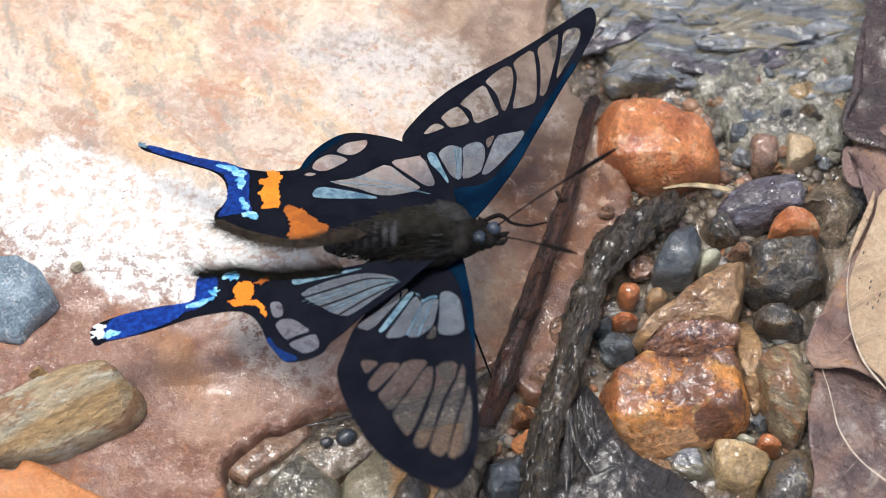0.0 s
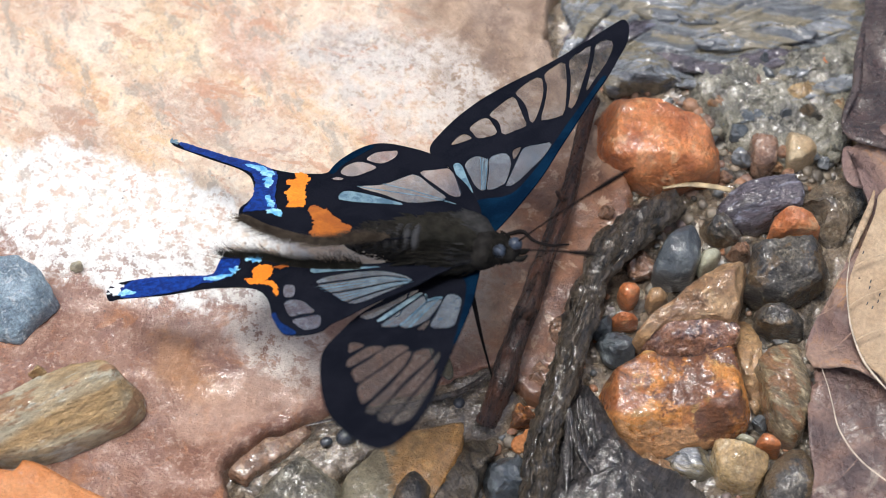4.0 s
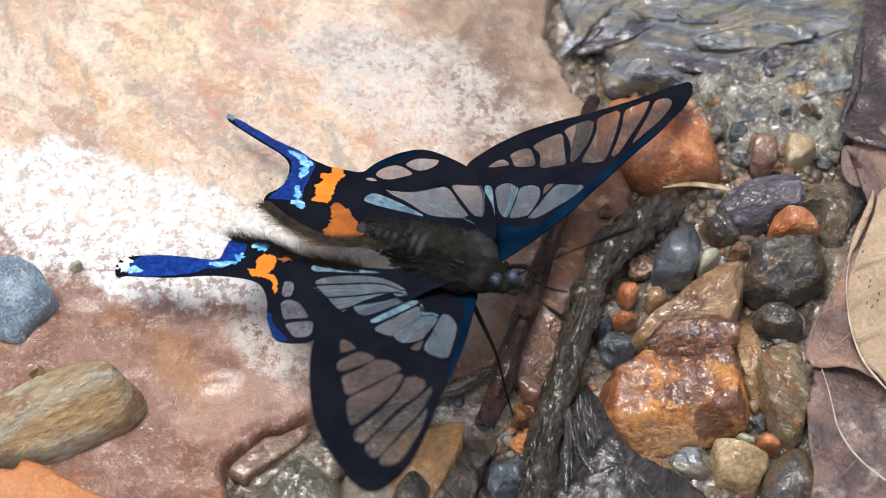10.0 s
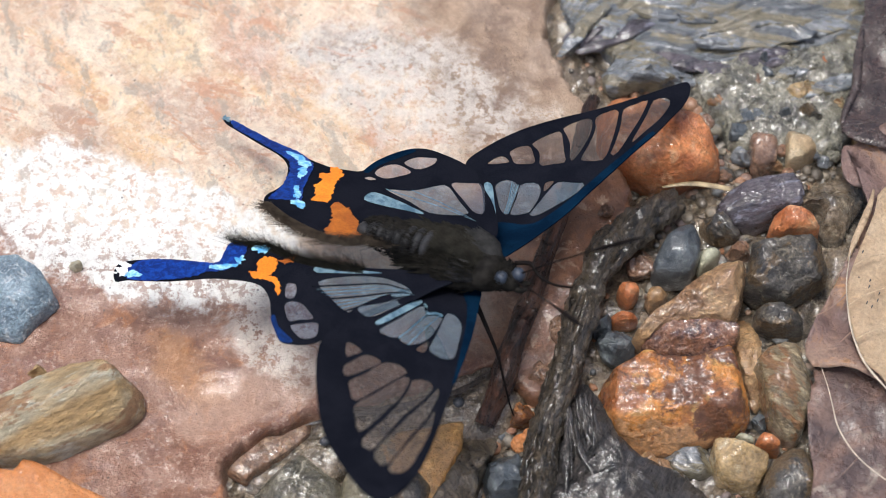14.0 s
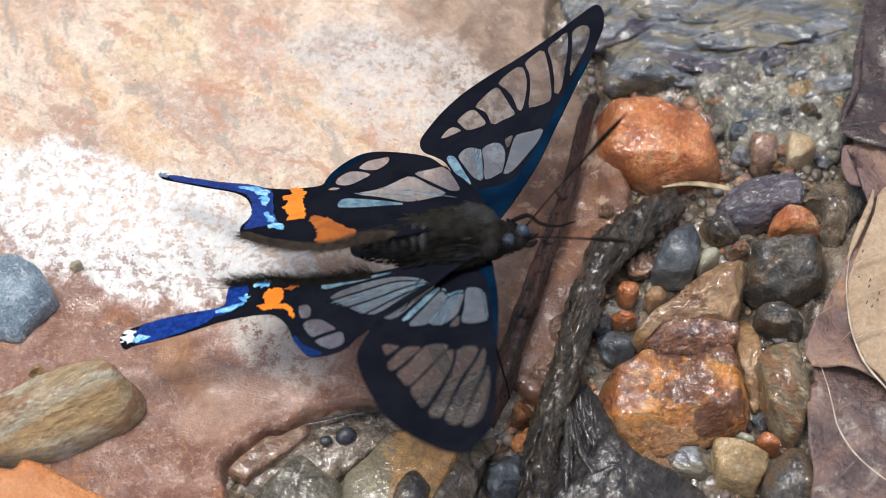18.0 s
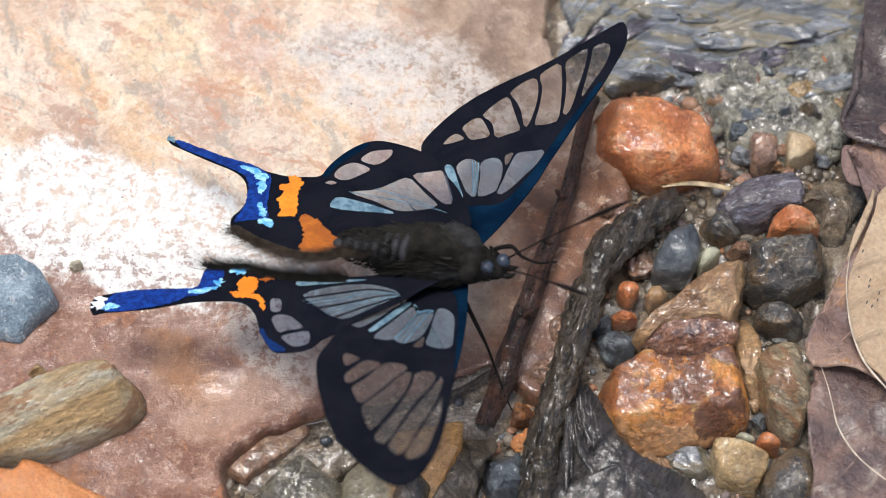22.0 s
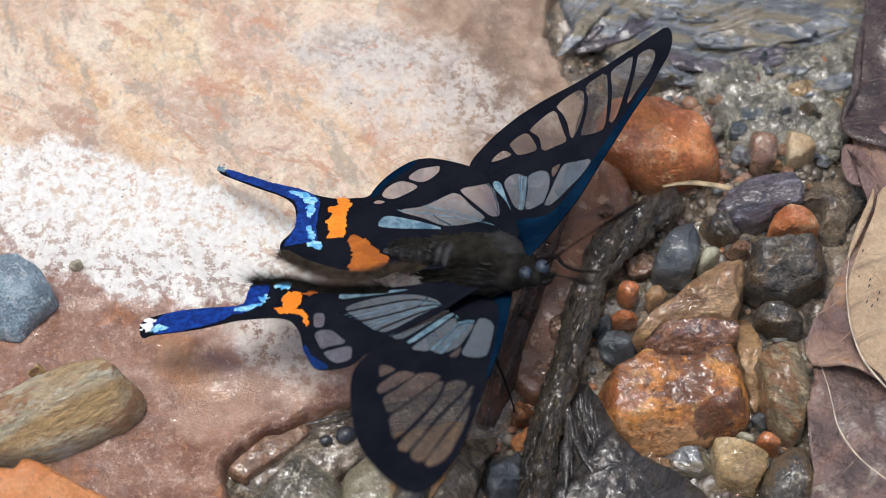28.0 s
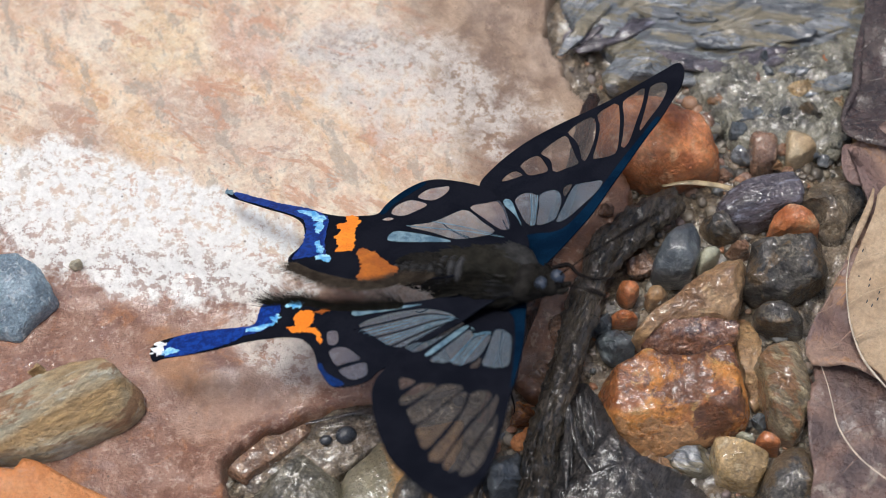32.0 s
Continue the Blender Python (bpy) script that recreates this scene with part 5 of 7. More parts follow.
# ---- fine gravel in the mud ----
def gravel():
    rnd = random.Random(11)
    seed_bm = bmesh.new()
    bmesh.ops.create_icosphere(seed_bm, subdivisions=2, radius=1.0)
    unit = np.array([v.co for v in seed_bm.verts])
    tris = np.array([[v.index for v in f.verts] for f in seed_bm.faces])
    seed_bm.free()
    jit = np.random.RandomState(4)
    verts, faces, base = [], [], 0
    fields = [(22.83, 11.79, 7.5, 6.0, 520, 0.26), (14.82, -4.90, 7.0, 9.0, 300, 0.24), (18.70, 6.02, 7.0, 5.0, 300, 0.24), (-2.91, -12.77, 9.5, 3.2, 200, 0.14),
              (19.08, -10.45, 6.0, 8.0, 300, 0.24), (5.06, -12.77, 4.0, 5.0, 200, 0.22), (17.84, 16.85, 10.0, 5.0, 300, 0.2)]
    for cx, cy, rx, ry, count, size in fields:
        for _ in range(count):
            a, q = rnd.uniform(0, 6.283), math.sqrt(rnd.random())
            x, y = cx + rx * q * math.cos(a), cy + ry * q * math.sin(a)
            s = size * rnd.choice((0.4, 0.6, 0.8, 1.0, 1.0, 1.4, 1.9))
            z = ground_height(x, y) + s * rnd.uniform(-0.2, 0.4)
            m = np.array(Euler((rnd.uniform(-0.5, 0.5), rnd.uniform(-0.5, 0.5), rnd.uniform(0, 6.28))).to_matrix())
            p = (unit + jit.normal(0, 0.09, unit.shape)) * (s * np.array((rnd.uniform(0.7, 1.4), 1.0, rnd.uniform(0.45, 0.8))))
            verts.append((p @ m.T + (x, y, z)) * MM)
            faces.append(tris + base)
            base += len(unit)
    me = bpy.data.meshes.new("gravel")
    me.from_pydata(np.concatenate(verts).tolist(), [], np.concatenate(faces).tolist())
    me.polygons.foreach_set("use_smooth", [True] * len(me.polygons))
    m, nt, b = nodes_of("gravel_mix")
    geo = nt.nodes.new("ShaderNodeNewGeometry")
    cr = nt.nodes.new("ShaderNodeValToRGB")
    els = cr.color_ramp.elements
    els[0].color, els[1].color = (0.05, 0.045, 0.04, 1), (0.27, 0.24, 0.20, 1)
    for pos, c in ((0.25, (0.16, 0.13, 0.10, 1)), (0.5, (0.25, 0.21, 0.16, 1)), (0.7, (0.35, 0.15, 0.07, 1)), (0.8, (0.12, 0.13, 0.14, 1))):
        els.new(pos).color = c
    nt.links.new(geo.outputs["Random Per Island"], cr.inputs[0])
    co = coords(nt, False)
    nt.links.new(mixc(nt, 0.5, cr.outputs[0], mixc(nt, ramp(nt, tex(nt, co, 4.0, 5, 0.7), 0.3, 0.7), (0.4, 0.4, 0.4), (1.4, 1.4, 1.4)), "MULTIPLY"), b.inputs["Base Color"])
    b.inputs["Roughness"].default_value = 0.3
    b.inputs["Coat Weight"].default_value = 0.4
    bumped(nt, b, tex(nt, co, 5.0, 5, 0.7), 0.5, 0.2)
    me.materials.append(m)
    tagged(new("gravel", me), "fine wet gravel of mixed grey, brown and rust grains", "gravel", kind="stuff")


gravel()

# ---- the butterfly ----
butterfly = tagged(new("butterfly"), "clear-winged black butterfly with blue tails and orange bands", "butterfly")

FORE_LINE_LEFT = [(0.22, 0.49), (0.98, 2.03), (1.67, 4.20), (2.20, 6.29), (2.55, 8.56), (2.92, 10.75), (3.32, 13.24), (3.74, 15.32)] + [(3.95, 17.2), (4.08, 18.3), (3.98, 19.5), (3.65, 20.4), (3.2, 20.75), (2.6, 20.1), (1.35, 18.45), (0.0, 16.75), (-1.4, 15.2), (-2.35, 14.25), (-3.3, 13.2)] + [(-4.16, 12.11), (-5.05, 10.56), (-5.61, 9.17), (-5.90, 8.20), (-5.86, 7.55), (-5.45, 6.94), (-4.59, 6.54), (-3.75, 5.92), (-2.67, 4.25), (-1.55, 2.24), (-0.79, 0.77)]
FORE_CELLS_LEFT = [
    [(-4.62, 8.24), (-4.41, 8.90), (-4.03, 9.22), (-3.44, 8.91), (-3.88, 8.51), (-4.39, 8.20)],
    [(-3.89, 9.79), (-3.54, 10.51), (-3.02, 10.80), (-2.36, 10.16), (-1.95, 9.48), (-2.57, 9.05), (-3.07, 8.94), (-3.55, 9.38)],
    [(-2.98, 11.06), (-2.56, 12.10), (-1.93, 12.97), (-1.30, 12.11), (-0.63, 11.07), (-0.21, 10.39), (-0.84, 9.87), (-1.50, 9.43), (-2.02, 10.35), (-2.45, 10.74)],
    [(-1.89, 13.32), (-1.47, 14.33), (-0.72, 15.07), (-0.17, 13.98), (0.10, 12.62), (0.18, 11.07), (-0.02, 10.66), (-0.73, 12.00), (-1.41, 12.84)],
] + [
    [(-0.51, 15.36), (-0.03, 16.29), (0.44, 16.76), (0.94, 15.54), (1.43, 13.88), (1.86, 11.72), (1.20, 11.18), (0.56, 11.00), (0.33, 12.60), (-0.00, 14.24)],
    [(0.76, 16.93), (1.28, 17.88), (1.73, 18.57), (2.09, 16.85), (2.24, 14.92), (2.36, 12.70), (2.04, 12.14), (1.75, 13.60), (1.28, 15.39)],
    [(2.10, 18.66), (2.55, 19.19), (2.92, 19.28), (3.27, 18.58), (3.28, 17.05), (3.00, 15.42), (2.71, 13.97), (2.49, 15.72), (2.29, 17.39)],
    [(-0.41, 8.14), (-0.00, 8.51), (0.02, 7.79), (-0.12, 7.39)],
]
FORE_CELLS_LEFT = [[(f, o - 0.07 * max(0.0, o - 12.0)) for f, o in c] for c in FORE_CELLS_LEFT]
FORE_BASE_LEFT = [
    [(-3.13, 6.63), (-2.69, 7.38), (-1.83, 7.21), (-1.54, 6.46), (-1.10, 4.58), (-1.74, 4.76), (-2.41, 5.56)],
    [(-1.72, 7.28), (-1.10, 7.84), (-0.53, 7.68), (-0.11, 6.77), (-0.00, 5.39), (-0.16, 5.09), (-0.96, 4.63), (-1.38, 6.20)],
    [(0.27, 8.54), (1.14, 8.89), (1.86, 9.14), (1.79, 8.09), (1.32, 6.84), (0.69, 5.43), (0.12, 5.03), (0.11, 6.39), (0.12, 7.65)],
]
FORE_STREAK_LEFT = [[(-3.85, 6.41), (-3.37, 6.54), (-2.53, 5.37), (-1.77, 4.21), (-2.13, 4.08), (-2.90, 4.96)]]
FORE_EDGE_LEFT = [(0.22, 0.49), (0.98, 2.03), (1.67, 4.20), (2.20, 6.29), (2.55, 8.56), (2.92, 10.75), (3.32, 13.24), (3.68, 15.21), (3.39, 15.26), (2.96, 13.39), (2.42, 11.03), (2.06, 9.10), (1.65, 7.07), (0.95, 4.85), (0.24, 4.13), (-0.54, 3.92), (-1.37, 3.46), (-0.79, 1.97)]
FORE_LINE_RIGHT = [(-0.59, -1.97), (0.64, -0.09), (1.24, 1.82), (1.79, 3.69), (2.30, 5.79), (2.75, 8.10), (3.01, 9.60), (3.28, 11.07), (3.68, 12.99), (4.04, 14.86), (4.30, 16.46), (4.40, 17.83), (4.34, 19.09), (4.10, 20.13), (3.59, 20.76), (2.61, 20.59), (1.29, 19.69), (-0.06, 18.54), (-1.26, 17.33), (-2.36, 15.84), (-3.40, 14.06), (-4.36, 12.21), (-5.07, 10.52), (-5.34, 9.26), (-5.25, 8.05), (-5.04, 5.73), (-4.25, 3.82), (-3.31, 2.29), (-2.62, 0.91), (-2.00, -1.20)]
FORE_CELLS_RIGHT = [
    [(-3.97, 9.06), (-3.61, 8.88), (-2.87, 9.29), (-3.11, 9.85), (-3.44, 10.16)],
    [(-3.13, 11.14), (-2.94, 10.34), (-2.48, 9.42), (-1.48, 9.61), (-1.88, 10.70), (-2.62, 11.90)],
    [(-2.29, 12.20), (-1.86, 11.20), (-1.22, 9.45), (0.16, 9.63), (-0.14, 10.83), (-0.68, 12.41), (-1.22, 13.73), (-1.79, 13.08)],
    [(-1.06, 13.95), (-0.53, 12.39), (0.14, 10.28), (0.56, 10.16), (0.84, 11.94), (0.66, 13.69), (0.26, 16.04), (-0.48, 15.19)],
] + [
    [(0.59, 16.57), (0.92, 14.01), (0.97, 11.42), (0.79, 10.05), (1.96, 10.01), (2.06, 11.51), (1.66, 13.54), (1.45, 17.14)],
    [(1.62, 17.23), (1.88, 13.75), (2.21, 11.48), (2.33, 10.21), (2.62, 10.80), (2.87, 13.11), (2.75, 15.06), (2.68, 17.99), (2.19, 17.84)],
    [(2.83, 18.08), (2.89, 15.04), (3.01, 13.09), (2.98, 12.11), (3.52, 13.98), (3.74, 15.85), (3.82, 17.46), (3.48, 18.20)],
    [(-0.28, 7.35), (0.03, 6.37), (0.27, 7.46), (-0.12, 7.59)],
]
FORE_BASE_RIGHT = [
    [(-2.89, 6.84), (-2.37, 5.09), (-1.71, 3.20), (-1.19, 3.82), (-1.44, 5.50), (-1.65, 7.01), (-2.48, 7.13)],
    [(-1.54, 7.00), (-1.29, 5.48), (-1.04, 4.02), (-0.25, 3.75), (-0.07, 5.31), (-0.15, 6.53), (-0.85, 7.30)],
    [(0.47, 7.24), (0.16, 5.55), (-0.17, 3.27), (0.37, 3.20), (1.07, 3.93), (1.60, 5.62), (1.89, 7.31)],
    [(-4.90, 5.43), (-3.81, 4.18), (-2.68, 2.49), (-2.28, 2.71), (-2.99, 4.21), (-3.83, 5.97), (-4.47, 5.98)],
]
FORE_STREAK_RIGHT = [
    [(-3.42, 6.32), (-2.86, 4.60), (-2.26, 2.99), (-1.85, 3.02), (-2.54, 5.05), (-3.06, 6.35)],
    # forked highlight along the cell edges, painted as one more pale plate
    [(-1.74, 3.01), (-1.47, 3.20), (-1.13, 3.76), (-0.82, 3.50), (-0.37, 3.49), (-0.29, 3.76), (-0.87, 3.83), (-1.09, 4.03), (-1.39, 3.71)],
]
FORE_EDGE_RIGHT = [(-0.59, -1.97), (0.64, -0.09), (1.24, 1.82), (1.79, 3.69), (2.30, 5.79), (2.75, 8.10), (2.97, 9.35), (2.82, 9.37), (2.53, 8.13), (1.88, 5.85), (1.27, 3.76), (0.54, 1.91), (-0.61, 0.07)]
HIND_LINE_LEFT = [(-21.36, 4.15), (-20.70, 3.89), (-18.96, 3.45), (-16.83, 2.96), (-15.20, 2.70), (-13.71, 2.27), (-12.14, 2.10), (-11.11, 2.30), (-10.15, 2.66), (-9.94, 4.00), (-9.40, 5.49), (-8.69, 6.56), (-7.73, 6.99), (-6.40, 6.90), (-5.00, 6.59), (-3.90, 6.07), (-2.74, 4.81), (-1.08, 3.11), (0.58, 0.30), (0.06, -1.73), (-1.10, -2.41), (-3.32, -3.46), (-5.69, -4.14), (-6.46, -4.86), (-7.78, -5.10), (-9.40, -5.03), (-11.19, -4.61), (-12.83, -4.14), (-13.70, -3.29), (-13.91, -2.48), (-13.72, -1.86), (-13.69, -0.84), (-14.13, 0.24), (-14.73, 1.15), (-15.77, 1.82), (-17.51, 2.35), (-19.76, 3.09), (-20.89, 3.53)]
HIND_CELLS_LEFT = [
    [(-9.28, 2.79), (-9.35, 3.67), (-8.65, 4.49), (-7.39, 4.10), (-7.81, 3.26), (-8.47, 2.61)],
    [(-8.30, 4.81), (-8.03, 5.78), (-7.25, 6.19), (-6.74, 6.31), (-6.62, 5.48), (-7.20, 4.56)],
    [(-9.63, 2.06), (-9.40, 2.40), (-8.89, 2.28), (-9.15, 1.99)],
    [(-7.80, 1.57), (-6.33, 2.25), (-5.06, 3.71), (-4.54, 3.77), (-3.23, 2.64), (-2.01, 1.61), (-2.97, 0.90), (-4.26, 0.53), (-5.88, 1.04)],
    [(-4.57, 4.12), (-3.78, 4.68), (-2.82, 5.04), (-2.20, 4.04), (-1.27, 2.20), (-1.72, 1.87), (-2.90, 2.71)],
]
HIND_STREAK_LEFT = [[(-8.52, 0.16), (-8.35, 0.87), (-7.26, 0.88), (-5.73, 0.64), (-4.28, 0.24), (-5.51, 0.05), (-7.21, -0.18), (-8.30, -0.17)]]
HIND_ORANGE_LEFT = [(-12.28, 1.09), (-11.72, 1.51), (-12.10, 2.08), (-11.43, 2.17), (-10.95, 1.68), (-10.93, 0.94), (-10.58, -0.15), (-10.18, -1.36), (-11.14, -1.77), (-11.37, -0.90), (-11.86, -0.29), (-11.70, 0.33)]
HIND_DULL_LEFT = [(-9.88, -1.44), (-9.08, -1.40), (-8.16, -1.91), (-7.36, -2.57), (-6.59, -3.10), (-6.63, -4.21), (-6.84, -4.81), (-7.86, -4.90), (-8.63, -4.53), (-8.90, -3.20)]
HIND_TAIL_LEFT = [(-20.56, 3.95), (-18.88, 3.53), (-16.74, 2.98), (-15.10, 2.72), (-13.98, 2.34), (-13.12, 1.71), (-12.73, 0.56), (-12.22, -1.07), (-11.69, -2.20), (-12.62, -2.50), (-13.60, -2.93), (-13.60, -1.66), (-13.79, -0.57), (-14.21, 0.63), (-14.82, 1.47), (-16.17, 2.05), (-18.16, 2.68), (-19.95, 3.23)]
HIND_CYAN_LEFT = [
    [(-15.51, 2.33), (-14.68, 2.36), (-13.70, 2.03), (-13.22, 1.57), (-13.67, 1.29), (-14.68, 1.91)],
    [(-13.67, 0.93), (-13.45, 1.22), (-13.13, 0.90), (-13.04, 0.33), (-13.14, -0.13)],
    [(-12.94, -0.96), (-12.58, -0.94), (-11.98, -1.76), (-12.16, -2.12)],
    [(-12.21, -2.39), (-11.66, -2.18), (-11.19, -2.44), (-11.19, -2.87), (-11.88, -2.74)],
]
HIND_WHITE_LEFT = [(-21.39, 4.12), (-21.13, 4.20), (-20.59, 3.82), (-20.68, 3.55), (-21.14, 3.82)]
HIND_BLUE_LEFT = [(-10.04, 2.77), (-9.94, 4.00), (-9.40, 5.49), (-8.67, 6.51), (-8.33, 6.33), (-8.89, 5.14), (-9.49, 3.79), (-9.68, 2.64)]
HIND_LINE_RIGHT = [(-21.05, 4.04), (-21.05, 3.24), (-20.14, 2.75), (-18.46, 2.30), (-16.72, 2.06), (-15.23, 2.00), (-14.75, 1.60), (-14.71, 0.74), (-14.76, 0.07), (-14.37, -0.14), (-13.34, -0.21), (-12.48, -0.34), (-11.77, -0.23), (-10.08, 0.25), (-7.82, 0.39), (-4.99, 0.19), (-2.21, -0.38), (0.33, -1.32), (0.65, -0.39), (-0.75, 0.97), (-1.66, 1.97), (-2.85, 2.94), (-4.25, 4.15), (-5.03, 5.00), (-5.83, 5.75), (-6.23, 6.40), (-6.98, 6.77), (-7.94, 6.92), (-8.55, 6.78), (-9.18, 6.09), (-9.78, 5.21), (-10.31, 4.14), (-10.88, 3.42), (-11.52, 2.98), (-12.44, 2.85), (-13.60, 2.94), (-14.74, 3.11), (-15.83, 3.44), (-17.20, 3.87), (-18.61, 4.16), (-20.04, 4.41), (-20.59, 4.66)]
HIND_CELLS_RIGHT = [
    [(-8.06, 1.96), (-6.65, 1.20), (-5.11, 0.86), (-3.66, 0.84), (-2.06, 1.51), (-3.08, 2.49), (-4.69, 3.76), (-5.48, 3.80), (-6.83, 2.96)],
    [(-9.91, 2.54), (-9.70, 2.39), (-9.35, 2.43), (-9.08, 2.88), (-9.03, 3.49), (-9.44, 3.58), (-9.70, 3.28)],
    [(-9.37, 4.10), (-9.10, 3.75), (-8.37, 3.78), (-7.65, 4.30), (-7.21, 4.77), (-8.03, 5.04), (-8.57, 5.25), (-9.08, 4.63)],
    [(-8.35, 5.54), (-7.69, 5.21), (-6.89, 4.99), (-6.59, 5.43), (-6.54, 6.05), (-7.24, 6.36), (-7.90, 6.03)],
]
HIND_STREAK_RIGHT = [[(-8.73, 0.86), (-7.03, 0.65), (-4.37, 0.42), (-5.54, 0.74), (-7.63, 1.12), (-8.47, 1.27)]]
HIND_ORANGE_RIGHT = [(-12.66, 2.09), (-12.09, 2.01), (-12.29, 1.60), (-12.26, 0.94), (-11.80, 0.73), (-11.23, 0.90), (-11.03, 1.84), (-11.25, 2.13), (-10.71, 2.20), (-10.16, 2.83), (-9.98, 3.48), (-10.35, 3.21), (-10.65, 2.67), (-11.36, 2.51), (-12.10, 2.50)]
HIND_DULL_RIGHT = [(-11.17, 0.84), (-10.72, 0.59), (-10.36, 0.27), (-10.05, 0.23), (-10.19, 0.80), (-10.60, 1.01), (-10.96, 1.06)]
HIND_TAIL_RIGHT = [(-20.18, 3.16), (-19.44, 2.56), (-17.69, 2.22), (-15.94, 2.02), (-14.90, 1.82), (-14.77, 1.32), (-14.83, 0.35), (-14.34, -0.19), (-13.57, 0.20), (-13.47, 1.09), (-13.56, 1.79), (-14.32, 2.37), (-15.27, 2.69), (-15.87, 3.19), (-17.24, 3.73), (-18.63, 4.18), (-20.13, 4.24)]
HIND_CYAN_RIGHT = [
    [(-15.24, 2.21), (-14.36, 1.89), (-13.52, 1.71), (-13.60, 1.96), (-14.67, 2.38)],
    [(-13.86, 1.32), (-13.59, 0.99), (-13.33, 1.26), (-13.39, 1.64), (-13.70, 1.62)],
    [(-13.22, 0.21), (-12.71, -0.10), (-12.12, -0.03), (-12.10, 0.45), (-12.84, 0.48)],
    [(-20.35, 3.86), (-19.87, 3.57), (-19.19, 3.88), (-19.69, 4.09), (-20.19, 4.19)],
]
HIND_WHITE_RIGHT = [(-21.15, 4.10), (-20.85, 3.85), (-21.15, 3.65), (-20.75, 3.45), (-21.05, 3.20), (-20.55, 3.05), (-20.15, 3.30), (-20.35, 3.60), (-20.05, 3.90), (-20.45, 4.15), (-20.70, 4.00)]
HIND_BLUE_RIGHT = [(-9.76, 5.30), (-9.62, 5.02), (-9.11, 5.72), (-8.51, 6.15), (-7.73, 6.65), (-8.01, 6.91), (-8.56, 6.76), (-9.18, 6.09)]


HIND_HAIR_LEFT = [(-13.18, -3.74), (-11.21, -4.56), (-9.42, -4.98), (-7.80, -5.05), (-6.48, -4.81), (-5.71, -4.09), (-3.34, -3.41)]
HIND_HAIR_RIGHT = [(-14.51, -0.10), (-13.33, -0.18), (-12.45, -0.27), (-11.76, -0.17), (-10.06, 0.28), (-7.81, 0.43), (-4.98, 0.23)]


VEINS_RIGHT = [[(-8.27, 2.39), (-6.15, 1.79), (-4.03, 1.25), (-2.38, 1.43)], [(-6.79, 3.06), (-5.01, 2.47), (-3.25, 1.78), (-2.01, 1.63)], [(-5.62, 3.83), (-4.11, 2.84), (-2.71, 2.07), (-1.83, 1.72)]]
VEINS_LEFT = [[(-7.80, 1.57), (-5.70, 1.51), (-3.51, 1.42), (-1.26, 1.06)], [(-6.33, 2.25), (-4.42, 1.94), (-2.85, 1.56), (-1.26, 1.06)]]
FORE_VEINS_LEFT = [[(-1.83, 7.21), (-1.47, 5.95), (-1.10, 4.58)], [(-2.30, 7.26), (-1.70, 5.71), (-1.35, 4.55)]]
FORE_VEINS_RIGHT = [[(-1.57, 7.00), (-1.34, 5.54), (-1.14, 3.87)], [(-0.85, 7.30), (-0.68, 5.40), (-0.44, 3.67)]]


def veins(wing, lines, side, mat, r):
    for path in lines:
        bm = tube(bmesh.new(), [(a, b * side, 0.05) for a, b in path], [r, r, r * 0.6], 6, 16)
        part("vein", bm, mat, wing, "thin wing vein")


def forewing(side, line, cells_, base, streaks, edge):
    wing = part("forewing", plate(line, cells_ + base + streaks, 0.0, 0.06, 160, 26, side), WING_BLACK, butterfly,
                "black forewing with clear cells", False)
    for c in cells_:
        part("clear_cell", plate(c, [], 0.03, 0.0, 26, 0, side), MEMBRANE, wing, "see-through wing cell", False)
    for c in base:
        part("base_cell", plate(c, [], 0.03, 0.0, 26, 0, side), BASE_CELL, wing, "half-clear wing cell with its bluish sheen painted in", False)
    # shine near the wing root, put into the colour of pale plates
    for c in streaks:
        part("pale_streak", plate(c, [], 0.03, 0.03, 26, 0, side), PALE_CELL, wing, "pale blue streak with its shine painted in", False)
    # the blue sheen along the front edge is a plate of matt blue
    part("leading_edge", plate(edge, [], 0.066, 0.02, 90, 0, side), WING_BLUE, wing, "leading edge with its dark blue sheen painted in", False)
    return wing


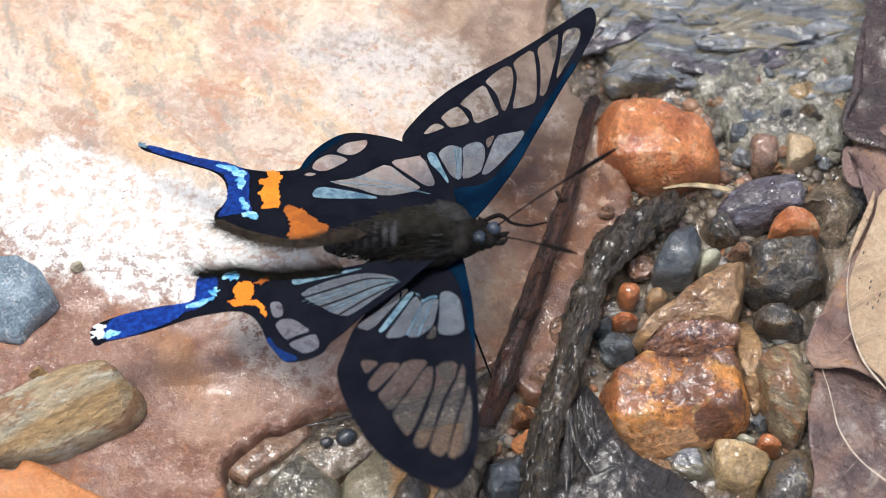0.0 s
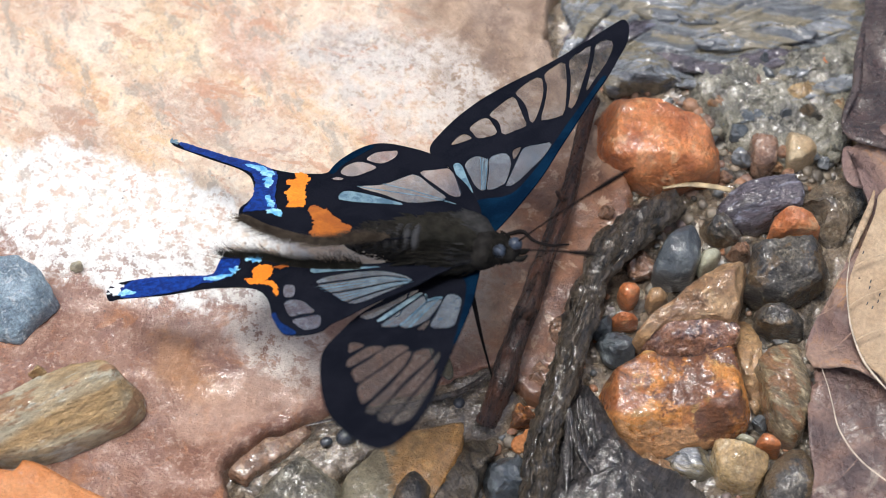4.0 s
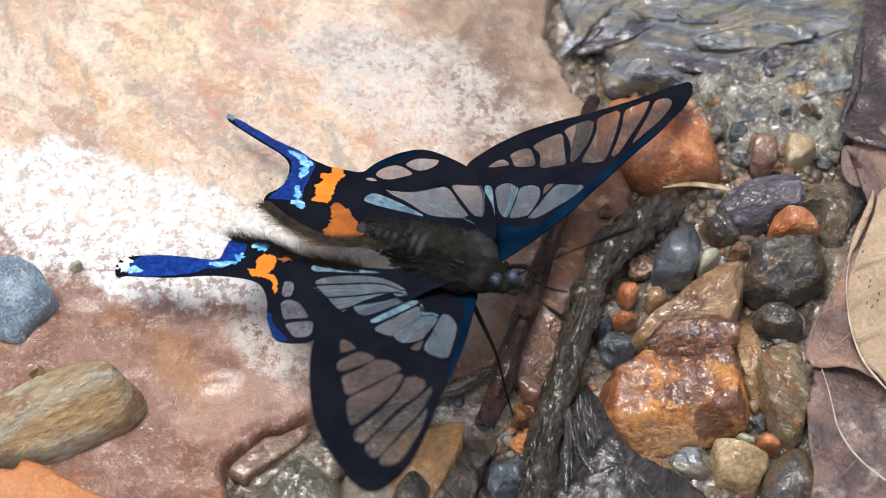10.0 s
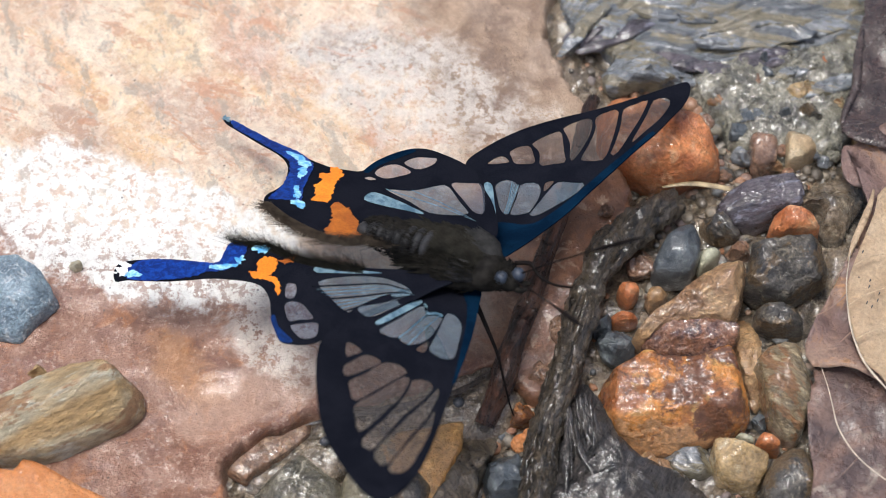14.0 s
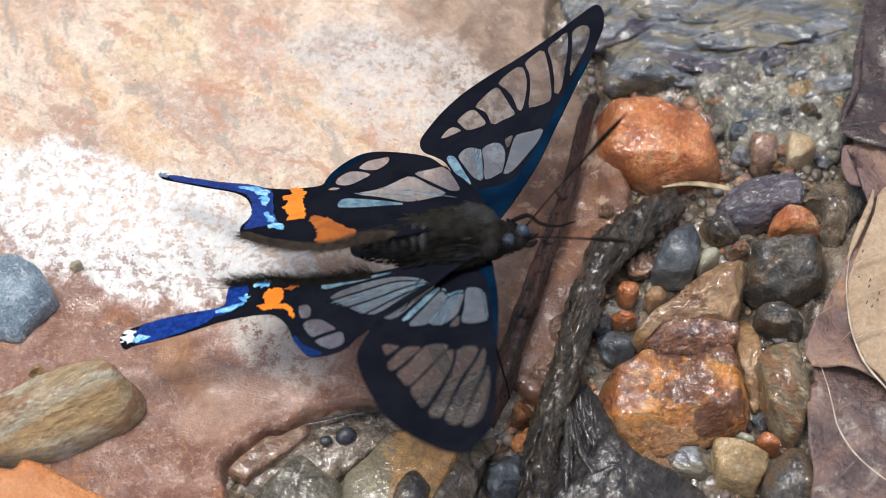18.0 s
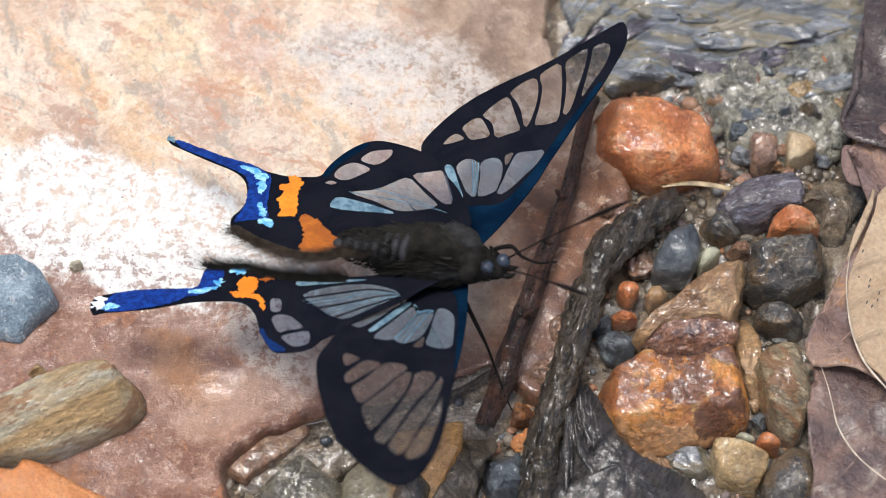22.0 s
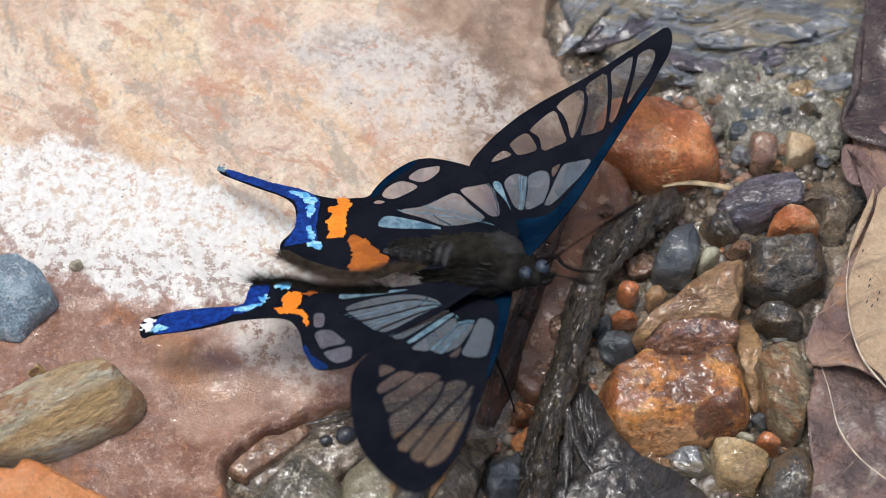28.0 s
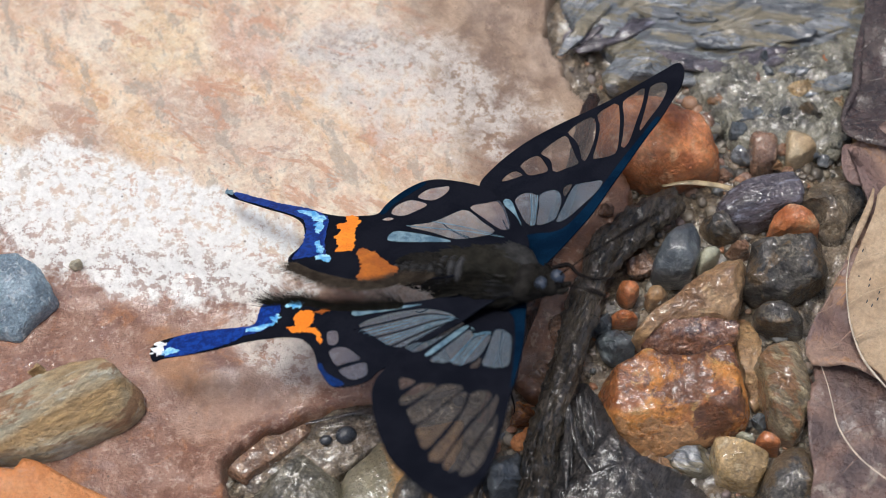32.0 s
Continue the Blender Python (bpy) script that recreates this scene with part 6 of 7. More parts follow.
def hindwing(side, line, cells_, streaks, orange, dull, tail, cyan, white, blue, hairline):
    wing = part("hindwing", plate(line, cells_ + streaks, 0.0, 0.06, 220, 26, side), WING_BLACK, butterfly,
                "black hindwing drawn out into a long blue tail", False)
    for c in cells_:
        part("clear_cell", plate(c, [], 0.03, 0.0, 26, 0, side), BASE_CELL if len(c) > 8 else HIND_CELL, wing, "see-through wing cell", False)
    for c in streaks:
        part("pale_streak", plate(c, [], 0.03, 0.03, 30, 0, side), PALE_CELL, wing, "pale blue streak with its shine painted in", False)
    part("orange_band", plate(orange, [], 0.066, 0.03, 110, 0, side, None, 0.16), WING_ORANGE, wing, "bright orange band", False)
    part("orange_fold", plate(dull, [], 0.066, 0.03, 110, 0, side, None, 0.22), DULL_ORANGE, wing, "dull orange furry patch", False)
    part("blue_tail", plate(tail, [], 0.064, 0.02, 140, 0, side, None, 0.1), VIVID_BLUE, wing, "shining deep blue scales", False)
    for c in cyan:
        part("cyan_patch", plate(c, [], 0.09, 0.02, 60, 0, side, None, 0.2), CYAN, wing, "pale sky-blue spot", False)
    part("white_tip", plate(white, [], 0.09, 0.02, 50, 0, side, None, 0.2), WING_WHITE if side < 0 else PALE_CELL, wing, "white tail tip" if side < 0 else "grey-blue tail tip", False)
    fringe = bmesh.new()
    rnd = random.Random(3 + side)
    path = loop(hairline, 160, False)
    for i in range(150):
        for _ in range(16):
            p = path[i] + (path[i + 1] - path[i]) * rnd.random() + Vector((0.0, rnd.uniform(0.0, 0.5)))
            q = p + Vector((-rnd.uniform(0.3, 1.2), -rnd.uniform(0.0, 0.85))) * rnd.uniform(0.4, 1.0) * ((1.3 + 1.5 * i / 150) if side > 0 else 2.1)
            lift = rnd.uniform(0.0, 0.35)
            v = [fringe.verts.new((a.x * MM, a.y * side * MM, z * MM)) for a, z in
                 ((p + Vector((0.013, 0.006)), 0.06), (p - Vector((0.013, 0.006)), 0.06), (q, 0.06 + lift), (p, 0.09))]
            for tri in ((0, 1, 3), (0, 3, 2), (1, 2, 3)):
                fringe.faces.new([v[k] for k in tri])
    tagged(part("hair_fringe", fringe, FUR_OLIVE if side < 0 else FUR_BROWN, wing, "soft dark hair along the inner edge", False), kind="stuff")
    part("blue_margin", plate(blue, [], 0.066, 0.02, 40, 0, side), DEEP_BLUE if side < 0 else WING_BLUE, wing, "blue outer margin", False)
    return wing


forewing_left = forewing(1, FORE_LINE_LEFT, FORE_CELLS_LEFT, FORE_BASE_LEFT, FORE_STREAK_LEFT, FORE_EDGE_LEFT)
forewing_right = forewing(-1, FORE_LINE_RIGHT, FORE_CELLS_RIGHT, FORE_BASE_RIGHT, FORE_STREAK_RIGHT, FORE_EDGE_RIGHT)
hindwing_left = hindwing(1, HIND_LINE_LEFT, HIND_CELLS_LEFT, HIND_STREAK_LEFT, HIND_ORANGE_LEFT, HIND_DULL_LEFT, HIND_TAIL_LEFT,
                         HIND_CYAN_LEFT, HIND_WHITE_LEFT, HIND_BLUE_LEFT, HIND_HAIR_LEFT)
hindwing_right = hindwing(-1, HIND_LINE_RIGHT, HIND_CELLS_RIGHT, HIND_STREAK_RIGHT, HIND_ORANGE_RIGHT, HIND_DULL_RIGHT, HIND_TAIL_RIGHT,
                          HIND_CYAN_RIGHT, HIND_WHITE_RIGHT, HIND_BLUE_RIGHT, HIND_HAIR_RIGHT)

veins(hindwing_right, VEINS_RIGHT, -1, WING_BLACK, 0.05)
veins(hindwing_left, VEINS_LEFT, 1, PALE_CELL, 0.03)
for lines, wing, side in ((VEINS_RIGHT, hindwing_right, -1), (FORE_VEINS_RIGHT, forewing_right, -1), (FORE_VEINS_LEFT, forewing_left, 1)):
    for a, b in zip(lines, lines[1:]):
        for f in (0.25, 0.5, 0.75):
            mid = [(p[0] * (1 - f) + q[0] * f, p[1] * (1 - f) + q[1] * f) for p, q in zip(a, b)]
            veins(wing, [mid], side, PALE_CELL, 0.018 if f != 0.5 else 0.026)
veins(forewing_left, FORE_VEINS_LEFT, 1, PALE_CELL, 0.035)
veins(forewing_right, FORE_VEINS_RIGHT, -1, PALE_CELL, 0.045)


HEAD = (3.96, -0.45, 1.5)


def body():
    bm = bmesh.new()
    ball(bm, (0.3, -0.3, 1.15), (2.8, 1.7, 1.5), 28, 18)
    ball(bm, (2.3, -0.35, 1.3), (1.3, 1.4, 1.1), 20, 12)
    part("thorax", bm, FUR, butterfly, "furry black-brown thorax")
    for i in range(8):
        f = i / 7
        r = 1.12 * (1 - 0.5 * f ** 2.2)
        part("abdomen_ring", ball(bmesh.new(), (-1.5 - 0.58 * i, -0.62 - 0.11 * i, 1.75 + 0.2 * f), (0.5, r, r * 0.92), 20, 12), ABDOMEN, butterfly, "dark grey abdomen ring")
    x, y, z = HEAD
    part("head", ball(bmesh.new(), (x - 0.1, y + 0.05, z - 0.1), (0.8, 0.8, 0.65)), FUR, butterfly, "small dark head")
    for a, b in ((-0.36, -0.32), (0.40, 0.34)):
        part("compound_eye", ball(bmesh.new(), (x + a, y + b, z + 0.28), (0.44, 0.44, 0.46)), EYE_MAT, butterfly, "dull blue-grey round eye")
    part("collar_spot", ball(bmesh.new(), (x - 1.25, y - 0.5, z + 0.42), (0.13, 0.11, 0.09), 10, 6), COLLAR, butterfly, "tiny cream spot on the collar")
    for s in (1, -1):
        part("palp", tube(bmesh.new(), [(x + 0.5, y + s * 0.25, z - 0.3), (x + 0.95, y + s * 0.28, z - 0.2), (x + 1.3, y + s * 0.24, z + 0.1)], [0.2, 0.18, 0.06], 8, 12), FUR, butterfly)
    part("foreleg", tube(bmesh.new(), [(3.3, 1.2, 0.9), (4.3, 1.45, 1.1), (5.1, 0.95, 1.0), (6.1, 0.88, 0.8), (6.8, 1.3, 0.5), (7.0, 1.6, 0.2)],
                             [0.13, 0.15, 0.11, 0.085, 0.075, 0.045], 8, 30), CHITIN, butterfly, "short bent black foreleg")


body()


def antenna(length):
    """Along +x from its root: a thin bowed shaft, the last fifth thickened to a flat club."""
    path = [(0, 0, 0), (length * 0.25, 0, 0.10), (length * 0.5, 0, 0.13), (length * 0.78, 0, 0.08), (length, 0, 0)]
    radii = [0.075, 0.05, 0.045, 0.045, 0.045, 0.045, 0.05, 0.07, 0.125, 0.14, 0.12, 0.03]
    return part("antenna", tube(bmesh.new(), path, radii, 8, 48), CHITIN, butterfly, "thin black clubbed antenna")


antenna_left, antenna_right = antenna(10.9), antenna(8.2)

# where the four walking legs leave the body, and where their feet stand on the stone; the first one takes a step
HIPS = [((1.3, -1.0, 0.2), None), ((1.8, 1.0, 0.2), (2.75, 4.63, 0.2)), ((0.2, -1.0, 0.1), (-3.02, -4.97, 0.2)), ((0.2, 1.0, 0.1), (-3.13, 4.62, 0.2))]


def leg(length):
    """Along +x from the hip: a stout thigh, a thin shin with a knee between, a bent foot."""
    path = [(0, 0, 0), (length * 0.3, 0, 0.55), (length * 0.48, 0, 0.75), (length * 0.7, 0, 0.3), (length * 0.93, 0, -0.1), (length, 0, 0)]
    return part("leg", tube(bmesh.new(), path, [0.15, 0.16, 0.13, 0.085, 0.07, 0.06, 0.04], 8, 40), CHITIN, butterfly, "thin black jointed leg")


legs = [leg(10.2), leg(8.6), leg(8.4), leg(8.4)]


def fur():
    rnd = random.Random(5)

    def tuft(name, count, centre, half, length, mat, label, sweep=(-1, 0, 0.25), low=-0.25, spread=0.3, width=0.022):
        bm = bmesh.new()
        for _ in range(count):
            a, z = rnd.uniform(0, 6.283), rnd.uniform(low, 1.0)
            r = math.sqrt(max(0, 1 - min(1, z * z)))
            nrm = Vector((math.cos(a) * r, math.sin(a) * r, z))
            p = Vector((centre[0] + half[0] * nrm.x, centre[1] + half[1] * nrm.y, centre[2] + half[2] * nrm.z))
            d = (nrm * 0.5 + Vector(sweep) + Vector((rnd.uniform(-1, 1), rnd.uniform(-1, 1), rnd.uniform(-1, 1))) * spread).normalized()
            L = length * rnd.uniform(0.4, 1.25)
            w = d.cross(nrm + Vector((0.01, 0.02, 0.03))).normalized() * width
            tip = p + d * L - nrm * 0.22 * L
            v = [bm.verts.new((p + w) * MM), bm.verts.new((p - w) * MM), bm.verts.new(tip * MM), bm.verts.new((p + d * L * 0.5 + nrm * 0.05) * MM)]
            bm.faces.new((v[0], v[1], v[3]))
            bm.faces.new((v[0], v[3], v[2]))
            bm.faces.new((v[1], v[2], v[3]))
        ob = part(name, bm, mat, butterfly, label)
        tagged(ob, kind="stuff")

    tuft("thorax_fur", 5200, (0.3, -0.3, 1.15), (2.8, 1.7, 1.5), 0.9, FUR_OLIVE, "olive-black fur", (-1, 0, 0.0), -0.25, 0.25, 0.016)
    tuft("shoulder_fur", 900, (1.7, 0.35, 1.7), (1.3, 0.9, 0.7), 1.3, FUR_GREY, "ash-grey hair on the shoulders", (-1, 0.1, 0.0), 0.2, 0.2, 0.012)
    tuft("shoulder_fur", 500, (1.3, -1.1, 1.4), (1.2, 0.6, 0.7), 1.2, FUR_GREY, "ash-grey hair on the shoulders", (-1, -0.2, 0.0), 0.2, 0.2, 0.012)
    tuft("abdomen_fur", 1300, (-3.5, -1.05, 1.85), (2.2, 1.1, 1.0), 0.5, FUR, "short black fur", (-1, -0.15, 0.0), -0.25, 0.25, 0.011)
    tuft("long_hair", 1300, (-1.3, -0.5, 1.2), (1.9, 1.35, 1.1), 1.7, FUR_OLIVE, "long olive hair swept back over the wing roots", (-1, -0.1, -0.2), 0.0, 0.2, 0.011)
    tuft("head_fur", 500, (HEAD[0] - 0.5, HEAD[1], HEAD[2] - 0.1), (0.8, 0.95, 0.7), 0.5, FUR, "short black fur", (-0.6, 0, 0.3))


fur()


def planted(hip, foot, rows):
    """Poses, in the butterfly's space, of a leg that keeps its foot on one spot of the ground."""
    out = []
    for t, m in rows:
        spot = foot or ((2.85, -8.97, 0.3) if t < 4 else (4.33, -11.3, -0.6))
        d = (m.inverted() @ (Vector(spot) * MM) - Vector(hip) * MM).normalized()
        out.append((t, Matrix.Translation(Vector(hip) * MM) @ pose(0, 0, 0, 0, -math.degrees(math.asin(d.z)), math.degrees(math.atan2(d.y, d.x)))))
    return out


def motions():
    body_rows = [
        (0, pose(-0.000739, -0.004109, 0.00764, -6.57, -15.17, -8.88)),
        (0.5, pose(-0.000604, -0.004276, 0.007517, -5.88, -13.86, -9.9)),
        (1, pose(-0.000579, -0.004427, 0.007399, -4.93, -12.86, -12.67)),
        (1.3, pose(-0.000579, -0.004427, 0.007399, -4.93, -12.86, -12.67)),
        (1.5, pose(-0.000173, -0.003927, 0.007562, -4.36, -11.68, -11.54)),
        (2, pose(0.000139, -0.003988, 0.007464, -2.41, -8.57, -13.44)),
        (2.5, pose(0.00033, -0.004329, 0.007545, -3.98, -10.67, -14.9)),
        (3, pose(0.000413, -0.004383, 0.007567, -4.5, -10.9, -15.2)),
        (3.5, pose(0.000469, -0.004592, 0.007593, -5.54, -12.03, -14.54)),
        (5.5, pose(0.000408, -0.004734, 0.007304, -10.85, -14.14, -20.78)),
        (6, pose(0.000737, -0.005025, 0.007002, -9.86, -15.41, -23.18)),
        (6.5, pose(0.00059, -0.005049, 0.006715, -9.32, -16.65, -28.51)),
        (7, pose(0.000633, -0.004989, 0.006486, -7.25, -12.64, -32.85)),
        (7.5, pose(0.000653, -0.005136, 0.006334, -7.89, -12.7, -33.54)),
        (8, pose(0.000712, -0.005237, 0.006295, -7, -13.45, -34.16)),
        (8.5, pose(0.000685, -0.005287, 0.006267, -5.99, -11.76, -36.27)),
        (9, pose(0.000852, -0.005318, 0.006469, -7.35, -11.28, -34.63)),
        (9.5, pose(0.000766, -0.00529, 0.00661, -7.8, -11.61, -32.66)),
        (10, pose(0.00078, -0.005282, 0.006701, -7.9, -11.81, -32.52)),
        (10.5, pose(0.0008, -0.005321, 0.006681, -9.01, -12.17, -32.33)),
        (11, pose(0.000757, -0.005373, 0.006686, -10.3, -12.58, -31.9)),
        (11.5, pose(0.000723, -0.005383, 0.006737, -10.78, -12.87, -31.53)),
        (12, pose(0.000707, -0.005336, 0.006857, -11.28, -14.17, -30.79)),
        (12.5, pose(0.000753, -0.005277, 0.006798, -10.01, -13.75, -30.73)),
        (13, pose(0.000777, -0.005278, 0.006792, -8.57, -13.35, -31.15)),
        (13.5, pose(0.000809, -0.005225, 0.006856, -7.71, -11.86, -30.83)),
        (14, pose(0.000912, -0.005199, 0.006839, -6.74, -9.15, -29.84)),
        (14.5, pose(0.001204, -0.005245, 0.006955, -4.88, -7.81, -27.41)),
        (16.5, pose(0.001422, -0.005138, 0.007729, -10.49, -18.23, -13.26)),
        (17, pose(0.001454, -0.005101, 0.007809, -9.41, -18.05, -13.32)),
        (17.5, pose(0.001468, -0.00514, 0.008009, -7.46, -18.19, -13.2)),
        (18, pose(0.000963, -0.004584, 0.008227, -2.9, -14.39, -8.07)),
        (18.5, pose(0.000833, -0.004627, 0.00829, -1.02, -13.26, -1.69)),
        (19, pose(0.000682, -0.004632, 0.008084, 0.05, -13.29, -3.17)),
        (19.5, pose(0.000696, -0.005181, 0.00786, 0.51, -9.71, -7.18)),
        (20, pose(0.000332, -0.005328, 0.007715, -1.43, -9.86, -10.05)),
        (20.5, pose(1.8e-05, -0.005415, 0.007645, -1.64, -10.44, -11.86)),
        (21, pose(-0.000223, -0.005389, 0.007274, -2.62, -11.7, -17.69)),
        (21.5, pose(-0.000271, -0.005337, 0.007271, -3.13, -10.78, -18.15)),
        (22, pose(-0.000239, -0.005252, 0.007358, -2.85, -9.61, -18.1)),
        (22.5, pose(-0.000132, -0.005248, 0.007481, -2.09, -10.63, -18.07)),
        (23, pose(-6.4e-05, -0.005375, 0.007504, -3.85, -12.04, -18.46)),
        (23.5, pose(-3.2e-05, -0.005341, 0.007403, -3.27, -11.71, -18.11)),
        (24, pose(-9.9e-05, -0.00512, 0.007237, -4.31, -13.76, -19.16)),
        (24.5, pose(0.000441, -0.005254, 0.007102, -4.12, -13.06, -20.5)),
        (25, pose(0.001146, -0.005648, 0.00704, -4.54, -13.7, -21.74)),
        (25.5, pose(0.001362, -0.005657, 0.00709, -4.19, -14.38, -22.13)),
        (27.5, pose(0.002611, -0.006175, 0.007629, -8.98, -22.27, -22.03)),
        (28, pose(0.00264, -0.00617, 0.007482, -6.44, -21.08, -23.99)),
        (28.5, pose(0.002767, -0.006572, 0.007473, -8.17, -21.81, -26.24)),
        (29, pose(0.002807, -0.00686, 0.00743, -6.67, -20.95, -27.81)),
        (29.5, pose(0.002937, -0.00709, 0.007452, -7.35, -21.07, -27.9)),
        (30, pose(0.002796, -0.007349, 0.007534, -8.22, -22.12, -28.91)),
        (30.5, pose(0.00286, -0.007306, 0.0077, -6.71, -22.26, -28.03)),
        (31, pose(0.003033, -0.007419, 0.007905, -8.17, -22.57, -26.44)),
        (31.5, pose(0.003142, -0.007419, 0.007951, -7.53, -21.58, -24.71)),
        (32, pose(0.003291, -0.007361, 0.008101, -7.72, -19.6, -19.7)),
    ]
    walk(butterfly, body_rows)
    for ob, (hip, foot) in zip(legs, HIPS):
        walk(ob, planted(hip, foot, body_rows))
    walk(antenna_left, [
        (0, pose(0.004300, -0.000100, 0.001750, 0, -36.3, 4.8)),
        (1, pose(0.004300, -0.000100, 0.001750, 0, -41.4, -0.7)),
        (2, pose(0.004300, -0.000100, 0.001750, 0, -39, 12.8)),
        (3, pose(0.004300, -0.000100, 0.001750, 0, -41.9, 8.8)),
        (6, pose(0.004300, -0.000100, 0.001750, 0, -42.4, 2.8)),
        (7, pose(0.004300, -0.000100, 0.001750, 0, -39.2, 7.3)),
        (8, pose(0.004300, -0.000100, 0.001750, 0, -42.5, 6.6)),
        (9, pose(0.004300, -0.000100, 0.001750, 0, -40.2, 10.8)),
        (10, pose(0.004300, -0.000100, 0.001750, 0, -40.2, 11.5)),
        (11, pose(0.004300, -0.000100, 0.001750, 0, -40.4, 8.4)),
        (12, pose(0.004300, -0.000100, 0.001750, 0, -39.7, 6.5)),
        (13, pose(0.004300, -0.000100, 0.001750, 0, -38.3, 6.4)),
        (14, pose(0.004300, -0.000100, 0.001750, 0, -41, 4.1)),
        (17, pose(0.004300, -0.000100, 0.001750, 0, -40.8, 11.7)),
        (18, pose(0.004300, -0.000100, 0.001750, 0, -44.2, 20.3)),
        (19, pose(0.004300, -0.000100, 0.001750, 0, -39.1, 16.1)),
        (20, pose(0.004300, -0.000100, 0.001750, 0, -41.5, 4.2)),
        (21, pose(0.004300, -0.000100, 0.001750, 0, -38.6, 5)),
        (22, pose(0.004300, -0.000100, 0.001750, 0, -41, 6.8)),
        (23, pose(0.004300, -0.000100, 0.001750, 0, -39, 7.3)),
        (24, pose(0.004300, -0.000100, 0.001750, 0, -38.5, 8)),
        (25, pose(0.004300, -0.000100, 0.001750, 0, -36, 6.2)),
        (28, pose(0.004300, -0.000100, 0.001750, 0, -40.8, 0.1)),
        (29, pose(0.004300, -0.000100, 0.001750, 0, -36.8, 7)),
        (30, pose(0.004300, -0.000100, 0.001750, 0, -37.1, 5.4)),
        (31, pose(0.004300, -0.000100, 0.001750, 0, -35.9, 6.7)),
        (32, pose(0.004300, -0.000100, 0.001750, 0, -41.7, -5)),
    ])
    walk(antenna_right, [
        (0, pose(0.004350, -0.000550, 0.001750, 0, -23.4, -31.3)),
        (1, pose(0.004350, -0.000550, 0.001750, 0, -24.8, -36)),
        (2, pose(0.004350, -0.000550, 0.001750, 0, -29.5, -27.7)),
        (3, pose(0.004350, -0.000550, 0.001750, 0, -29.6, -22.8)),
        (6, pose(0.004350, -0.000550, 0.001750, 0, -28.4, -29)),
        (7, pose(0.004350, -0.000550, 0.001750, 0, -24.5, -36.1)),
        (8, pose(0.004350, -0.000550, 0.001750, 0, -28.2, -30.8)),
        (9, pose(0.004350, -0.000550, 0.001750, 0, -25, -27.4)),
        (10, pose(0.004350, -0.000550, 0.001750, 0, -25.9, -28.3)),
        (11, pose(0.004350, -0.000550, 0.001750, 0, -24.2, -28.4)),
        (12, pose(0.004350, -0.000550, 0.001750, 0, -20.5, -26.7)),
        (13, pose(0.004350, -0.000550, 0.001750, 0, -19.3, -25.5)),
        (14, pose(0.004350, -0.000550, 0.001750, 0, -23.6, -27.6)),
        (17, pose(0.004350, -0.000550, 0.001750, 0, -24.7, -23.9)),
        (18, pose(0.004350, -0.000550, 0.001750, 0, -21.4, -18.4)),
        (19, pose(0.004350, -0.000550, 0.001750, 0, -18.4, -19.6)),
        (20, pose(0.004350, -0.000550, 0.001750, 0, -25.5, -22.7)),
        (21, pose(0.004350, -0.000550, 0.001750, 0, -25.9, -28.5)),
        (22, pose(0.004350, -0.000550, 0.001750, 0, -26.6, -24.7)),
        (23, pose(0.004350, -0.000550, 0.001750, 0, -25.5, -26)),
        (24, pose(0.004350, -0.000550, 0.001750, 0, -28.4, -27.3)),
        (25, pose(0.004350, -0.000550, 0.001750, 0, -27.2, -33.3)),
        (28, pose(0.004350, -0.000550, 0.001750, 0, -29.8, -27.9)),
        (29, pose(0.004350, -0.000550, 0.001750, 0, -28.1, -25.8)),
        (30, pose(0.004350, -0.000550, 0.001750, 0, -30, -23.9)),
        (31, pose(0.004350, -0.000550, 0.001750, 0, -26.7, -25.6)),
        (32, pose(0.004350, -0.000550, 0.001750, 0, -31.4, -34.2)),
    ])
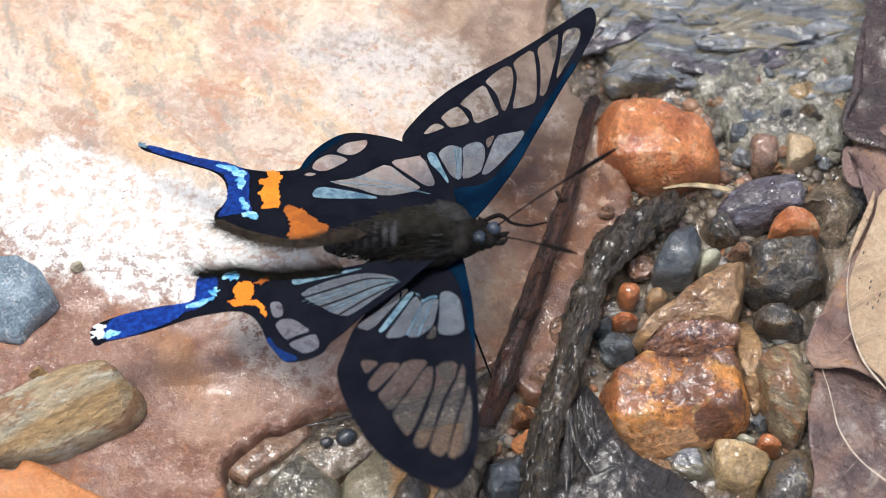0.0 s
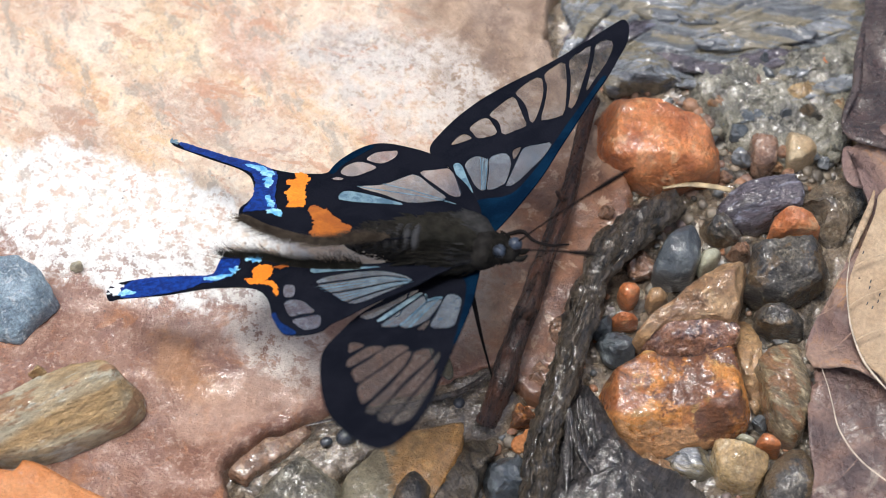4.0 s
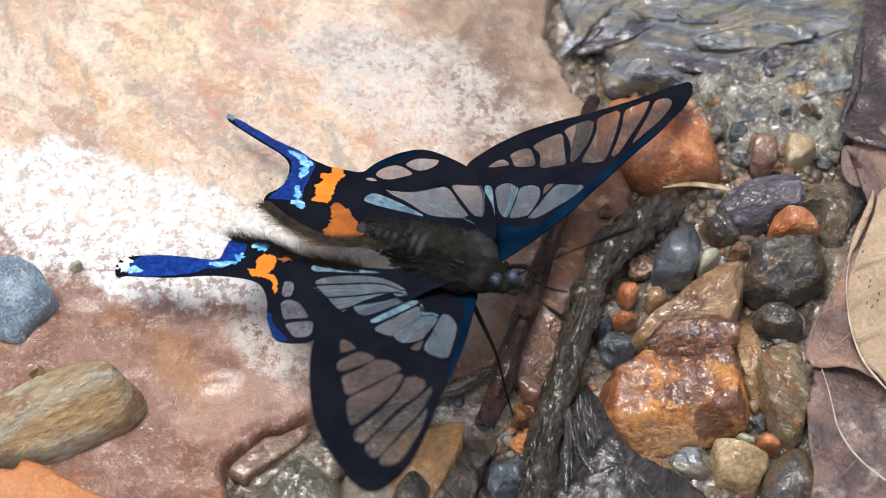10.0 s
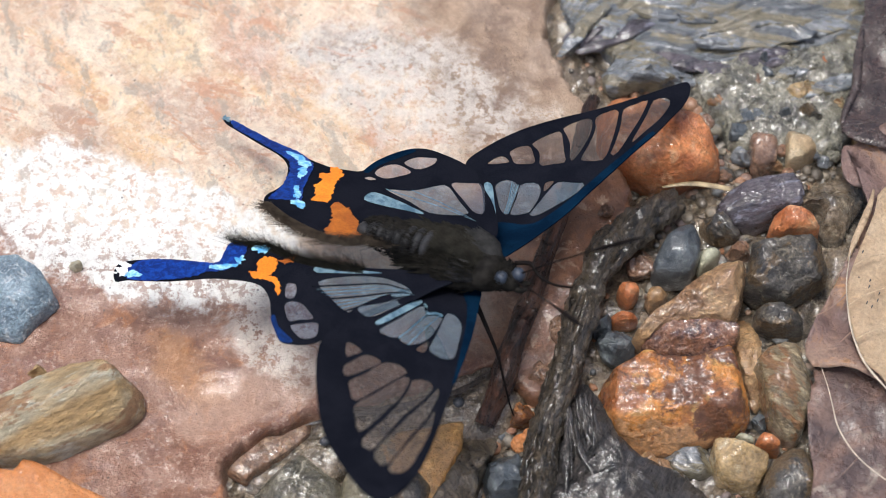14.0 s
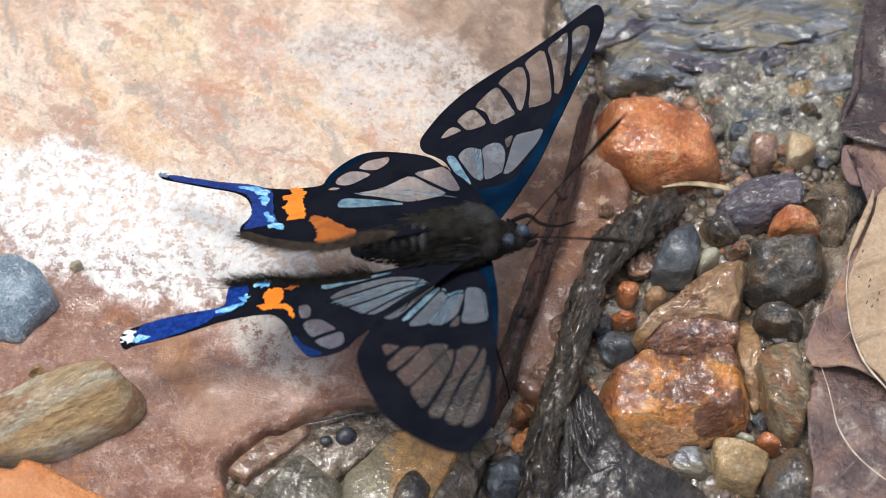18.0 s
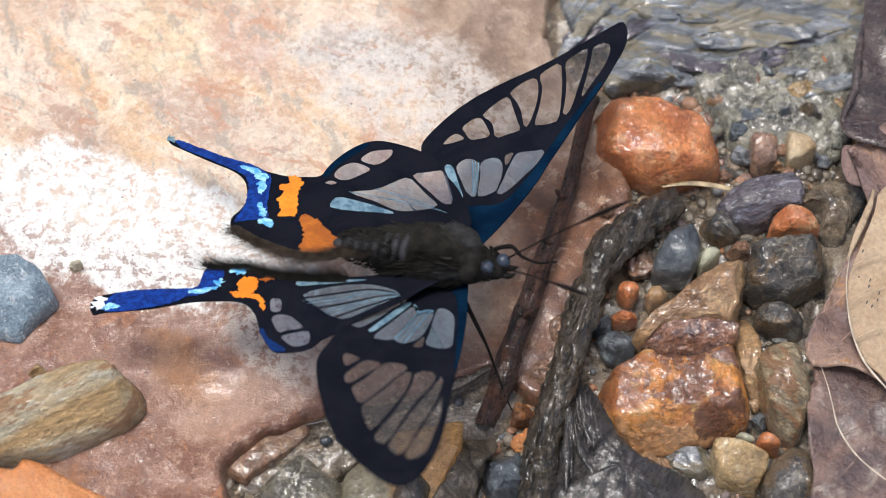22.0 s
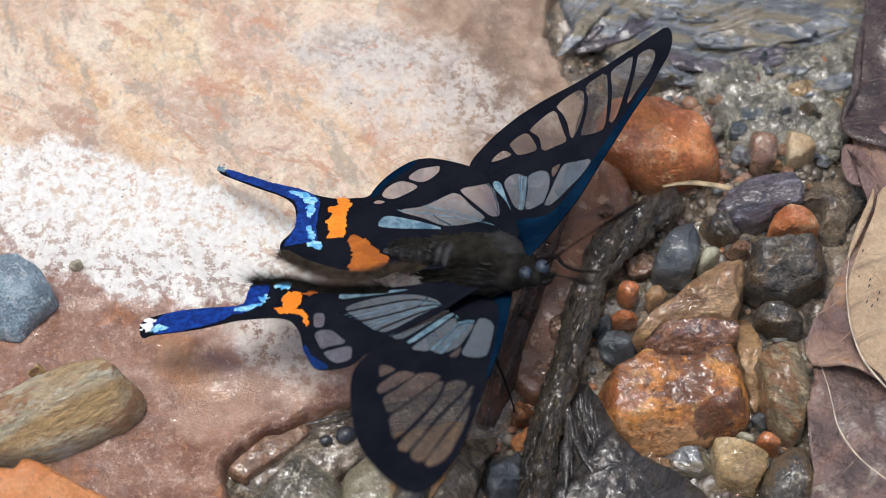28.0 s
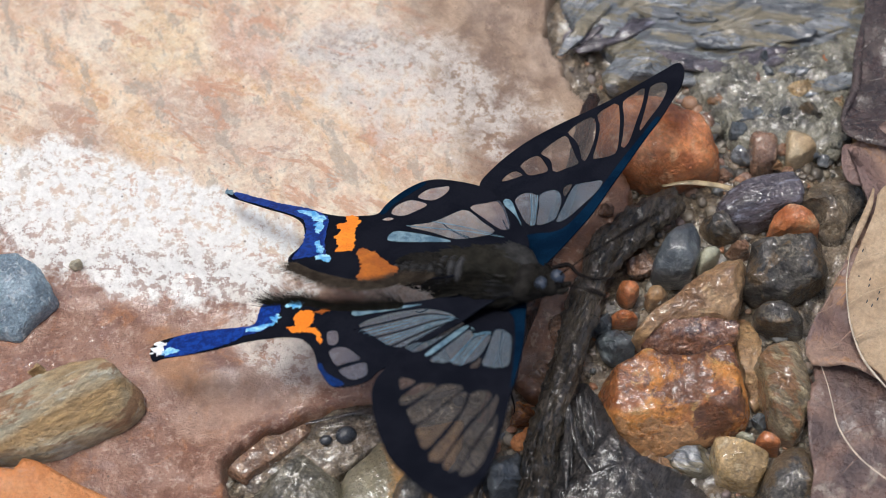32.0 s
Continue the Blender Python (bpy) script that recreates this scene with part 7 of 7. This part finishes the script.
    walk(forewing_left, [
        (0, pose(0.001452, 0.000953, -0.000146, -4.76, 2.05, -4.47)),
        (0.5, pose(0.001452, 0.000953, -0.000146, -5.73, 2.14, -4.76)),
        (1, pose(0.001452, 0.000953, -0.000146, -4.7, -0.03, -4.01)),
        (1.3, pose(0.001452, 0.000953, -0.000146, -4.7, -0.03, -4.01)),
        (1.5, pose(0.001452, 0.000953, -0.000146, -2.84, 2.15, -3.62)),
        (2, pose(0.001452, 0.000953, -0.000146, -2.33, 2.99, -2.6)),
        (2.5, pose(0.001452, 0.000953, -0.000146, -0.87, -2.16, -1.52)),
        (3, pose(0.001452, 0.000953, -0.000146, -0.38, -1.52, -0.94)),
        (3.5, pose(0.001452, 0.000953, -0.000146, -3.39, -2.75, -1.85)),
        (5.5, pose(0.001452, 0.000953, -0.000146, 1.59, -3.25, 1.4)),
        (6, pose(0.001452, 0.000953, -0.000146, 0.98, -0.07, 2.85)),
        (6.5, pose(0.001452, 0.000953, -0.000146, 2.26, -1.99, 4.53)),
        (7, pose(0.001452, 0.000953, -0.000146, -0.28, -2.2, 4.25)),
        (7.5, pose(0.001452, 0.000953, -0.000146, -1.78, -2.7, 3.18)),
        (8, pose(0.001452, 0.000953, -0.000146, -2.52, -2.27, 3.44)),
        (8.5, pose(0.001452, 0.000953, -0.000146, -3.15, -2.84, 3.79)),
        (9, pose(0.001452, 0.000953, -0.000146, -4.16, -2.93, 3.01)),
        (9.5, pose(0.001452, 0.000953, -0.000146, -3.59, -2.9, 2.44)),
        (10, pose(0.001452, 0.000953, -0.000146, -2.68, -2.93, 2.97)),
        (10.5, pose(0.001452, 0.000953, -0.000146, -1.77, -2.64, 3.05)),
        (11, pose(0.001452, 0.000953, -0.000146, -0.83, -2.62, 2.56)),
        (11.5, pose(0.001452, 0.000953, -0.000146, 0.07, -2.41, 2.33)),
        (12, pose(0.001452, 0.000953, -0.000146, 0.83, -2.25, 2.2)),
        (12.5, pose(0.001452, 0.000953, -0.000146, 0.06, -1.78, 2.76)),
        (13, pose(0.001452, 0.000953, -0.000146, -1.7, -1.58, 2.95)),
        (13.5, pose(0.001452, 0.000953, -0.000146, -2.79, -2.77, 2.02)),
        (14, pose(0.001452, 0.000953, -0.000146, -5.43, -3.33, 0.98)),
        (14.5, pose(0.001452, 0.000953, -0.000146, -2.02, -3.77, 1.89)),
        (16.5, pose(0.001452, 0.000953, -0.000146, -4.74, 1.3, -1.82)),
        (17, pose(0.001452, 0.000953, -0.000146, -6.84, 1.21, -1.31)),
        (17.5, pose(0.001452, 0.000953, -0.000146, -8.93, -0.68, -0.92)),
        (18, pose(0.001452, 0.000953, -0.000146, -9.06, 0.24, -1.57)),
        (18.5, pose(0.001452, 0.000953, -0.000146, -15.51, -0.94, -3.18)),
        (19, pose(0.001452, 0.000953, -0.000146, -13.43, 0.5, -2.78)),
        (19.5, pose(0.001452, 0.000953, -0.000146, -9.9, -0.54, -4.22)),
        (20, pose(0.001452, 0.000953, -0.000146, -9.69, 1.47, -3.98)),
        (20.5, pose(0.001452, 0.000953, -0.000146, -7.69, 0.36, -3.22)),
        (21, pose(0.001452, 0.000953, -0.000146, -3.77, -2.1, -1.3)),
        (21.5, pose(0.001452, 0.000953, -0.000146, -2.69, -2.77, -1.26)),
        (22, pose(0.001452, 0.000953, -0.000146, -3.22, -1.74, -1.15)),
        (22.5, pose(0.001452, 0.000953, -0.000146, -6.15, 0.11, -0.74)),
        (23, pose(0.001452, 0.000953, -0.000146, -4.65, -1.42, -0.52)),
        (23.5, pose(0.001452, 0.000953, -0.000146, -4.88, -0.61, -0.8)),
        (24, pose(0.001452, 0.000953, -0.000146, -4.23, -0.18, 0.41)),
        (24.5, pose(0.001452, 0.000953, -0.000146, -1.5, -0.72, 1.13)),
        (25, pose(0.001452, 0.000953, -0.000146, -2.43, 0.68, 1.62)),
        (25.5, pose(0.001452, 0.000953, -0.000146, -0.03, -0.7, 2.94)),
        (27.5, pose(0.001452, 0.000953, -0.000146, 3.66, 1.88, 5.4)),
        (28, pose(0.001452, 0.000953, -0.000146, 2.3, 1.45, 5.62)),
        (28.5, pose(0.001452, 0.000953, -0.000146, 2.18, 1.03, 6.34)),
        (29, pose(0.001452, 0.000953, -0.000146, 1.08, 1.34, 6.54)),
        (29.5, pose(0.001452, 0.000953, -0.000146, 0.12, 2.27, 6.94)),
        (30, pose(0.001452, 0.000953, -0.000146, 2.29, 2.71, 7.67)),
        (30.5, pose(0.001452, 0.000953, -0.000146, 0.14, 3.1, 8.14)),
        (31, pose(0.001452, 0.000953, -0.000146, -0.26, 2.46, 7.1)),
        (31.5, pose(0.001452, 0.000953, -0.000146, -2.02, 2.39, 5.45)),
        (32, pose(0.001452, 0.000953, -0.000146, -4.42, 2.11, 2.6)),
    ])
    walk(forewing_right, [
        (0, pose(0.001452, -0.000953, -0.000146, -15.5, -3.53, 5.78)),
        (0.5, pose(0.001452, -0.000953, -0.000146, -16.07, -3.88, 5.83)),
        (1, pose(0.001452, -0.000953, -0.000146, -18.68, -4.74, 6.99)),
        (1.3, pose(0.001452, -0.000953, -0.000146, -18.68, -4.74, 6.99)),
        (1.5, pose(0.001452, -0.000953, -0.000146, -31.74, -14, -4.71)),
        (2, pose(0.001452, -0.000953, -0.000146, -37.98, -13.71, -6.13)),
        (2.5, pose(0.001452, -0.000953, -0.000146, -33.45, -13.26, -2.29)),
        (3, pose(0.001452, -0.000953, -0.000146, -32.36, -13.79, -0.33)),
        (3.5, pose(0.001452, -0.000953, -0.000146, -28.24, -13.75, 0.58)),
        (5.5, pose(0.001452, -0.000953, -0.000146, -15.37, -0.5, 4.27)),
        (6, pose(0.001452, -0.000953, -0.000146, -17, -4.8, 4.15)),
        (6.5, pose(0.001452, -0.000953, -0.000146, -17.71, 2.23, 9.65)),
        (7, pose(0.001452, -0.000953, -0.000146, -18.58, 3.99, 4.72)),
        (7.5, pose(0.001452, -0.000953, -0.000146, -18.25, 5.11, 9.71)),
        (8, pose(0.001452, -0.000953, -0.000146, -15.29, 2.31, 6.16)),
        (8.5, pose(0.001452, -0.000953, -0.000146, -20.25, 5.99, 10.45)),
        (9, pose(0.001452, -0.000953, -0.000146, -16.6, 4.18, 4.78)),
        (9.5, pose(0.001452, -0.000953, -0.000146, -19.18, 4.81, 7.94)),
        (10, pose(0.001452, -0.000953, -0.000146, -18.71, 4.74, 8.48)),
        (10.5, pose(0.001452, -0.000953, -0.000146, -16.97, 4.23, 8.64)),
        (11, pose(0.001452, -0.000953, -0.000146, -14.84, 3.77, 9.42)),
        (11.5, pose(0.001452, -0.000953, -0.000146, -14.35, 3.06, 9.28)),
        (12, pose(0.001452, -0.000953, -0.000146, -13.79, 2.67, 9.35)),
        (12.5, pose(0.001452, -0.000953, -0.000146, -15.15, 2.93, 8.71)),
        (13, pose(0.001452, -0.000953, -0.000146, -14.72, 2.26, 6.36)),
        (13.5, pose(0.001452, -0.000953, -0.000146, -17.18, 3.68, 8.12)),
        (14, pose(0.001452, -0.000953, -0.000146, -18.72, 3.08, 6.4)),
        (14.5, pose(0.001452, -0.000953, -0.000146, -25.54, 0.09, 1.22)),
        (16.5, pose(0.001452, -0.000953, -0.000146, -17.71, -2.07, 3.72)),
        (17, pose(0.001452, -0.000953, -0.000146, -17.89, -1.85, 3.38)),
        (17.5, pose(0.001452, -0.000953, -0.000146, -19.28, -1.46, 3.43)),
        (18, pose(0.001452, -0.000953, -0.000146, -26.82, -3.8, 3.82)),
        (18.5, pose(0.001452, -0.000953, -0.000146, -26.59, -2.63, 3.14)),
        (19, pose(0.001452, -0.000953, -0.000146, -29.95, -3.77, 4.09)),
        (19.5, pose(0.001452, -0.000953, -0.000146, -29.67, -2.26, 2)),
        (20, pose(0.001452, -0.000953, -0.000146, -27.32, -2.94, 3)),
        (20.5, pose(0.001452, -0.000953, -0.000146, -27.98, -2.63, 2.6)),
        (21, pose(0.001452, -0.000953, -0.000146, -22.5, -2.61, 4.74)),
        (21.5, pose(0.001452, -0.000953, -0.000146, -22.08, -3.41, 5.5)),
        (22, pose(0.001452, -0.000953, -0.000146, -24.83, -3.73, 4.49)),
        (22.5, pose(0.001452, -0.000953, -0.000146, -24.71, -4.01, 4.53)),
        (23, pose(0.001452, -0.000953, -0.000146, -21.18, -2.14, 5.51)),
        (23.5, pose(0.001452, -0.000953, -0.000146, -21.93, -2.52, 5.22)),
        (24, pose(0.001452, -0.000953, -0.000146, -19.72, -3.36, 6.68)),
        (24.5, pose(0.001452, -0.000953, -0.000146, -20.44, -3.52, 6.73)),
        (25, pose(0.001452, -0.000953, -0.000146, -19.62, -4.83, 7.18)),
        (25.5, pose(0.001452, -0.000953, -0.000146, -21.57, -5.11, 7.16)),
        (27.5, pose(0.001452, -0.000953, -0.000146, -18.3, -0.27, 9.22)),
        (28, pose(0.001452, -0.000953, -0.000146, -18.65, 0.05, 8.14)),
        (28.5, pose(0.001452, -0.000953, -0.000146, -16.97, -0.12, 9.87)),
        (29, pose(0.001452, -0.000953, -0.000146, -17.43, 0.14, 9.22)),
        (29.5, pose(0.001452, -0.000953, -0.000146, -16.12, 0.33, 10.36)),
        (30, pose(0.001452, -0.000953, -0.000146, -16.12, -0.75, 12.49)),
        (30.5, pose(0.001452, -0.000953, -0.000146, -17.06, -0.72, 10.17)),
        (31, pose(0.001452, -0.000953, -0.000146, -16.43, 0.66, 9.95)),
        (31.5, pose(0.001452, -0.000953, -0.000146, -17.37, 1.23, 8.43)),
        (32, pose(0.001452, -0.000953, -0.000146, -19.93, 0.4, 7.14)),
    ])
    walk(hindwing_left, [
        (0, pose(0.000941, 0.001924, 0.00139, -15.91, 5.71, -1.5)),
        (0.5, pose(0.000941, 0.001924, 0.00139, -16.27, 4.5, -1.78)),
        (1, pose(0.000941, 0.001924, 0.00139, -16.58, 4.22, -1.51)),
        (1.3, pose(0.000941, 0.001924, 0.00139, -16.58, 4.22, -1.51)),
        (1.5, pose(0.000941, 0.001924, 0.00139, -15.9, 3.58, -1.41)),
        (2, pose(0.000941, 0.001924, 0.00139, -16.16, 1.71, -0.22)),
        (2.5, pose(0.000941, 0.001924, 0.00139, -17.63, 2.65, 0.21)),
        (3, pose(0.000941, 0.001924, 0.00139, -17.3, 2.55, 0.96)),
        (3.5, pose(0.000941, 0.001924, 0.00139, -18.99, 2.97, 0.3)),
        (5.5, pose(0.000941, 0.001924, 0.00139, -12.8, 2.83, 4.78)),
        (6, pose(0.000941, 0.001924, 0.00139, -11.59, 4.18, 5.91)),
        (6.5, pose(0.000941, 0.001924, 0.00139, -9.44, 3.19, 7.45)),
        (7, pose(0.000941, 0.001924, 0.00139, -12.84, 3.02, 6.13)),
        (7.5, pose(0.000941, 0.001924, 0.00139, -13.91, 2.67, 5.08)),
        (8, pose(0.000941, 0.001924, 0.00139, -13.88, 2.91, 5.24)),
        (8.5, pose(0.000941, 0.001924, 0.00139, -15.65, 1.3, 4.61)),
        (9, pose(0.000941, 0.001924, 0.00139, -16.4, 0.57, 4.63)),
        (9.5, pose(0.000941, 0.001924, 0.00139, -13.97, -0.39, 4.77)),
        (10, pose(0.000941, 0.001924, 0.00139, -13.97, -0.67, 5.01)),
        (10.5, pose(0.000941, 0.001924, 0.00139, -12.37, -0.26, 5.36)),
        (11, pose(0.000941, 0.001924, 0.00139, -11.37, 0.13, 5.03)),
        (11.5, pose(0.000941, 0.001924, 0.00139, -10.61, 0.28, 4.75)),
        (12, pose(0.000941, 0.001924, 0.00139, -10.46, 1.06, 4.42)),
        (12.5, pose(0.000941, 0.001924, 0.00139, -11.31, 0.85, 5.07)),
        (13, pose(0.000941, 0.001924, 0.00139, -13.23, 0.46, 4.97)),
        (13.5, pose(0.000941, 0.001924, 0.00139, -13.27, -1.27, 4.25)),
        (14, pose(0.000941, 0.001924, 0.00139, -16.19, -2.74, 3.52)),
        (14.5, pose(0.000941, 0.001924, 0.00139, -16.14, -1.82, 4.26)),
        (16.5, pose(0.000941, 0.001924, 0.00139, -14.6, 4.41, 1.74)),
        (17, pose(0.000941, 0.001924, 0.00139, -15.83, 3.6, 2.03)),
        (17.5, pose(0.000941, 0.001924, 0.00139, -18.97, 2.8, 2.12)),
        (18, pose(0.000941, 0.001924, 0.00139, -25.71, 2.59, 0.94)),
        (18.5, pose(0.000941, 0.001924, 0.00139, -33.36, 3.86, -0.28)),
        (19, pose(0.000941, 0.001924, 0.00139, -28.93, 2.52, 1.22)),
        (19.5, pose(0.000941, 0.001924, 0.00139, -25.47, 0.73, -1.98)),
        (20, pose(0.000941, 0.001924, 0.00139, -23.05, 0.22, -1.11)),
        (20.5, pose(0.000941, 0.001924, 0.00139, -18.38, -0.97, -0.4)),
        (21, pose(0.000941, 0.001924, 0.00139, -15.52, -0.69, 0.65)),
        (21.5, pose(0.000941, 0.001924, 0.00139, -14.87, -0.63, 0.8)),
        (22, pose(0.000941, 0.001924, 0.00139, -15.63, -1.08, 1.07)),
        (22.5, pose(0.000941, 0.001924, 0.00139, -16.85, -1.05, 1.88)),
        (23, pose(0.000941, 0.001924, 0.00139, -16.06, 0.18, 2.31)),
        (23.5, pose(0.000941, 0.001924, 0.00139, -16.41, -0.2, 2.23)),
        (24, pose(0.000941, 0.001924, 0.00139, -14.93, 0.01, 3.18)),
        (24.5, pose(0.000941, 0.001924, 0.00139, -13.19, -0.42, 3.52)),
        (25, pose(0.000941, 0.001924, 0.00139, -12.95, -0.7, 3.89)),
        (25.5, pose(0.000941, 0.001924, 0.00139, -11.6, -0.91, 5.1)),
        (27.5, pose(0.000941, 0.001924, 0.00139, -6.85, 4.18, 8.09)),
        (28, pose(0.000941, 0.001924, 0.00139, -9.1, 4.61, 8.38)),
        (28.5, pose(0.000941, 0.001924, 0.00139, -8.54, 4.52, 8.98)),
        (29, pose(0.000941, 0.001924, 0.00139, -10.08, 4.21, 8.78)),
        (29.5, pose(0.000941, 0.001924, 0.00139, -10.47, 4.25, 9.12)),
        (30, pose(0.000941, 0.001924, 0.00139, -8.04, 4.15, 9.52)),
        (30.5, pose(0.000941, 0.001924, 0.00139, -9.64, 3.94, 9.69)),
        (31, pose(0.000941, 0.001924, 0.00139, -9.78, 3.76, 9.21)),
        (31.5, pose(0.000941, 0.001924, 0.00139, -12.26, 3.49, 7.81)),
        (32, pose(0.000941, 0.001924, 0.00139, -14.47, 2.37, 5.12)),
    ])
    walk(hindwing_right, [
        (0, pose(0.000941, -0.001924, 0.00139, 0.69, 0.69, 6.35)),
        (0.5, pose(0.000941, -0.001924, 0.00139, -0.94, -0.14, 6.56)),
        (1, pose(0.000941, -0.001924, 0.00139, -4.7, -1.17, 6.31)),
        (1.3, pose(0.000941, -0.001924, 0.00139, -4.7, -1.17, 6.31)),
        (1.5, pose(0.000941, -0.001924, 0.00139, -18.98, -3.27, -1.12)),
        (2, pose(0.000941, -0.001924, 0.00139, -28.21, -3.07, -0.16)),
        (2.5, pose(0.000941, -0.001924, 0.00139, -24.24, -1.41, 2.81)),
        (3, pose(0.000941, -0.001924, 0.00139, -22.15, -2.14, 2.92)),
        (3.5, pose(0.000941, -0.001924, 0.00139, -17.14, -2.7, 2.4)),
        (5.5, pose(0.000941, -0.001924, 0.00139, 1.08, -3.09, 9.94)),
        (6, pose(0.000941, -0.001924, 0.00139, -2.14, -2, 10.48)),
        (6.5, pose(0.000941, -0.001924, 0.00139, 2.48, -2.34, 13.25)),
        (7, pose(0.000941, -0.001924, 0.00139, -0.37, -2.85, 11.41)),
        (7.5, pose(0.000941, -0.001924, 0.00139, 5.12, -3.24, 11.12)),
        (8, pose(0.000941, -0.001924, 0.00139, 6.44, -2.61, 11.21)),
        (8.5, pose(0.000941, -0.001924, 0.00139, 4.75, -3.66, 10.8)),
        (9, pose(0.000941, -0.001924, 0.00139, 3.3, -4.28, 10.14)),
        (9.5, pose(0.000941, -0.001924, 0.00139, 2.32, -4.54, 9.6)),
        (10, pose(0.000941, -0.001924, 0.00139, 1.85, -4.53, 11.09)),
        (10.5, pose(0.000941, -0.001924, 0.00139, 3.54, -4.58, 11.7)),
        (11, pose(0.000941, -0.001924, 0.00139, 5.39, -4.77, 12.16)),
        (11.5, pose(0.000941, -0.001924, 0.00139, 5.98, -4.6, 11.98)),
        (12, pose(0.000941, -0.001924, 0.00139, 7.7, -3.65, 11.99)),
        (12.5, pose(0.000941, -0.001924, 0.00139, 4.63, -3.73, 12.18)),
        (13, pose(0.000941, -0.001924, 0.00139, 4.53, -3.36, 12.32)),
        (13.5, pose(0.000941, -0.001924, 0.00139, 2.42, -4.41, 11.49)),
        (14, pose(0.000941, -0.001924, 0.00139, -0.99, -5.26, 10.69)),
        (14.5, pose(0.000941, -0.001924, 0.00139, -10.83, -4.74, 8.68)),
        (16.5, pose(0.000941, -0.001924, 0.00139, -0.67, 0.04, 6.36)),
        (17, pose(0.000941, -0.001924, 0.00139, -1.85, 0.04, 6.92)),
        (17.5, pose(0.000941, -0.001924, 0.00139, -3.81, -0.15, 6.66)),
        (18, pose(0.000941, -0.001924, 0.00139, -12.63, -2.61, 5.16)),
        (18.5, pose(0.000941, -0.001924, 0.00139, -13.57, -2.58, 4.21)),
        (19, pose(0.000941, -0.001924, 0.00139, -17.77, -3.52, 4.86)),
        (19.5, pose(0.000941, -0.001924, 0.00139, -18.18, -2.03, 2.67)),
        (20, pose(0.000941, -0.001924, 0.00139, -15.06, -1.69, 4.36)),
        (20.5, pose(0.000941, -0.001924, 0.00139, -16, -1.72, 4.22)),
        (21, pose(0.000941, -0.001924, 0.00139, -9.04, -1.98, 7.61)),
        (21.5, pose(0.000941, -0.001924, 0.00139, -8.16, -3.17, 7.92)),
        (22, pose(0.000941, -0.001924, 0.00139, -12.4, -3.37, 7.54)),
        (22.5, pose(0.000941, -0.001924, 0.00139, -11.97, -2.66, 7.83)),
        (23, pose(0.000941, -0.001924, 0.00139, -6.95, -2.28, 8.47)),
        (23.5, pose(0.000941, -0.001924, 0.00139, -8.34, -2.43, 8.34)),
        (24, pose(0.000941, -0.001924, 0.00139, -4.78, -2.48, 9.81)),
        (24.5, pose(0.000941, -0.001924, 0.00139, -4.39, -2.68, 9.33)),
        (25, pose(0.000941, -0.001924, 0.00139, -3.53, -3.1, 9.96)),
        (25.5, pose(0.000941, -0.001924, 0.00139, -5.39, -3.43, 9.97)),
        (27.5, pose(0.000941, -0.001924, 0.00139, 0.72, -0.1, 12.65)),
        (28, pose(0.000941, -0.001924, 0.00139, -1.67, 1.43, 12.87)),
        (28.5, pose(0.000941, -0.001924, 0.00139, 1.07, 0.57, 14.26)),
        (29, pose(0.000941, -0.001924, 0.00139, -0.31, 0.77, 14.22)),
        (29.5, pose(0.000941, -0.001924, 0.00139, 2.27, 0.27, 14.65)),
        (30, pose(0.000941, -0.001924, 0.00139, 6.57, 0.06, 14.82)),
        (30.5, pose(0.000941, -0.001924, 0.00139, 1.91, 0.46, 14.69)),
        (31, pose(0.000941, -0.001924, 0.00139, 1.78, 0.13, 14.55)),
        (31.5, pose(0.000941, -0.001924, 0.00139, -0.71, 0.09, 13.12)),
        (32, pose(0.000941, -0.001924, 0.00139, -2.69, -0.16, 10.73)),
    ])


motions()
